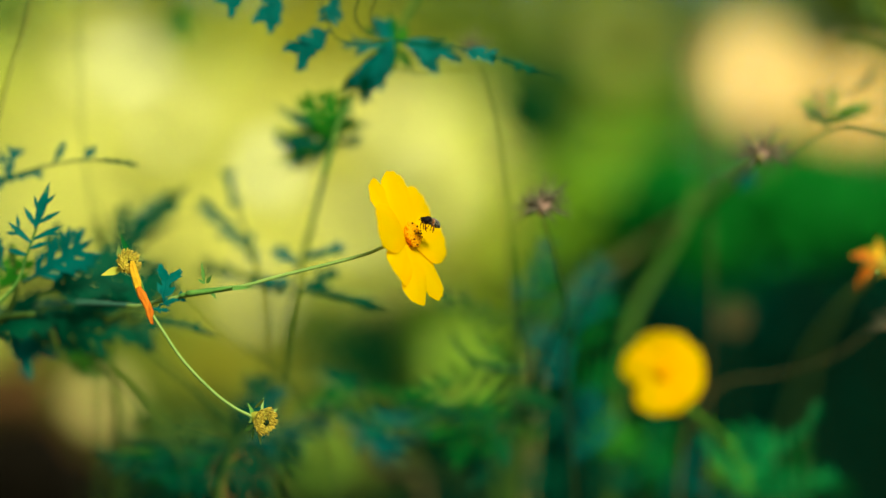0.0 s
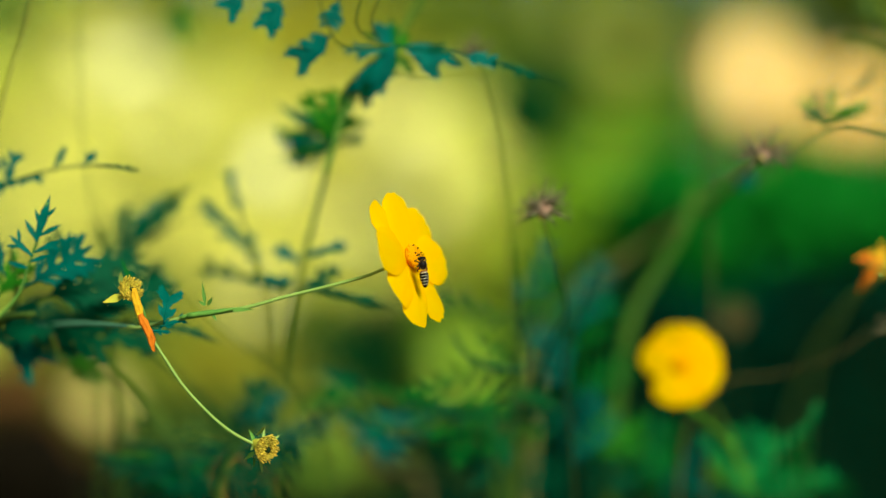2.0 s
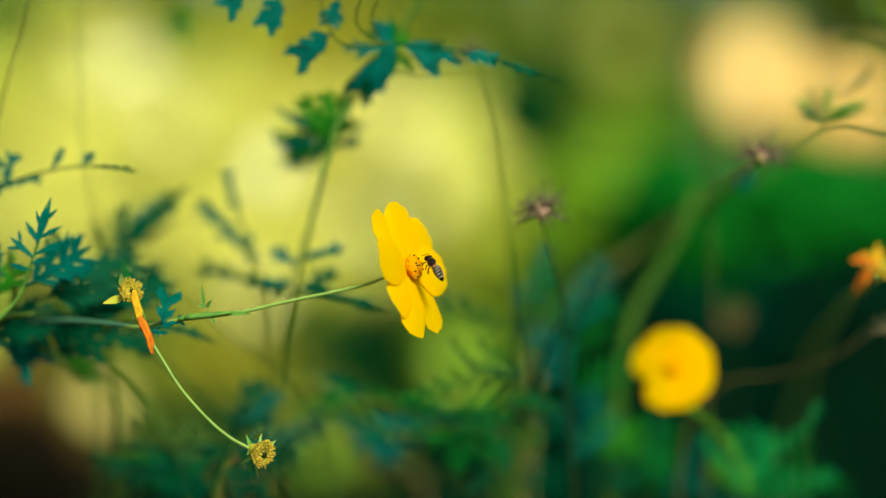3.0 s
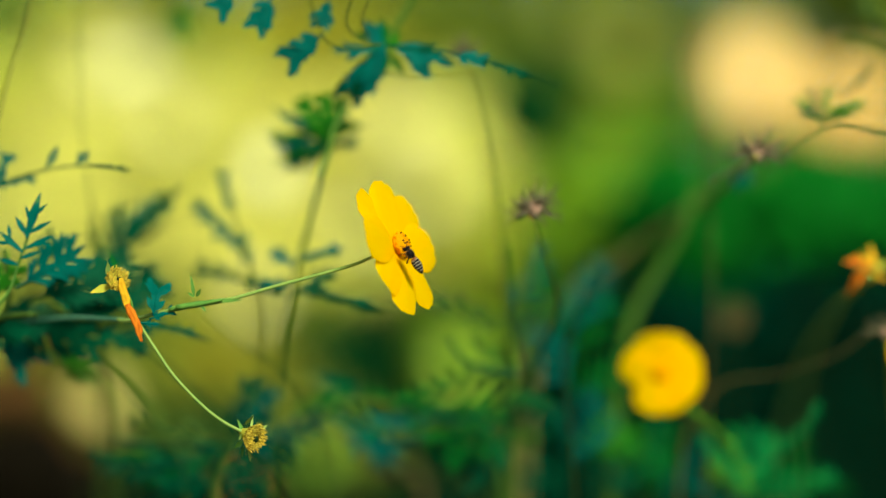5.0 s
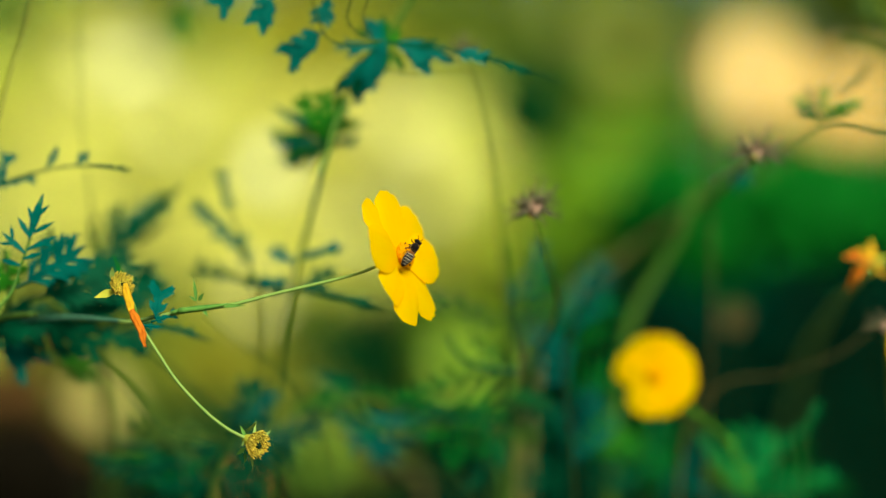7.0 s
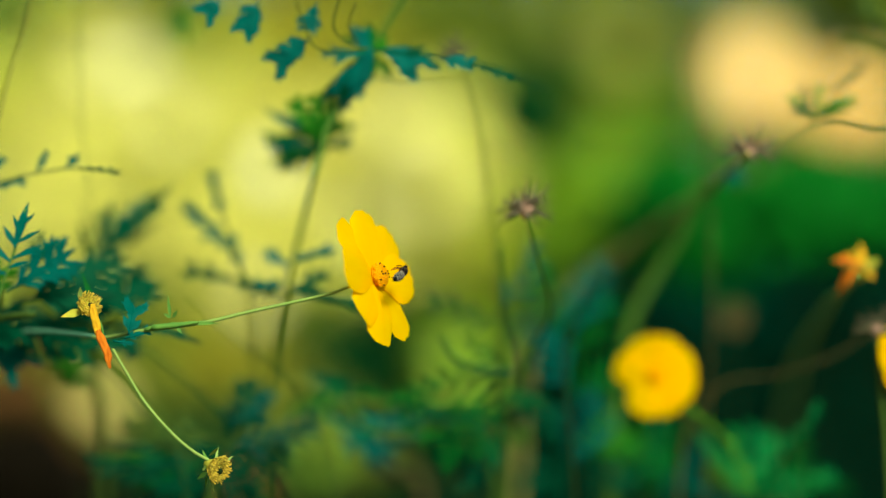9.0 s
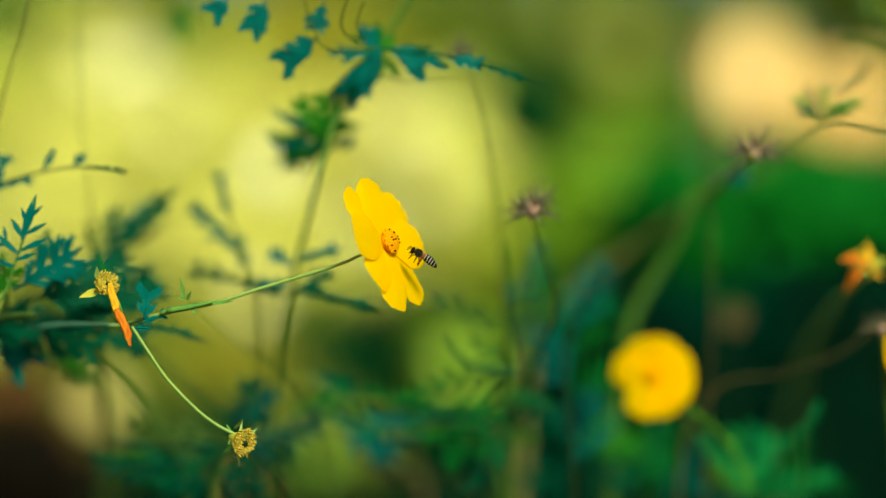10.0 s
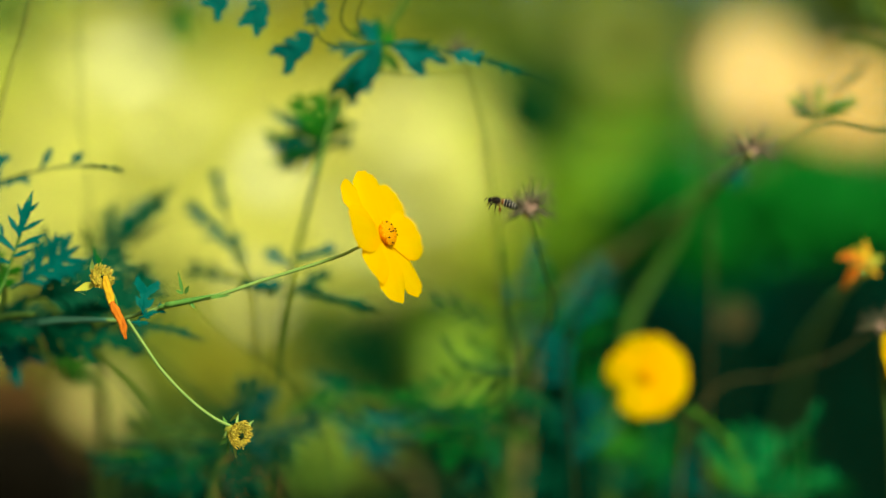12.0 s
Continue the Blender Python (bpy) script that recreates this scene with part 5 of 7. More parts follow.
seed_d = thing("seed_head", (0.195, 0.84, 0.0305), "pale lilac-brown seed head on a thin stalk", "seed head", "seed heads")
rod(seed_d, [(0.1996, 0.86, 0.0087), (0.1938, 0.855, 0.4349), (0.1881, 0.85, 0.6442), (0.1835, 0.845, 0.6952), (0.1813, 0.84, 0.7138)], 0.0024, 0.0006, OLIVE_STEM, "stalk")
seed_head(seed_d, (0.1813, 0.84, 0.7183), (-0.1, -0.3, 1), 0.0091, 20, 6)

# ---- other blooms ----
orange_plant = thing("cosmos_flower", (0.2846, 1.6, -0.0326), "withered orange and yellow cosmos head on a green stalk", "flower", "cosmos flowers")
rod(orange_plant, [(0.2846, 1.6, -0.0413), (0.2673, 1.55, 0.3049), (0.2319, 1.4, 0.5758), (0.1999, 1.15, 0.6786), (0.1857, 0.97, 0.724), (0.1751, 0.86, 0.7362), (0.1666, 0.8, 0.7411)], 0.0038, 0.0007, PALE_STEM, "stalk")
spent_head(orange_plant, deeper((0.1666, 0.8, 0.7441), 1.07), (-0.1, -0.4, 0.9), 0.0048, 5, 9)
for a, b, w, mat in (((0.1657, 0.8, 0.7476), (0.1592, 0.8, 0.7342), 26, WITHERED), ((0.1657, 0.802, 0.748), (0.1573, 0.8, 0.7476), 20, WITHERED), ((0.1657, 0.798, 0.7468), (0.1616, 0.797, 0.7377), 18, WITHERED),
                     ((0.1675, 0.8, 0.7446), (0.1679, 0.8, 0.7541), 17, WITHERED_YELLOW), ((0.1675, 0.8, 0.7441), (0.1744, 0.8, 0.7476), 17, BRACT), ((0.1679, 0.8, 0.7437), (0.1731, 0.8, 0.7402), 16, WITHERED_YELLOW),
                     ((0.1666, 0.8, 0.7454), (0.1631, 0.8, 0.7511), 12, WITHERED_YELLOW)):
    bm = bmesh.new()
    blade(bm, deeper(a, 1.07), deeper(b, 1.07), 0.0002 * w, (0.3, -1, 0.3), 0.25, 0.5, 0.5)
    part("withered_petal", bm, mat, orange_plant)

yellow_plant = thing("cosmos_flower", (0.1259, 0.9, 0.0279), "open yellow cosmos flower on a curved stalk", "flower", "cosmos flowers")
yellow_stalk = rod(yellow_plant, [(0.1343, 0.96, -0.0515), (0.1356, 0.9504, 0.3998), (0.1367, 0.9408, 0.6074), (0.1278, 0.9312, 0.6442), (0.1127, 0.9216, 0.6753), (0.0979, 0.912, 0.6921)], 0.0022, 0.0008, OLIVE_STEM, "flower_stalk")
bloom(yellow_plant, (0.0955, 0.905, 0.6963), (-0.30, -0.92, 0.12), 27, 0.69, -2, (0, 4, 0, 6, -40, 8, 0, 0), 4, 8, broad=(1.15, 1.0, 1.2, 1.1, 1.0, 1.2, 1.05, 1.2))
far_bloom = thing("cosmos_flower", (0.1927, 0.85, 0.045), "half-hidden yellow cosmos flower", "flower", "cosmos flowers")
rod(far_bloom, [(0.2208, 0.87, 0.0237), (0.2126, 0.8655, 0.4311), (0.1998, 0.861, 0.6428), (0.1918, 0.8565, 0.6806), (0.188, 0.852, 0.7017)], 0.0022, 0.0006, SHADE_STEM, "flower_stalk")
bloom(far_bloom, (0.189, 0.85, 0.7041), (0.7, -0.5, 0.2), 5, 0.55, 10, (0,) * 8, 8, 12)
rod(new_twig := thing("dry_twig", (0.1099, 0.87, 0.0284), "thin dry brown twig", "twig"), [(0.1162, 0.92, -0.0181), (0.1109, 0.9167, 0.4122), (0.103, 0.9133, 0.6363), (0.1179, 0.91, 0.6871), (0.1465, 0.9067, 0.6957), (0.1705, 0.9033, 0.7042), (0.1845, 0.9, 0.7149)], 0.0008, 0.0004, BROWN_STEM, "stalk")

# ---- low foliage ----
low = thing("cosmos_plant", (-0.0732, 0.86, 0.0134), "low spreading dark green cosmos leaves", "plant", "cosmos plants")
rod(low, [(-0.0906, 0.87, 0.0001), (-0.0916, 0.868, 0.4301), (-0.0925, 0.866, 0.6187), (-0.0911, 0.864, 0.6542), (-0.0804, 0.862, 0.6754), (-0.0756, 0.86, 0.6919)], 0.003, 0.0008, OLIVE_STEM, "main_stem")
for a, b, w, n, mat in (((-0.0895, 0.86, 0.6663), (-0.1408, 0.86, 0.6663), 90, 5, DEEP_LEAF), ((-0.0872, 0.86, 0.6686), (-0.0616, 0.86, 0.6686), 90, 4, DEEP_LEAF),
                        ((-0.0901, 0.865, 0.6728), (-0.1283, 0.87, 0.6795), 60, 5, OLIVE_STEM), ((-0.0802, 0.86, 0.6756), (-0.0779, 0.86, 0.6943), 90, 4, DEEP_LEAF),
                        ((-0.0825, 0.86, 0.6709), (-0.0522, 0.86, 0.6803), 90, 4, TEAL_LEAF), ((-0.0919, 0.86, 0.6546), (-0.1129, 0.86, 0.6546), 80, 4, DEEP_LEAF),
                        ((-0.0907, 0.86, 0.6593), (-0.0732, 0.86, 0.6523), 80, 4, DEEP_LEAF), ((-0.0825, 0.86, 0.6803), (-0.0662, 0.86, 0.6919), 60, 4, TEAL_LEAF)):
    for copy in range(2):
        wander = Vector((rnd.uniform(-8, 8), 0, rnd.uniform(-5, 5))) * 0.001 * copy
        spray(low, Vector(a) + wander * 0.4, Vector(b) + wander, 0.0002 * w * 0.8, 2 * n + 4, mat, 0.0016, n * w + 3 * copy, deep=1.0 + 0.04 * copy)
for a, b, w, mat in (((-0.1041, 0.875, 0.6648), (-0.1468, 0.875, 0.6644), 0.00261, MEADOW_LEAF),
                     ((-0.1101, 0.875, 0.666), (-0.1409, 0.875, 0.6731), 0.00214, DEEP_LEAF),
                     ((-0.1077, 0.875, 0.6636), (-0.135, 0.875, 0.6565), 0.00237, DEEP_LEAF),
                     ((-0.0911, 0.875, 0.6672), (-0.1148, 0.875, 0.6708), 0.00332, DEEP_LEAF),
                     ((-0.0958, 0.875, 0.6613), (-0.1255, 0.875, 0.6511), 0.00285, MEADOW_LEAF),
                     ((-0.0816, 0.875, 0.6743), (-0.0792, 0.875, 0.6909), 0.00617, TEAL_LEAF),
                     ((-0.084, 0.875, 0.672), (-0.0887, 0.875, 0.6874), 0.0038, DEEP_LEAF)):
    bm = bmesh.new()
    blade(bm, a, b, w, (0.2, -1, 0.3), 0.08, 0.25, 0.4)
    part("leaflet", bm, mat, low)
centre = thing("cosmos_plant", (0.0282, 0.86, 0.0134), "fine-leaved cosmos with thread-like green leaves", "plant", "cosmos plants")
rod(centre, [(0.0305, 0.93, -0.0516), (0.0291, 0.925, 0.4091), (0.0302, 0.92, 0.6106), (0.0325, 0.915, 0.6709), (0.0348, 0.91, 0.6984), (0.0297, 0.905, 0.7257), (0.0283, 0.9, 0.7527)], 0.0022, 0.0009, OLIVE_STEM, "main_stem")
rod(centre, [(0.0331, 0.865, 0.6998), (0.0201, 0.8633, 0.7011), (0.0096, 0.8617, 0.7058), (0.0037, 0.86, 0.7148)], 0.0013, 0.0005, DEEP_LEAF, "thread_leaf")
for a, b, w, n, mat in (((0.0321, 0.87, 0.696), (-0.0115, 0.865, 0.6893), 60, 6, MEADOW_LEAF), ((0.0309, 0.87, 0.6889), (-0.0056, 0.865, 0.6728), 70, 6, MEADOW_LEAF),
                        ((0.0297, 0.87, 0.6795), (0.0156, 0.87, 0.6535), 80, 5, DEEP_LEAF), ((0.0333, 0.87, 0.6913), (0.0539, 0.88, 0.6691), 80, 5, DEEP_LEAF),
                        ((-0.0198, 0.87, 0.6747), (-0.0505, 0.87, 0.6818), 70, 5, MEADOW_LEAF), ((-0.0151, 0.87, 0.6795), (-0.034, 0.87, 0.67), 90, 4, TEAL_LEAF),
                        ((0.0321, 0.87, 0.7031), (0.0156, 0.87, 0.7125), 50, 4, MEADOW_LEAF), ((0.0309, 0.87, 0.6842), (0.0014, 0.87, 0.6818), 70, 6, DEEP_LEAF), ((0.0302, 0.87, 0.6747), (0.0038, 0.87, 0.663), 80, 6, MEADOW_LEAF), ((0.0289, 0.88, 0.7216), (0.0014, 0.88, 0.7311), 90, 5, DEEP_LEAF),
                        ((0.0289, 0.88, 0.7264), (0.042, 0.88, 0.7502), 90, 4, TEAL_LEAF), ((-0.0009, 0.87, 0.6771), (-0.0293, 0.87, 0.6913), 70, 5, MEADOW_LEAF)):
    spray(centre, a, b, 0.0002 * w * 0.85, 2 * n, mat, 0.0014, n * w)
rod(centre, [(0.0311, 0.875, 0.6743), (0.0038, 0.8733, 0.6768), (-0.0199, 0.8717, 0.6751), (-0.0528, 0.87, 0.6806)], 0.0009, 0.0004, OLIVE_STEM, "twig")
for a, b, w, mat in (((-0.0489, 0.98, 0.6732), (-0.0157, 0.98, 0.6498), 0.0065, TEAL_LEAF),
                     ((-0.039, 1.0, 0.6668), (-0.0228, 1.0, 0.6445), 0.005, TEAL_LEAF),
                     ((-0.035, 1.0, 0.6695), (0.0016, 1.0, 0.6649), 0.005, TEAL_LEAF),
                     ((-0.0062, 0.96, 0.6795), (0.025, 0.96, 0.6727), 0.0045, MEADOW_LEAF),
                     ((-0.0037, 0.97, 0.6745), (0.0305, 0.97, 0.6819), 0.004, GREEN_LEAF),
                     ((-0.0076, 0.97, 0.6648), (0.02, 0.97, 0.6708), 0.005, GREEN_LEAF),
                     ((-0.0221, 0.97, 0.6819), (0.0042, 0.97, 0.6798), 0.0035, MEADOW_LEAF),
                     ((-0.0716, 1.0, 0.6744), (-0.039, 1.0, 0.6825), 0.005, MEADOW_LEAF),
                     ((-0.0619, 1.02, 0.6894), (-0.0371, 1.02, 0.6784), 0.006, DEEP_LEAF),
                     ((0.0224, 0.96, 0.667), (0.0302, 0.96, 0.6514), 0.005, DEEP_LEAF),
                     ((0.0318, 0.97, 0.6845), (0.0529, 0.97, 0.6766), 0.005, MEADOW_LEAF),
                     ((0.0258, 0.99, 0.6751), (0.0472, 0.99, 0.6563), 0.005, GREEN_LEAF)):
    bm = bmesh.new()
    a, b = deeper(a, 0.93), deeper(b, 0.93)
    blade(bm, a, b, w, (0.2, -1, 0.4), 0.12, 0.25, 0.4)
    across = (b - a).cross(Vector((0, 1, 0))).normalized()
    for f, e in ((0.3, 1), (0.45, -1), (0.6, 1)):
        q = a + (b - a) * f
        blade(bm, q, q + ((b - a).normalized() * 0.8 + across * e * 0.5) * 0.4 * (b - a).length, w * 0.6, (0.1, -1, 0.4), 0.1, 0.25, 0.4)
    part("leaf", bm, mat, centre)
    rod(centre, [(b.x, b.y, b.z), (b + Vector((0.0302, 0.93, b.z - 0.012))) / 2, (0.0305, 0.925, b.z - 0.03)] if b.x < 0.02 else [a, (a + b) / 2, b], 0.0004, 0.0003, OLIVE_STEM, "leaf_stalk")
rod(thing("dry_twig", (0.0032000000000000006, 1.05, -0.04), "leaning dry brown twig low in the plants", "twig"), [(0.0032000000000000006, 1.05, -0.04), (0.0032000000000000006, 1.05, 0.35), (-0.0068, 1.05, 0.6108), (-0.0299, 1.06, 0.6382), (-0.0476, 1.07, 0.656), (-0.0656, 1.08, 0.6742)], 0.0034, 0.0022, BROWN_STEM, "stalk")
rod(thing("stalk", (0.0296, 1.0, -0.04), "thick olive stalk low in the plants", "stalk", "bare stalks"), [(0.0296, 1.0, -0.04), (0.0286, 1.0, 0.4), (0.0282, 1.0, 0.6201), (0.0296, 1.0, 0.6418), (0.0306, 1.0, 0.6554), (0.032, 1.0, 0.6689)], 0.0042, 0.0030, LEAF_STEM, "stem")
right_low = thing("cosmos_plant", (0.056, 0.875, -0.0114), "bushy blue-green cosmos foliage", "plant", "cosmos plants")
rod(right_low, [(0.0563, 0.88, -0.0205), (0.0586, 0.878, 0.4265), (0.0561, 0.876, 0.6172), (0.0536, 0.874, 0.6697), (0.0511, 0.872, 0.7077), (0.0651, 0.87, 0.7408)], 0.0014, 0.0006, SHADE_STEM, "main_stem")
for a, b, w, n, mat in (((0.0517, 0.862, 0.7035), (0.0692, 0.862, 0.7292), 120, 4, MEADOW_LEAF), ((0.0517, 0.862, 0.6988), (0.0341, 0.862, 0.7222), 120, 4, DEEP_LEAF),
                        ((0.0528, 0.862, 0.6895), (0.0739, 0.862, 0.7035), 120, 4, MEADOW_LEAF), ((0.0528, 0.862, 0.6848), (0.0318, 0.862, 0.6825), 120, 4, DEEP_LEAF),
                        ((0.0533, 0.862, 0.6708), (0.0785, 0.862, 0.6754), 120, 5, GREEN_LEAF), ((0.0512, 0.855, 0.7131), (0.0651, 0.855, 0.7433), 100, 5, TEAL_LEAF), ((0.0519, 0.855, 0.6923), (0.0408, 0.855, 0.7131), 100, 5, TEAL_LEAF), ((0.0521, 0.85, 0.6603), (0.0636, 0.85, 0.6857), 110, 5, TEAL_LEAF), ((0.054, 0.862, 0.6661), (0.0365, 0.862, 0.6521), 110, 4, DEEP_LEAF),
                        ((0.0533, 0.862, 0.7128), (0.0411, 0.862, 0.7432), 110, 4, MEADOW_LEAF), ((0.054, 0.862, 0.6614), (0.0739, 0.862, 0.6521), 110, 4, DEEP_LEAF)):
    for copy in range(2):
        wander = Vector((rnd.uniform(-6, 6), 0, rnd.uniform(-6, 6))) * 0.001 * copy
        spray(right_low, Vector(a) + wander * 0.4, Vector(b) + wander, 0.0002 * w * 0.8, 2 * n + 3, mat, 0.0013, n * w + 7 * copy, deep=1.06 + 0.07 * copy)
corner = thing("cosmos_plant", (0.1258, 0.85, -0.0196), "bright green young cosmos leaves", "plant", "cosmos plants")
rod(corner, [(0.1273, 0.86, -0.0333), (0.1268, 0.8567, 0.4343), (0.1252, 0.8533, 0.5975), (0.1235, 0.85, 0.6442)], 0.004, 0.0015, STEM, "main_stem")
for a, b, reach, n, mat, wide in (
        ((0.1330, 0.89, 0.6429), (0.1042, 0.89, 0.6822), 0.0052, 13, LIME_LEAF, 0.0014),
        ((0.1342, 0.92, 0.6405), (0.1152, 0.92, 0.6667), 0.008, 11, FRESH_LEAF, 0.0014),
        ((0.1382, 0.93, 0.6368), (0.1301, 0.93, 0.6683), 0.012, 11, FRESH_LEAF, 0.0017),
        ((0.1412, 0.94, 0.6356), (0.1391, 0.94, 0.6682), 0.014, 11, FRESH_LEAF, 0.0017),
        ((0.1445, 0.95, 0.6344), (0.1489, 0.95, 0.6647), 0.0125, 10, FRESH_LEAF, 0.0017),
        ((0.1393, 0.9, 0.6624), (0.1615, 0.9, 0.6819), 0.0066, 11, FRESH_LEAF, 0.0016),
        ((0.1415, 0.93, 0.6418), (0.1616, 0.93, 0.6620), 0.01, 9, MEADOW_LEAF, 0.0016),
        ((0.1404, 0.94, 0.6381), (0.1218, 0.94, 0.6504), 0.01, 9, LIME_LEAF, 0.0014),
        ((0.1417, 0.94, 0.6351), (0.1748, 0.94, 0.6483), 0.0125, 10, FRESH_LEAF, 0.0016),
        ((0.1473, 0.96, 0.6344), (0.1707, 0.96, 0.6498), 0.012, 10, MEADOW_LEAF, 0.0016),
        ((0.1432, 0.95, 0.6318), (0.1844, 0.95, 0.6405), 0.011, 10, MEADOW_LEAF, 0.0016),
        ((0.1377, 0.93, 0.6355), (0.1112, 0.93, 0.6454), 0.011, 10, TEAL_LEAF, 0.0015),
        ((0.1381, 0.95, 0.6323), (0.1162, 0.95, 0.6390), 0.01, 10, MEADOW_LEAF, 0.0015),
        ((0.1377, 0.93, 0.6343), (0.1541, 0.93, 0.6479), 0.012, 9, FRESH_LEAF, 0.0016)):
    spray(corner, a, b, reach, n, mat, wide, 7 * n + int(reach * 1e4))

under = thing("cosmos_plant", (0.1019, 1.0, -0.03), "low feathery green cosmos plant beneath a yellow flower", "plant", "cosmos plants")
rod(under, [(0.1019, 1.0, -0.04), (0.0979, 1.0, 0.4), (0.0992, 1, 0.6296)], 0.003, 0.0012, STEM, "main_stem")
for a, b, reach, n, mat, wide in (
        ((0.0938, 1, 0.6283), (0.0613, 1, 0.6608), 0.013, 11, DEEP_LEAF, 0.0018),
        ((0.0956, 0.99, 0.6322), (0.0741, 0.99, 0.6684), 0.013, 11, MEADOW_LEAF, 0.0018),
        ((0.0992, 1, 0.6310), (0.0884, 1, 0.6703), 0.013, 11, MEADOW_LEAF, 0.0018),
        ((0.1002, 1.01, 0.6298), (0.1030, 1.01, 0.6668), 0.012, 11, FRESH_LEAF, 0.0016),
        ((0.0999, 0.98, 0.6320), (0.1119, 0.98, 0.6679), 0.013, 11, MEADOW_LEAF, 0.0018),
        ((0.1023, 0.99, 0.6295), (0.1090, 0.99, 0.6536), 0.013, 10, MEADOW_LEAF, 0.0018),
        ((0.1026, 0.98, 0.6307), (0.1212, 0.98, 0.6573), 0.012, 10, TEAL_LEAF, 0.0018),
        ((0.1015, 0.97, 0.6293), (0.1133, 0.97, 0.6424), 0.012, 10, DEEP_LEAF, 0.0018)):
    spray(under, a, b, reach, n, mat, wide, 11 * n + int(reach * 1e4))


# ---- thin stalks and sprigs ----
sprig = thing("leafy_sprig", (0.1604, 0.85, 0.045), "small green leafy sprig on a thin stalk", "sprig")
rod(sprig, [(0.1925, 0.87, 0.0237), (0.2106, 0.8667, 0.4306), (0.2238, 0.8633, 0.666), (0.2136, 0.86, 0.7899), (0.1821, 0.8567, 0.7981), (0.1606, 0.8533, 0.8004), (0.1385, 0.85, 0.7862)], 0.0020, 0.0003, OLIVE_STEM, "stalk")
for a, b, w, n in (((0.157, 0.85, 0.8005), (0.1456, 0.855, 0.8128), 26, 4), ((0.157, 0.85, 0.8021), (0.1754, 0.85, 0.8115), 26, 4), ((0.1576, 0.85, 0.8032), (0.1618, 0.86, 0.8179), 26, 4),
                   ((0.1572, 0.85, 0.8021), (0.1521, 0.855, 0.8175), 20, 3), ((0.1572, 0.85, 0.8028), (0.1686, 0.845, 0.8064), 26, 4), ((0.1572, 0.85, 0.8037), (0.1469, 0.845, 0.8075), 24, 4),
                   ((0.167, 0.86, 0.8127), (0.1852, 0.88, 0.8285), 10, 2)):
    leaf(sprig, deeper(a, 1.02), deeper(b, 1.02), 0.0002 * w * 1.3, n + 2, GREEN_LEAF if w > 24 else DEEP_LEAF, stout=0.24)
hanging = thing("leafy_sprig", (-0.3045, 1.0005, -0.03), "arching stalk with a drooping tuft of green leaves", "sprig")
rod(hanging, [(-0.3045, 1.0005, -0.05), (-0.3001, 1.0005, 0.5325), (-0.261, 1.0005, 0.8544), (-0.1914, 1.0005, 0.9284), (-0.1436, 1.0005, 0.9066), (-0.1269, 1.0005, 0.8675)], 0.003, 0.0006, OLIVE_STEM, "stalk")
for a, b, w in (((-0.1275, 1.0005, 0.868), (-0.1313, 1.0005, 0.8485), 0.00468), ((-0.1269, 1.0005, 0.8675), (-0.1253, 1.0005, 0.8439), 0.0053), ((-0.1264, 1.0005, 0.8675), (-0.1191, 1.0005, 0.8507), 0.00405), ((-0.1281, 1.0005, 0.8642), (-0.1351, 1.0005, 0.8555), 0.00312), ((-0.1259, 1.0005, 0.8614), (-0.1172, 1.0005, 0.8588), 0.00281)):
    bm = bmesh.new()
    blade(bm, a, b, w, (0.1, -1, 0.2), 0.05, 0.25, 0.45)
    part("leaflet", bm, MEADOW_LEAF, hanging)
corner_sprig = thing("leafy_sprig", (0.2159, 0.93, 0.029), "faint green leafy sprig", "sprig")
rod(corner_sprig, [(0.2182, 0.94, 0.0162), (0.2201, 0.9375, 0.4808), (0.217, 0.935, 0.7604), (0.2038, 0.9325, 0.8236), (0.1906, 0.93, 0.8662)], 0.0026, 0.0008, OLIVE_STEM, "stalk")
leaf(corner_sprig, (0.2007, 0.93, 0.8335), (0.178, 0.93, 0.8436), 0.0105, 3, OLIVE_STEM)
leaf(corner_sprig, (0.1957, 0.93, 0.8511), (0.1856, 0.93, 0.8612), 0.0105, 3, OLIVE_STEM)
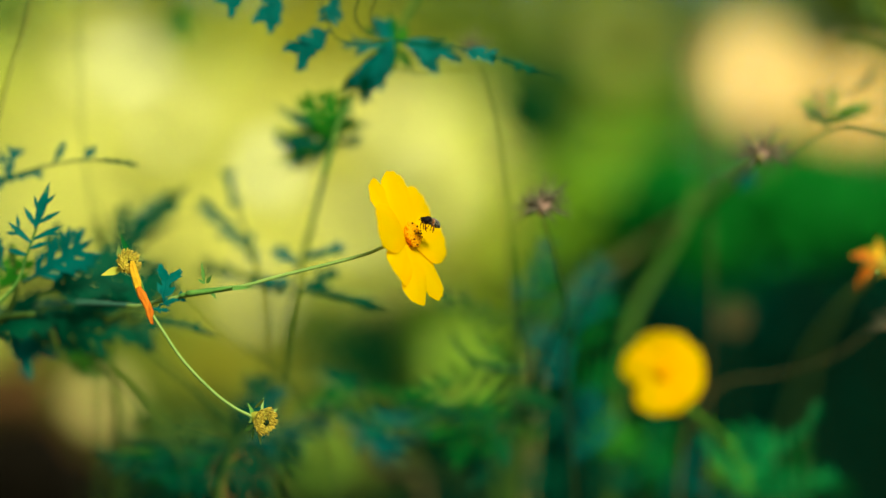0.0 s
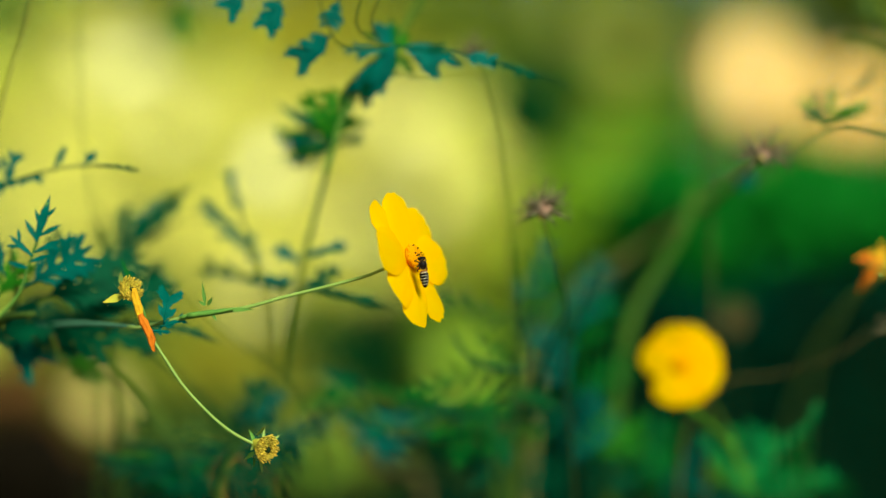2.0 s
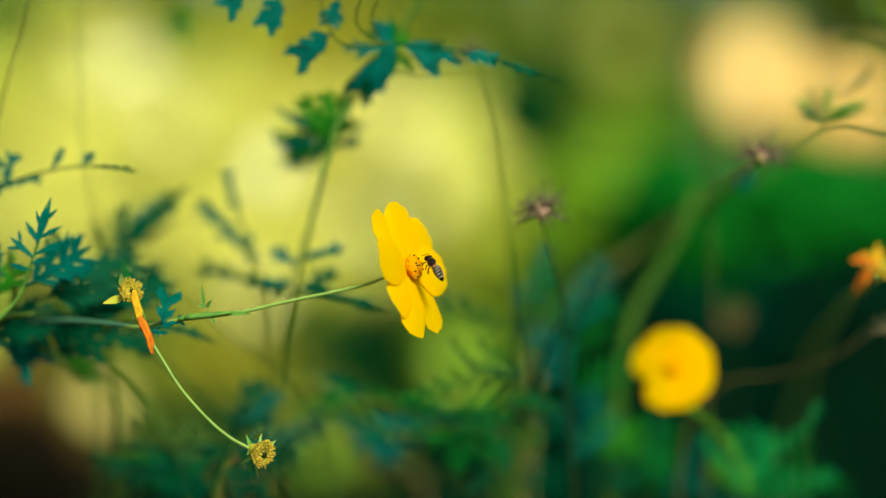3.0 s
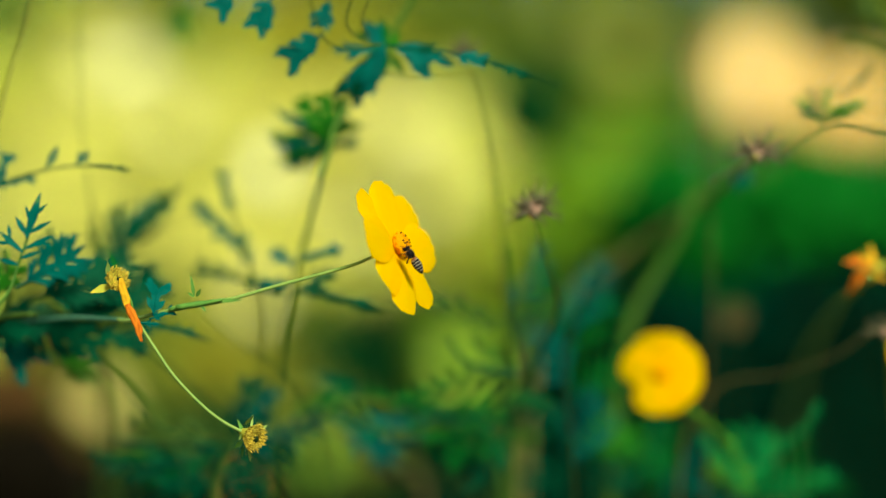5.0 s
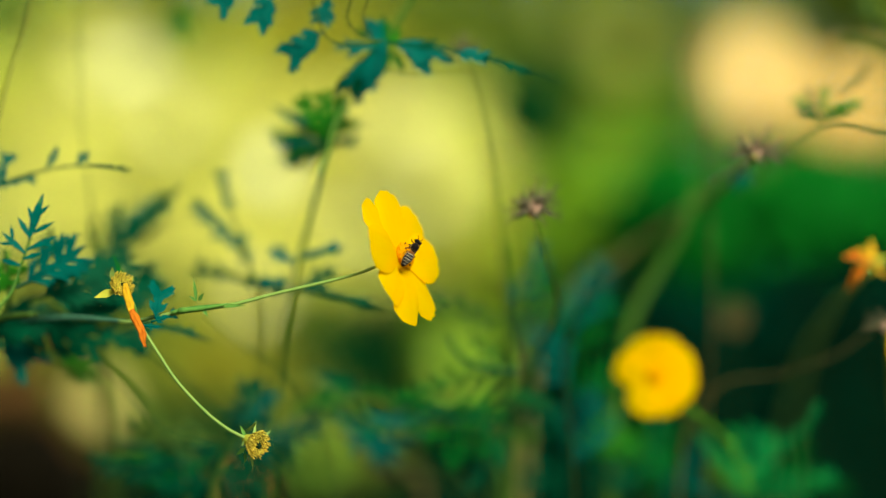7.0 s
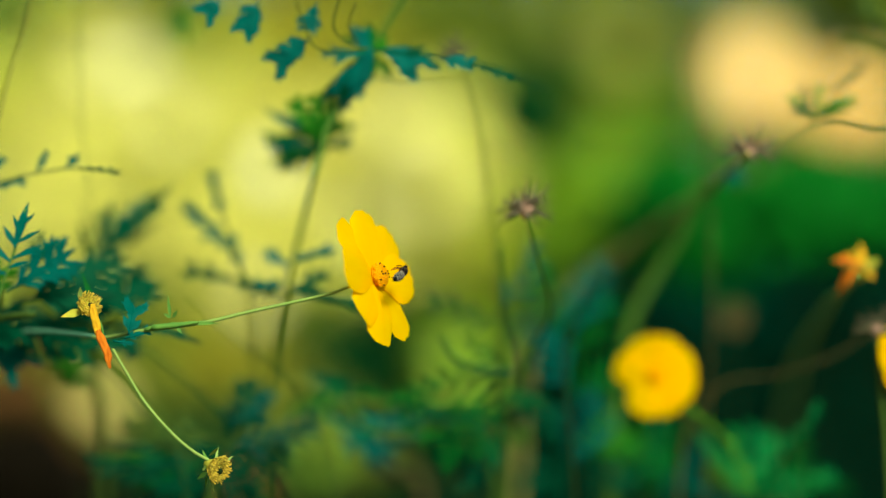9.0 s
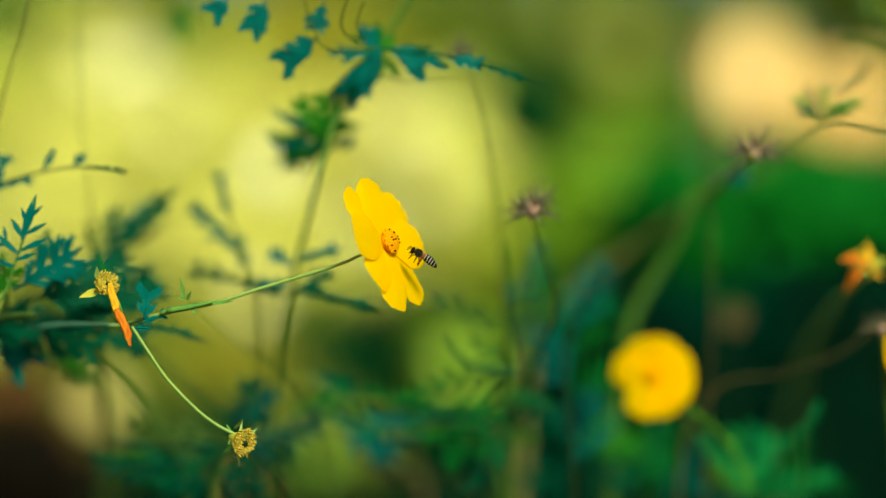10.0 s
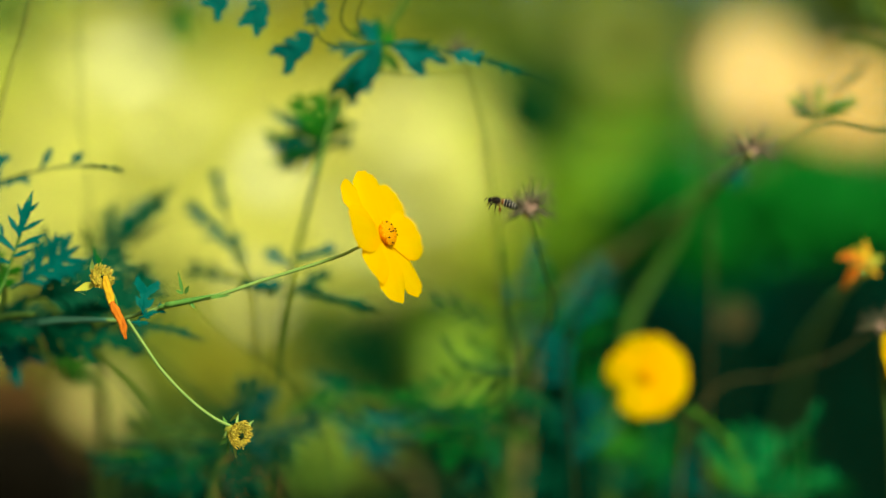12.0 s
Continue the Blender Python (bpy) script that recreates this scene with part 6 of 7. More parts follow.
for pts, z0, r, mat, label in (([(-0.1482, 0.89, 0.0118), (-0.1502, 0.888, 0.495), (-0.147, 0.886, 0.6878), (-0.1484, 0.884, 0.755), (-0.1533, 0.882, 0.8076), (-0.153, 0.88, 0.8695)], 0.89, 0.0004, OLIVE_STEM, "thin upright green grass stalk"),
                               ([(-0.2125, 0.83, 0.0391), (-0.203, 0.828, 0.5122), (-0.189, 0.826, 0.7368), (-0.174, 0.824, 0.8094), (-0.1658, 0.822, 0.8349), (-0.1596, 0.82, 0.8614)], 0.83, 0.0005, BROWN_STEM, "thin leaning brown stalk"),
                               ([(0.115, 0.93, 0.029), (0.1131, 0.925, 0.4844), (0.1187, 0.92, 0.7353), (0.1131, 0.915, 0.8098), (0.1091, 0.91, 0.8341), (0.1193, 0.905, 0.8521), (0.1332, 0.9, 0.8674)], 0.93, 0.0005, BROWN_STEM, "thin bowed brown stalk"),
                               ([(0.0813, 0.98, -0.0097), (0.0825, 0.9783, 0.4691), (0.0784, 0.9767, 0.6284), (0.0862, 0.975, 0.708), (0.1006, 0.9733, 0.7397), (0.1109, 0.9717, 0.7582), (0.1186, 0.97, 0.7792)], 0.98, 0.0034, LEAF_STEM, "thick green stalk among the leaves"),
                               ([(0.0316, 1.1, -0.1027), (0.0299, 1.09, 0.437), (0.0305, 1.08, 0.6214), (0.0351, 1.07, 0.6633), (0.0377, 1.06, 0.6871)], 1.10, 0.0040, OLIVE_STEM, "thick green stalk among the leaves"),
                               ([(-0.1203, 0.88, 0.0201), (-0.115, 0.876, 0.4985), (-0.1073, 0.872, 0.6415), (-0.1186, 0.868, 0.6749), (-0.1415, 0.864, 0.7034), (-0.1572, 0.86, 0.7223)], 0.88, 0.0012, OLIVE_STEM, "thin leaning green stalk"),
                               ([(-0.0898, 0.91, -0.0048), (-0.0868, 0.904, 0.4904), (-0.0935, 0.898, 0.6261), (-0.1098, 0.892, 0.6632), (-0.1355, 0.886, 0.6926), (-0.1584, 0.88, 0.7121)], 0.91, 0.0013, OLIVE_STEM, "thin leaning green stalk"),
                               ([(-0.0559, 0.92, -0.0131), (-0.053, 0.914, 0.4875), (-0.0601, 0.908, 0.6247), (-0.0817, 0.902, 0.6646), (-0.1079, 0.896, 0.6919), (-0.1313, 0.89, 0.7116)], 0.92, 0.0013, OLIVE_STEM, "thin leaning green stalk"),
                               ([(-0.0391, 0.88, 0.0201), (-0.0342, 0.876, 0.4985), (-0.0435, 0.872, 0.6415), (-0.0621, 0.868, 0.6914), (-0.09, 0.864, 0.7151), (-0.1059, 0.86, 0.7316)], 0.88, 0.0006, OLIVE_STEM, "thin leaning brown stalk")):
    foot = thing("stalk", pts[0], label, "stalk")
    foot["group"] = "bare stalks"
    rod(foot, pts, r, r * 0.6, mat, "stem")
far_red = thing("far_flower", (0.1539, 1.1, 0.0882), "faded pink flower deep among the shrubs", "flower")
rod(far_red, [(0.1539, 1.1, -0.0103), (0.1569, 1.1, 0.4341), (0.1554, 1.1, 0.6429), (0.1539, 1.1, 0.7085)], 0.0012, 0.0006, SHADE_STEM, "flower_stalk")
bm = bmesh.new()
for k in range(9):
    a = k * 0.698
    c = Vector((0.1539, 1.1, 0.7139))
    blade(bm, c, c + Vector((0.008 * math.cos(a), -0.002, 0.009 * math.sin(a))), 0.005, (0, -1, 0), 0.1, 0.2, 0.6)
part("corolla", bm, BROWN_STEM, far_red)


# ---- the bee ----
def make_bee():
    mm = 0.00094
    bee = thing("bee", (0, 0, 0), "small honeybee with black-and-cream banded abdomen", "bee")
    bm = bmesh.new()
    blob(bm, (1.3 * mm, 0, 0.1 * mm), (1.9 * mm, 1.65 * mm, 1.6 * mm), None, 0.1, 16, 12)
    thorax = part("thorax", bm, BEE_BLACK, bee, "dark thorax with brown fuzz")
    bm = bmesh.new()
    rnd = random.Random(4)
    for k in range(260):
        d = Vector((rnd.gauss(0, 1), rnd.gauss(0, 1), rnd.gauss(0.25, 1))).normalized()
        p = Vector((1.3 + 1.85 * d.x, 1.6 * d.y, 0.1 + 1.55 * d.z)) * mm
        if d.z > 0.55 and abs(d.x) < 0.5:
            continue
        q = p + (d + Vector((rnd.uniform(-.5, .5), rnd.uniform(-.5, .5), 0))) * 0.45 * mm
        s = d.cross(Vector((0.3, 0.5, 0.8))).normalized() * 0.05 * mm
        t = d.cross(s).normalized() * 0.05 * mm
        v = [bm.verts.new(w) for w in (p + s, p - s + t, p - s - t, q)]
        for f in ((0, 1, 3), (1, 2, 3), (2, 0, 3)):
            bm.faces.new([v[i] for i in f])
    part("fuzz", bm, BEE_FUZZ, thorax, smooth=False)
    bm = bmesh.new()
    blob(bm, (3.75 * mm, 0, -0.35 * mm), (0.85 * mm, 1.45 * mm, 1.35 * mm), None, 0.05, 14, 10)
    head = part("head", bm, BEE_BLACK, bee)
    for e in (-1, 1):
        bm = bmesh.new()
        blob(bm, (3.85 * mm, e * 1.15 * mm, -0.15 * mm), (0.6 * mm, 0.5 * mm, 1.0 * mm), None, 0.0, 10, 8)
        part("eye", bm, BEE_EYE, head)
        bm = bmesh.new()
        tube(bm, [(4.4 * mm, e * 0.4 * mm, 0.1 * mm), (5.1 * mm, e * 0.8 * mm, 0.5 * mm), (5.6 * mm, e * 1.1 * mm, -0.3 * mm), (6.0 * mm, e * 1.3 * mm, -0.9 * mm)], 0.13 * mm, 0.12 * mm, 6, 3)
        part("antenna", bm, BEE_BLACK, head)
    bm = bmesh.new()
    tube(bm, [(4.2 * mm, 0, -1.4 * mm), (4.5 * mm, 0, -2.0 * mm), (4.3 * mm, 0, -2.6 * mm)], 0.3 * mm, 0.1 * mm, 6, 3)
    part("tongue", bm, BEE_AMBER, head)
    # abdomen: rings along a drooping axis, dark segments with pale bands between
    def belly(f):
        r = 1.95 * math.sin(math.pi * (0.14 + 0.80 * f)) ** 0.65 * (1 - 0.28 * f)
        return Vector((-0.7 - 6.9 * f, 0, 0.05 - 1.1 * f * f)) * mm, r * mm
    def ring(f0, f1, grow, name, mat):
        bm = bmesh.new()
        rows = []
        for i in range(5):
            c, r = belly(f0 + (f1 - f0) * i / 4)
            r *= grow * (1 + 0.05 * math.sin(math.pi * i / 4))
            rows.append([bm.verts.new(c + Vector((0, r * math.cos(k * math.pi / 8), 0.92 * r * math.sin(k * math.pi / 8)))) for k in range(16)])
        for q, w in zip(rows, rows[1:]):
            for k in range(16):
                bm.faces.new((q[k], q[(k + 1) % 16], w[(k + 1) % 16], w[k]))
        bm.faces.new(rows[0][::-1])
        bm.faces.new(rows[-1])
        return part(name, bm, mat, abdomen if name != "abdomen" else bee)
    abdomen = ring(0.0, 1.0, 0.93, "abdomen", BEE_BLACK)
    abdomen["label"] = "tapering banded abdomen"
    ring(0.0, 0.13, 1.0, "segment", BEE_AMBER)
    for k in range(5):
        f = 0.13 + 0.165 * k
        ring(f, f + 0.030, 1.0, "pale_band", BEE_CREAM)
        ring(f + 0.030, f + 0.165, 1.02, "segment", BEE_BLACK)
    for e in (-1, 1):
        for k, (x, reach, back) in enumerate(((2.4, 2.2, 1.2), (1.3, 2.4, -0.3), (0.3, 2.8, -1.4))):
            bm = bmesh.new()
            tube(bm, [(x * mm, e * 0.8 * mm, -1.1 * mm), ((x + back * 0.4) * mm, e * 1.9 * mm, -1.5 * mm), ((x + back * 0.8) * mm, e * 1.8 * mm, (-1.5 - reach * 0.6) * mm),
                      ((x + back) * mm, e * 1.4 * mm, (-1.6 - reach) * mm)], (0.26 + 0.06 * k) * mm, 0.13 * mm, 6, 4)
            leg = part("leg", bm, BEE_AMBER if k == 2 else BEE_BLACK, bee)
            if k == 2:
                bm = bmesh.new()
                blob(bm, ((x + back * 0.75) * mm, e * 1.85 * mm, (-1.6 - reach * 0.5) * mm), (0.45 * mm, 0.35 * mm, 0.8 * mm), None, 0.2, 8, 6)
                part("pollen_basket", bm, BEE_AMBER, leg)
    wings = []
    for e in (-1, 1):
        for length, width, x, back in ((7.6, 2.5, 1.6, 0.55), (5.2, 1.8, 0.6, 0.85)):
            hinge = (x * mm, e * 1.2 * mm, 1.1 * mm)
            bm = bmesh.new()
            d = Vector((-back, e, 0.1)).normalized()
            s = Vector((0, 0, 1)).cross(d).normalized() * e
            rows = []
            for i in range(8):
                f = i / 7
                w = width * mm * (0.12 + 0.88 * math.sin(math.pi * 0.62 * f) ** 0.9) * (1 - 0.75 * max(0, (f - 0.75) / 0.25) ** 2)
                c = Vector(hinge) + d * length * mm * f
                rows.append([bm.verts.new(c + s * w * g + Vector((0, 0, 0.04 * mm * math.cos(9 * g)))) for g in (0.25, 0.0, -0.35, -0.75)])
            for q, w in zip(rows, rows[1:]):
                for k in range(3):
                    bm.faces.new((q[k], q[k + 1], w[k + 1], w[k]))
            wing = part("wing", bm, BEE_WING, bee, "clear smoky wing", hinge)
            wings.append((wing, hinge, e))
    return bee, wings


bee, bee_wings = make_bee()


# ---- what moves ----
def swing(ob, height, rows):
    """A plant that leans in the wind about its foot: rows of seconds, sideways and upward shift in millimetres at that height."""
    x, y, z = PLACE[ob]
    return [(t, pose(x, y, z + dz / 1000, 0, math.degrees(dx / 1000 / height), 0)) for t, dx, dz in rows]


def drift(ob, rows):
    """A part that sways on its plant: rows of seconds, sideways and upward shift in millimetres."""
    x, y, z = PLACE[ob] - PLACE[ob.parent]
    return [(t, pose(x + dx / 1000, y, z + dz / 1000)) for t, dx, dz in rows]


def nod(ob, rows):
    """A part that sways and nods: as drift, with the clockwise turn in degrees."""
    x, y, z = PLACE[ob] - PLACE[ob.parent]
    return [(t, pose(x + dx / 1000, y, z + dz / 1000, 0, a, 0)) for t, dx, dz, a in rows]


def fly(rows):
    """The bee: rows of seconds, place, heading in the upright plane, roll of its back toward the viewer and dip of its head."""
    out = []
    for t, x, y, z, a, r, p in rows:
        away = max(0, 58 - 95 * max(0, t - 0.3))
        a, r, p = radians(a), radians(r), radians(p)
        h = Vector((math.cos(a), 0, math.sin(a)))
        d = Vector((math.sin(a), 0, -math.cos(a))) * math.cos(r) + Vector((0, -1, 0)) * math.sin(r)
        turn = Matrix.Rotation(p, 3, d.cross(h))
        h, d = turn @ h, turn @ d
        # at first it hovers with its head turned to the viewer
        h = Matrix.Rotation(radians(away), 3, d) @ h
        m = Matrix((h, d.cross(h), d)).transposed().to_4x4()
        m.translation = Vector((x, y, z)) + h * 0.0012
        out.append((t, m))
    return out


def motions():
    walk(flower_stalk, nod(flower_stalk, [(0, 0, 0, 0), (0.1, -0.0752, 2.3426, 0.3), (0.2, 0.1754, 1.4344, 0.61), (0.3, 1.4009, -2.7267, 0.91), (0.4, 0.6765, -6.2364, 1.21), (0.5, -0.3737, -10.0718, 1.51), (0.6, -1.7162, -7.9046, 0.8), (0.7, -2.733, -2.4845, 0.09), (0.8, -2.7706, -0.3153, -0.63), (0.9, -1.831, -0.4197, -1.34), (1, -1.2151, -2.4783, -2.05), (1.1, -0.2547, -3.5159, -1.63), (1.2, 0.38, -0.0021, -1.21), (1.3, 0.0397, 3.1882, -0.79), (1.4, -1.2736, 0.8498, -0.36), (1.5, 0.0125, -4.0901, 0.06), (1.6, 0.9207, -7.7418, 0.04), (1.7, 1.1775, -10.0927, 0.02), (1.8, 1.1107, -10.8151, 0), (1.9, 1.3675, -8.2867, -0.02), (2, 0.3236, -8.0361, -0.05), (2.1, 0.1587, -8.8003, 0.07), (2.2, -1.3049, -10.8631, 0.18), (2.3, -3.0942, -12.6023, 0.29), (2.4, -1.6327, -13.3664, 0.4), (2.5, 0.1545, -11.2034, 0.52), (2.6, 1.1504, -8.4996, 0.84), (2.7, 0.8435, -6.773, 1.16), (2.8, 0.5387, -4.7206, 1.48), (2.9, -0.0919, -6.2448, 1.8), (3, 0.2547, -11.3454, 2.12), (3.2, -0.7203, -12.477, 1.84), (3.6, -2.33, -7.604, 1.28), (4, -3.9377, -10.6627, 0.72), (4.4, -5.5453, -4.5369, 0.16), (4.8, -7.1551, -4.6726, -0.4), (4.9, -5.7834, -2.3864, -0.74), (5, -4.088, -3.6788, -1.08), (5.2, -3.5013, -12.7881, -1.82), (5.3, -4.9962, -11.003, -2.19), (5.5, -6.3596, 1.6765, -2.94), (5.6, -6.297, 5.1737, -1.89), (5.7, -5.9065, 7.3701, -0.83), (5.8, -6.8127, 3.065, 0.22), (6, -4.3803, -13.0198, 2.32), (6.2, -2.2841, -13.2161, 1.46), (6.4, -3.7602, -6.583, 0.59), (6.5, -4.6601, -8.4683, 0.16), (6.7, -7.5539, -11.2911, 0.39), (7, -2.7873, -7.2323, 0.74), (7.2, -3.1485, -1.3989, -0.64), (7.6, -5.7165, -5.9358, -0.58), (8, -8.2846, -2.9564, -0.52), (8.4, -10.8527, -9.5812, -0.46), (8.8, -13.4207, -9.5248, -0.39), (8.9, -12.5313, -13.6295, 0.6), (9, -12.2849, -14.4813, 1.59), (9.1, -11.9905, -12.8173, 0.71), (9.2, -14.2934, -7.5747, -0.17), (9.3, -14.9657, -2.3321, -1.05), (9.4, -14.6609, -0.6639, -1.92), (9.5, -13.3769, -2.9, -2.8), (9.6, -13.3518, -6.7312, -2.8), (9.7, -13.6546, -7.6353, -2.8), (9.8, -12.0052, -7.5664, -2.8), (9.9, -10.03, -6.1947, -2.8), (10, -8.057, -2.8708, -2.8), (10.1, -8.1071, -0.2213, -2.68), (10.2, -10.4351, -1.1504, -2.56), (10.3, -12.761, -2.0774, -2.44), (10.4, -14.4375, -3.3823, -2.32), (10.5, -12.8633, -4.3093, -2.2), (10.6, -10.9779, -2.3634, -2.7), (10.7, -8.1176, 1.5367, -3.2), (10.8, -6.5559, 7.3868, -3.69), (10.9, -6.9442, 9.9862, -4.19), (11, -9.6083, 5.7541, -4.69), (11.1, -12.358, -0.7683, -4.34), (11.2, -14.4542, -7.2908, -4), (11.3, -15.5754, -13.1639, -3.65), (11.4, -16.3688, -12.2056, -3.3), (11.5, -15.8635, -7.0214, -2.95), (11.6, -14.8676, -5.4201, -3.03), (11.7, -12.8946, -5.7708, -3.12), (11.8, -10.2722, -4.8209, -3.2), (11.9, -8.9485, -2.5681, -3.28), (12, -8.9277, -0.0898, -3.36)]))
    walk(side_shoot, nod(side_shoot, [(0, 0, 0, 0), (0.1, -0.0856, 2.1192, 0.33), (0.2, 0.1566, 0.9876, 0.66), (0.3, 1.3738, -3.3948, 0.99), (0.4, 0.6389, -7.13, 1.31), (0.5, -0.4197, -11.1867, 1.64), (0.6, -1.5868, -9.6668, 1.18), (0.7, -2.4282, -4.8939, 0.72), (0.8, -2.2925, -3.3719, 0.26), (0.9, -1.1775, -4.1256, -0.2), (1, -0.3863, -6.8294, -0.65), (1.1, 0.4134, -7.2448, -0.56), (1.2, 0.8873, -3.1088, -0.47), (1.3, 0.3863, 0.7036, -0.37), (1.4, -1.0878, -1.0126, -0.28), (1.5, 0.0397, -5.3303, -0.19), (1.6, 1.0063, -9.126, -0.12), (1.7, 1.3237, -11.6189, -0.06), (1.8, 1.3133, -12.4874, 0), (1.9, 1.6306, -10.1031, 0.06), (2, 0.6472, -9.9945, 0.12), (2.1, 0.4886, -10.9257, 0.21), (2.2, -0.9709, -13.1597, 0.29), (2.3, -2.7539, -15.068, 0.37), (2.4, -1.2861, -16.0013, 0.46), (2.5, 0.5073, -14.0053, 0.54), (2.6, 1.4323, -10.6334, 0.74), (2.7, 1.0565, -8.2366, 0.93), (2.8, 0.6806, -5.5119, 1.12), (2.9, -0.0209, -6.368, 1.32), (3, 0.2547, -10.7984, 1.51), (3.2, -0.7579, -12.2954, 1.37), (3.6, -2.4386, -8.1489, 1.08), (4, -4.1193, -11.9363, 0.78), (4.4, -5.8021, -6.5371, 0.49), (4.8, -7.4829, -7.4014, 0.2), (4.9, -5.9086, -5.0735, -0.03), (5, -4.0108, -6.322, -0.26), (5.2, -3.5932, -16.2602, -0.73), (5.3, -5.1716, -14.8885, -0.96), (5.5, -6.7041, -3.0357, -1.42), (5.6, -6.8294, 1.3905, -0.76), (5.7, -6.6268, 4.5181, -0.1), (5.8, -7.7209, 1.1421, 0.56), (6, -5.6664, -13.0825, 1.89), (6.2, -3.3155, -14.093, 1.41), (6.4, -4.5411, -8.2721, 0.93), (6.5, -5.3136, -10.5645, 0.69), (6.7, -7.8691, -12.9697, 0.53), (7, -2.5973, -8.2867, 0.29), (7.2, -3.1401, -2.2382, -0.05), (7.6, -6.5183, -7.4265, 0.25), (8, -9.8964, -5.0985, 0.54), (8.4, -13.2746, -12.3747, 0.84), (8.8, -16.6527, -12.9697, 1.13), (8.9, -15.6255, -16.0911, 1.78), (9, -15.2455, -15.9554, 2.43), (9.1, -14.7006, -14.8634, 1.95), (9.2, -16.755, -10.1929, 1.48), (9.3, -17.1809, -5.5203, 1), (9.4, -16.6277, -4.4221, 0.52), (9.5, -15.0952, -7.2281, 0.04), (9.6, -14.7277, -11.2201, -0.02), (9.7, -14.6839, -12.2849, -0.09), (9.8, -12.69, -12.3747, -0.16), (9.9, -10.3704, -11.1617, -0.22), (10, -8.0508, -7.9986, -0.29), (10.1, -8.4996, -5.3157, -0.18), (10.2, -11.2264, -6.2093, -0.07), (10.3, -13.951, -7.1008, 0.05), (10.4, -16.0264, -8.3723, 0.16), (10.5, -14.8488, -9.2638, 0.27), (10.6, -12.6545, -7.4453, -0.07), (10.7, -9.483, -3.6746, -0.42), (10.8, -7.6144, 2.0461, -0.76), (10.9, -7.6937, 4.516, -1.11), (11, -10.0488, 0.1587, -1.45), (11.1, -13.2015, -6.5893, -1.19), (11.2, -15.7027, -13.3372, -0.93), (11.3, -17.229, -19.4337, -0.66), (11.4, -18.4274, -18.7009, -0.4), (11.5, -18.3251, -13.7402, -0.14), (11.6, -16.993, -11.8653, -0.24), (11.7, -14.686, -11.9425, -0.34), (11.8, -11.7275, -10.7169, -0.45), (11.9, -10.0697, -8.1906, -0.55), (12, -9.7127, -5.4368, -0.66)]))
    walk(shoot_stem, drift(shoot_stem, [(0, 0, 0), (3, 0, 0), (5, 0.8, 0.3), (7, 0.8, 0.3), (9, 2.1, 0.9), (12, 2.2, 1.0)]))
    walk(leaf_spray, drift(leaf_spray, [(0, 0, 0), (0.5, 0.34, -5.53), (1, -0.32, -2.6), (1.5, 0.34, -3.26), (2, 0.34, -4.87), (2.5, 0.66, -6.51), (3, 0.66, -5.53), (5, -3.26, -3.58), (5.5, -4.24, -2.28), (6, -2.6, -6.19), (6.5, -3.26, -5.53), (7, -2.28, -3.9), (9, -7.81, -7.17), (9.5, -8.79, -4.24), (10, -4.87, -4.24), (10.5, -8.47, -4.56), (11, -6.83, -1.62), (11.5, -10.43, -6.51), (12, -6.19, -2.92)]))
    walk(left_plant, swing(left_plant, 0.77, [(0, 0, 0), (0.5, -0.67, -2.49), (1, -0.67, -1.66), (1.5, -0.35, -1.82), (2, 0.16, -2), (2.5, -0.35, -2.66), (3, -0.67, -2.33), (5, -2.83, -2.17), (5.5, -2.83, -2), (6, -2.83, -2.66), (6.5, -2.34, -2.82), (7, -2.67, -2.17), (9, -6.49, -3.33), (9.5, -5.99, -2.49), (10, -3.99, -2.82), (10.5, -6.49, -2.33), (11, -5.82, -2.33), (11.5, -6.98, -3.49), (12, -4.99, -2.33)]))
    walk(plume, swing(plume, 0.75, [(0, 0, 0), (0.5, -0.71, -0.37), (1, 0, -0.37), (1.5, 0, 0.35), (2, 0.69, -0.37), (2.5, 0.35, -0.37), (3, -0.37, -0.37), (5, -2.49, -0.37), (5.5, -2.49, -0.37), (6, -3.18, -0.37), (6.5, -1.77, -1.06), (7, -2.83, -0.37), (9, -6.71, -0.71), (9.5, -6.36, -0.37), (10, -3.9, -1.06), (10.5, -6.71, 0.35), (11, -6.02, -0.37), (11.5, -7.42, -0.37), (12, -5.3, -0.37)]))
    walk(mid_plant, swing(mid_plant, 0.75, [(0, 0, 0), (0.5, -0.71, -0.37), (1, 0, -0.37), (1.5, 0, 0.35), (2, 0.69, -0.37), (2.5, 0.35, -0.37), (3, -0.37, -0.37), (5, -2.49, -0.37), (5.5, -2.49, -0.37), (6, -3.18, -0.37), (6.5, -1.77, -1.06), (7, -2.83, -0.37), (9, -6.71, -0.71), (9.5, -6.36, -0.37), (10, -3.9, -1.06), (10.5, -6.71, 0.35), (11, -6.02, -0.37), (11.5, -7.42, -0.37), (12, -5.3, -0.37)]))
    walk(tall, swing(tall, 0.80, [(0, 0, 0), (0.5, -1.39, 0), (1, -1.39, -1.05), (1.5, 0, 0), (2, 0.71, 0.71), (2.5, -0.71, -0.71), (3, -0.71, -0.34), (5, -1.39, -0.71), (5.5, -1.39, -0.71), (6, -2.78, -1.39), (6.5, -1.75, -0.71), (7, -1.39, 0), (9, -4.53, -1.05), (9.5, -3.14, -0.71), (10, -2.44, -0.71), (10.5, -4.19, -1.05), (11, -3.83, -1.39), (11.5, -5.24, -1.75), (12, -3.83, -0.71)]))
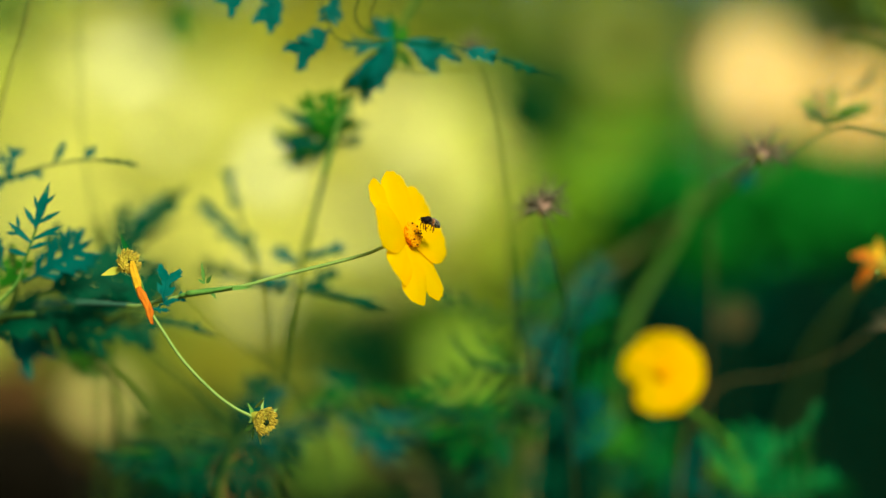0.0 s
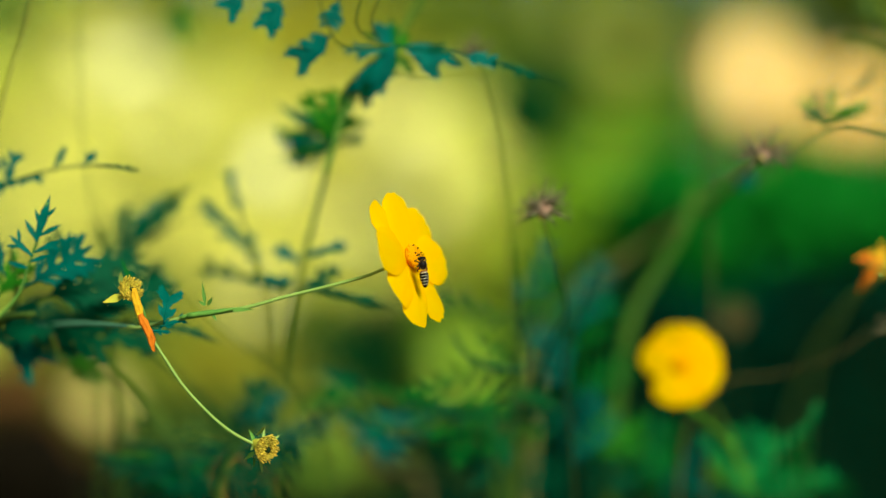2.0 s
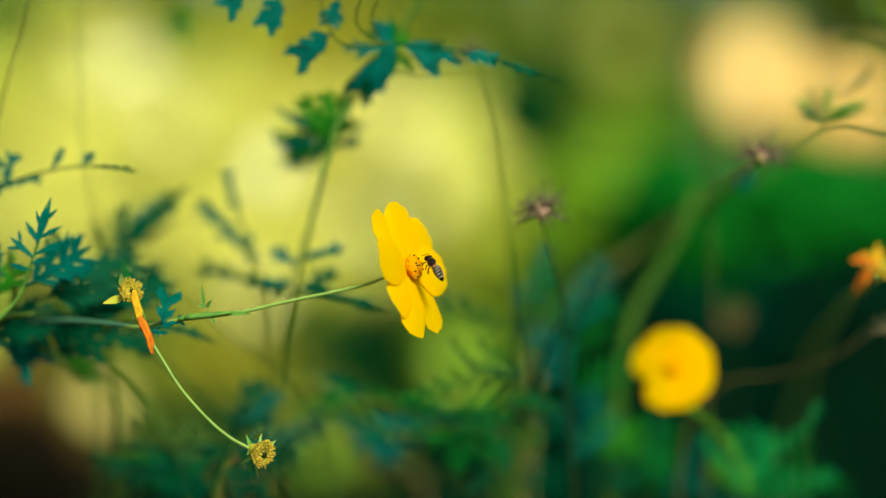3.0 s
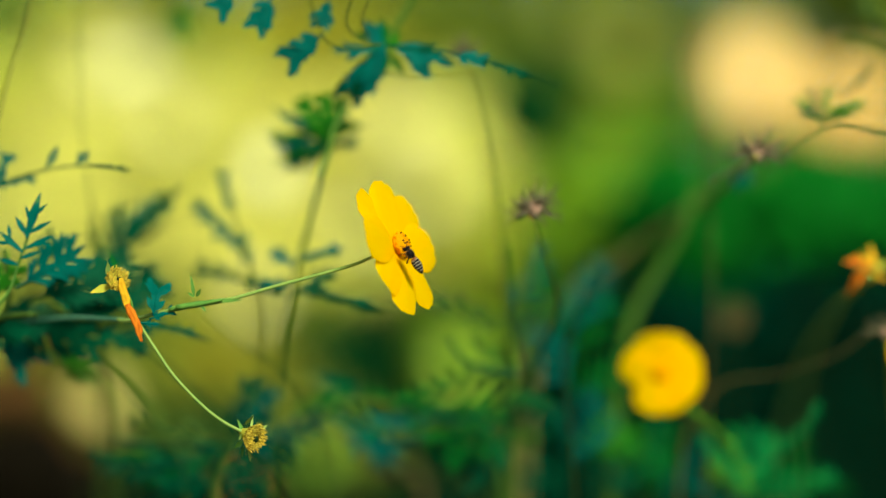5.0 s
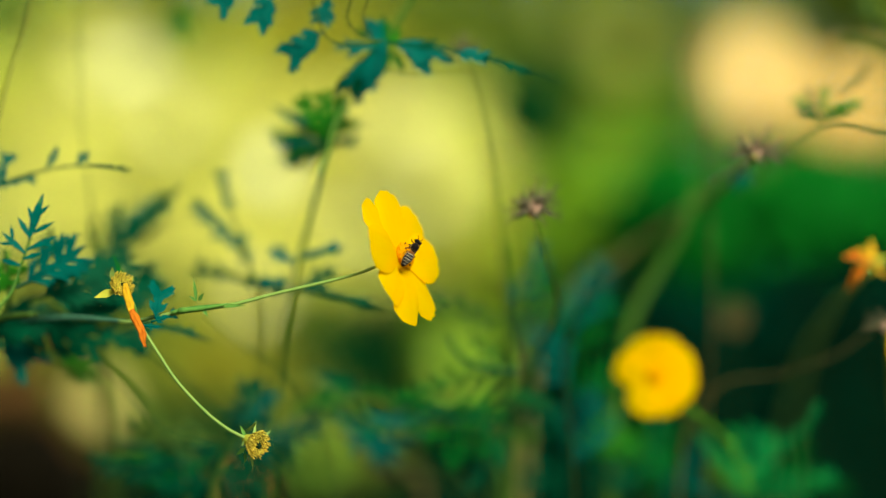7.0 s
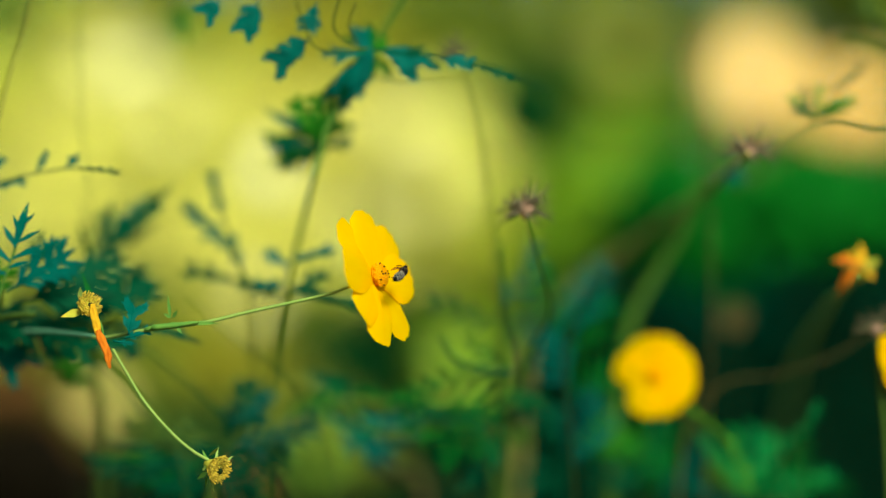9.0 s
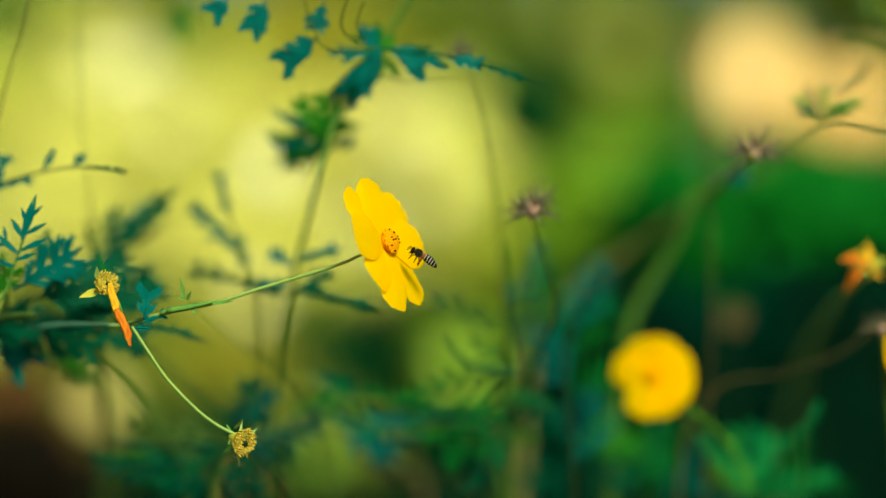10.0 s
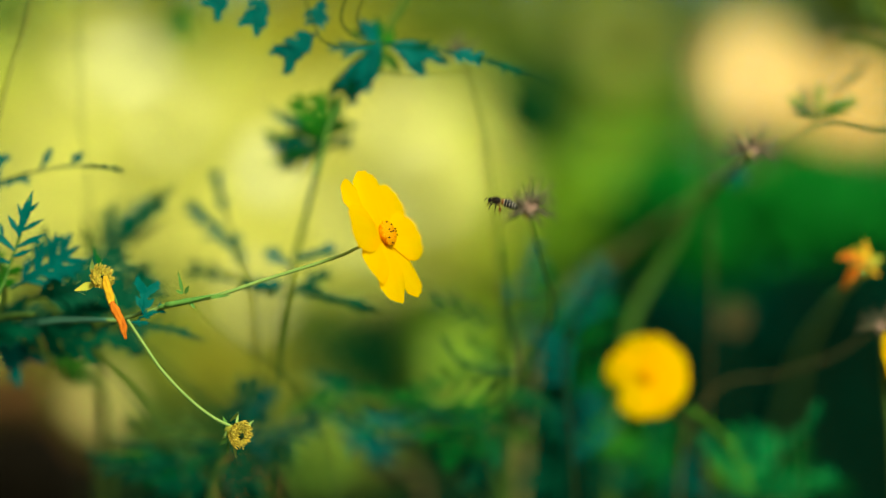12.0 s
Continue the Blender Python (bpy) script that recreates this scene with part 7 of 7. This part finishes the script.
    walk(upper, drift(upper, [(0, 0, 0), (0.5, 0.72, -1.65), (1, 0.39, -1.27), (1.5, -0.33, -1.32), (2, -0.36, -2.71), (2.5, 0.71, -1.94), (3, 1.04, -0.98), (5, -1.93, -1.29), (5.5, -1.6, 0.04), (6, 0.11, 0.07), (6.5, -1.57, -2.61), (7, -1.6, -0.67), (9, -3.78, -2.59), (9.5, -5.17, -1.94), (10, -2.87, -2.61), (10.5, -3.45, -0.27), (11, -3.15, -0.26), (11.5, -4.72, -3.24), (12, -1.48, -0.61)]))
    walk(seed_a, swing(seed_a, 0.77, [(0, 0, 0), (0.5, -1.01, -1.01), (1, -0.68, -2.35), (1.5, 0, -1.34), (2, 0.33, -1.34), (2.5, -0.68, -1.69), (3, -0.68, -2.02), (5, -3.69, -1.34), (5.5, -3.69, -1.01), (6, -3.36, -1.34), (6.5, -3.03, -2.02), (7, -3.69, -1.01), (9, -7.07, -1.34), (9.5, -7.07, -1.01), (10, -4.37, -1.34), (10.5, -7.73, -0.33), (11, -6.72, -0.68), (11.5, -7.73, -1.34), (12, -5.71, -1.01)]))
    walk(seed_b, swing(seed_b, 0.79, [(0, 0, 0), (0.5, -0.69, 0), (1, 0, -0.69), (1.5, 0.33, 0), (2, 0.33, -0.33), (2.5, 0.67, -0.69), (3, -0.36, -0.69), (5, -2.05, 0), (5.5, -2.05, 0), (6, -2.4, 0.33), (6.5, -1.71, -0.33), (7, -2.4, 0), (9, -5.45, 0.69), (9.5, -5.11, 0.69), (10, -3.4, 0.33), (10.5, -5.8, 1.02), (11, -5.11, 0.69), (11.5, -6.14, 1.02), (12, -4.42, 0.69)]))
    walk(seed_c, swing(seed_c, 0.82, [(0, 0, 0), (0.5, -1.01, -1.01), (1, -0.68, -2.35), (1.5, 0, -1.34), (2, 0.33, -1.34), (2.5, -0.68, -1.69), (3, -0.68, -2.02), (5, -3.69, -1.34), (5.5, -3.69, -1.01), (6, -3.36, -1.34), (6.5, -3.03, -2.02), (7, -3.69, -1.01), (9, -7.07, -1.34), (9.5, -7.07, -1.01), (10, -4.37, -1.34), (10.5, -7.73, -0.33), (11, -6.72, -0.68), (11.5, -7.73, -1.34), (12, -5.71, -1.01)]))
    walk(seed_d, swing(seed_d, 0.73, [(0, 0, 0), (0.5, 0, -0.33), (1, -1, -1.67), (1.5, 0.67, -1), (2, 1.32, -1.32), (2.5, 0, -3.64), (3, -0.33, -1.67), (5, -2.99, -2), (5.5, -2.99, -1.32), (6, -2.67, -0.33), (6.5, -2, -0.33), (7, -2.99, 0.33), (9, -6.98, -0.67), (9.5, -6.64, -0.33), (10, -4.32, -0.67), (10.5, -7.31, 0), (11, -6.64, -0.33), (11.5, -7.98, 0.33), (12, -5.31, 0.33)]))
    walk(orange_plant, swing(orange_plant, 0.75, [(0, 0, 0), (0.5, 0, -0.33), (1, -1, -1.67), (1.5, 0.67, -1), (2, 1.32, -1.32), (2.5, 0, -3.64), (3, -0.33, -1.67), (5, -2.99, -2), (5.5, -2.99, -1.32), (6, -2.67, -0.33), (6.5, -2, -0.33), (7, -2.99, 0.33), (9, -6.98, -0.67), (9.5, -6.64, -0.33), (10, -4.32, -0.67), (10.5, -7.31, 0), (11, -6.64, -0.33), (11.5, -7.98, 0.33), (12, -5.31, 0.33)]))
    walk(yellow_plant, swing(yellow_plant, 0.70, [(0, 0, 0), (0.4, 6.06, 2.57), (0.8, 4.9, 2.1), (1.2, 0.47, 0.47), (1.6, 7.46, 2.57), (2, 8.39, 3.03), (2.4, 7, 2.8), (2.8, 3.26, 0.93), (3.2, 5.83, 2.1), (4.8, -1.17, -0.23), (5.5, 1.4, 0), (6, 0.23, 0), (6.5, -2.33, -1.17), (6.8, -4.66, -1.63), (7.2, -1.87, -0.7), (8.8, -4.9, -1.63), (9.3, -0.7, -0.7), (9.5, -2.57, -2.57), (10, -4.43, -1.63), (10.5, -4.43, -0.23), (11, -4.43, -0.7), (11.5, -5.83, -0.7), (12, -7.23, -1.17)]))
    walk(far_bloom, swing(far_bloom, 0.70, [(0, 0, 0), (0.5, 0, -0.33), (1, -1, -1.67), (1.5, 0.67, -1), (2, 1.32, -1.32), (2.5, 0, -3.64), (3, -0.33, -1.67), (5, -2.99, -2), (5.5, -2.99, -1.32), (6, -2.67, -0.33), (6.5, -2, -0.33), (7, -2.99, 0.33), (9, -6.98, -0.67), (9.5, -6.64, -0.33), (10, -4.32, -0.67), (10.5, -7.31, 0), (11, -6.64, -0.33), (11.5, -7.98, 0.33), (12, -5.31, 0.33)]))
    walk(low, swing(low, 0.68, [(0, 0, 0), (0.5, -1.77, -1.45), (1, -0.7, -1.45), (1.5, -0.35, -0.72), (2, -0.35, -1.45), (2.5, -0.35, -1.45), (3, -1.77, -1.8), (5, -2.5, -0.72), (5.5, -2.5, -0.72), (6, -2.5, -1.07), (6.5, -1.42, -1.45), (7, -3.19, -1.45), (9, -4.64, -1.45), (9.5, -5.69, -1.45), (10, -2.84, -1.07), (10.5, -6.06, -1.07), (11, -4.64, -1.07), (11.5, -5.34, -1.45), (12, -3.57, -0.72)]))
    walk(centre, swing(centre, 0.70, [(0, 0, 0), (0.5, -0.3, -1), (1, -0.3, -1.73), (1.5, 0.05, 0.07), (2, 0.42, 0.07), (2.5, 0.42, -1), (3, 0.05, -1.73), (5, -1.73, -1.35), (5.5, -1.73, -0.28), (6, -1.73, -1.73), (6.5, -1.03, -1.35), (7, -2.1, -0.65), (9, -4.59, -1), (9.5, -4.94, -0.65), (10, -2.45, -1), (10.5, -4.94, -0.28), (11, -4.24, -0.28), (11.5, -4.94, -1.35), (12, -3.87, -0.65)]))
    walk(sprig, swing(sprig, 0.80, [(0, 0, 0), (0.5, -2.49, 0.71), (1, -1.77, 0.71), (1.5, -0.37, 0), (2, -0.37, 0), (2.5, 0, 0), (3, -1.77, 0.35), (5, -2.12, 0.71), (5.5, -2.12, 0.71), (6, -2.83, 1.06), (6.5, -1.77, 0.71), (7, -3.18, 1.06), (9, -5.65, 2.12), (9.5, -3.55, 1.41), (10, -3.18, 1.41), (10.5, -5.3, 1.77), (11, -6.02, 1.77), (11.5, -6.02, 2.12), (12, -5.3, 1.77)]))
    walk(bee, fly([(0, -0.0042, 0.766, 0.7601, 170, -5, 0), (0.1, -0.0046, 0.766, 0.7634, 170, -5, 0), (0.2, -0.0042, 0.766, 0.7618, 170, -5, 0), (0.3, -0.0026, 0.766, 0.7576, 172, 0, 0), (0.4, -0.0036, 0.766, 0.7537, 168, 5, 0), (0.5, -0.0033, 0.766, 0.7504, 164, 20, 0), (0.6, -0.0017, 0.766, 0.7537, 150, 20, 0), (0.7, -0.0013, 0.766, 0.7569, 152, 20, 0), (0.8, -0.0033, 0.766, 0.7585, 152, 20, 0), (0.9, -0.0017, 0.766, 0.7553, 153, 20, 0), (1, -0.0033, 0.766, 0.7527, 153, 20, 0), (1.1, -0.0046, 0.766, 0.7501, 145, 25, 0), (1.2, -0.0033, 0.761, 0.7546, 138, 35, 0), (1.3, -0.0026, 0.761, 0.7585, 145, 30, 0), (1.4, -0.0055, 0.761, 0.7549, 130, 40, 0), (1.5, -0.0065, 0.761, 0.7466, 108, 75, 0), (1.6, -0.0061, 0.761, 0.7427, 110, 80, 0), (1.7, -0.0071, 0.761, 0.7402, 105, 80, 0), (1.8, -0.0071, 0.761, 0.7392, 103, 85, 0), (1.9, -0.0068, 0.761, 0.7408, 104, 80, 0), (2, -0.0071, 0.761, 0.7418, 98, 80, 0), (2.1, -0.0078, 0.761, 0.7408, 95, 80, 0), (2.2, -0.009, 0.761, 0.7398, 84, 85, 0), (2.3, -0.0097, 0.761, 0.7382, 80, 85, 0), (2.4, -0.0068, 0.761, 0.7369, 86, 70, 0), (2.5, -0.0026, 0.761, 0.7418, 106, 54, 12), (2.6, -0.0023, 0.761, 0.7466, 106, 54, 24), (2.7, -0.0016, 0.761, 0.7492, 106, 54, 30), (2.8, -0.0029, 0.761, 0.7508, 106, 54, 32), (2.9, -0.0029, 0.761, 0.7492, 106, 54, 32), (3, -0.0029, 0.761, 0.7434, 106, 54, 32), (3.2, -0.0033, 0.761, 0.743, 106, 54, 30), (3.6, -0.0093, 0.761, 0.7466, 108, 56, 22), (4, -0.0122, 0.761, 0.7429, 112, 60, 4), (4.4, -0.0147, 0.761, 0.747, 120, 60, 0), (4.8, -0.0128, 0.761, 0.7456, 128, 60, 0), (4.9, -0.0132, 0.761, 0.7465, 125, 60, 0), (5, -0.0106, 0.761, 0.7462, 125, 65, 0), (5.2, -0.0116, 0.761, 0.7356, 108, 75, 0), (5.3, -0.0128, 0.761, 0.7391, 106, 75, 0), (5.5, -0.0116, 0.761, 0.7546, 135, 55, 0), (5.6, -0.0096, 0.761, 0.7594, 140, 50, 0), (5.7, -0.0109, 0.761, 0.7623, 135, 50, 0), (5.8, -0.0132, 0.761, 0.7562, 102, 70, 0), (6, -0.0125, 0.761, 0.7369, 95, 85, 0), (6.2, -0.0106, 0.761, 0.7379, 92, 85, 0), (6.4, -0.0122, 0.761, 0.7436, 92, 88, 0), (6.5, -0.0135, 0.761, 0.7436, 91, 88, 0), (6.7, -0.0173, 0.761, 0.742, 76, 85, 0), (7, -0.0116, 0.761, 0.7485, 58, 70, 0), (7.2, -0.0116, 0.761, 0.7562, 60, 70, 0), (7.6, -0.0145, 0.761, 0.7487, 45, 75, 0), (8, -0.0162, 0.761, 0.7525, 10, 75, 0), (8.4, -0.0179, 0.761, 0.7475, -35, 72, 30), (8.8, -0.0187, 0.761, 0.7492, -62, 70, 22), (8.9, -0.0168, 0.761, 0.743, -45, 70, 30), (9, -0.0152, 0.761, 0.7408, 5, 70, 70), (9.1, -0.0181, 0.761, 0.7424, 62, 65, 20), (9.2, -0.0149, 0.761, 0.7501, 108, 55, 0), (9.3, -0.0098, 0.766, 0.7576, 140, 45, 0), (9.4, -0.0114, 0.766, 0.7579, 143, 40, 0), (9.5, -0.0091, 0.766, 0.755, 143, 40, 0), (9.6, -0.0072, 0.766, 0.7482, 145, 35, 0), (9.7, -0.0085, 0.766, 0.7433, 148, 25, 0), (9.8, -0.0095, 0.766, 0.7424, 148, 25, 0), (9.9, -0.0098, 0.766, 0.7449, 145, 25, 0), (10, -0.0069, 0.766, 0.7472, 148, 25, 0), (10.1, -0.0075, 0.766, 0.7511, 150, 25, 0), (10.2, -0.0082, 0.766, 0.7517, 150, 25, 0), (10.3, -0.0117, 0.766, 0.7491, 150, 25, 0), (10.4, -0.0143, 0.766, 0.7462, 154, 20, 0), (10.5, -0.0137, 0.766, 0.7426, 145, 25, 0), (10.6, -0.0091, 0.766, 0.7449, 152, 20, 0), (10.7, -0.0036, 0.766, 0.7539, 155, 20, 0), (10.8, -0.0036, 0.766, 0.7646, 152, 25, 0), (10.9, -0.0062, 0.766, 0.7698, 160, 25, 0), (11, -0.0185, 0.766, 0.7701, 158, 25, 0), (11.1, -0.0339, 0.785, 0.7308, 140, 40, 0), (11.2, -0.0415, 0.785, 0.7176, 120, 60, 0), (11.3, -0.0341, 0.761, 0.7263, 92, 85, 35), (11.4, -0.0296, 0.761, 0.7292, 95, 85, 35), (11.5, -0.0255, 0.761, 0.7385, 112, 75, 35), (11.6, -0.0226, 0.761, 0.7452, 135, 60, 0), (11.7, -0.0104, 0.766, 0.7452, 130, 45, 0), (11.8, 0.0019, 0.766, 0.7332, 150, 20, 0), (11.9, 0.0112, 0.766, 0.7439, 155, 10, 0), (12, 0.022, 0.766, 0.7672, 168, 5, 0)]))
    for wing, hinge, e in bee_wings:
        walk(wing, [(k / 30, pose(*hinge, e * (25 + 32 * (-1) ** k), 0, 0)) for k in range(361)])


motions()
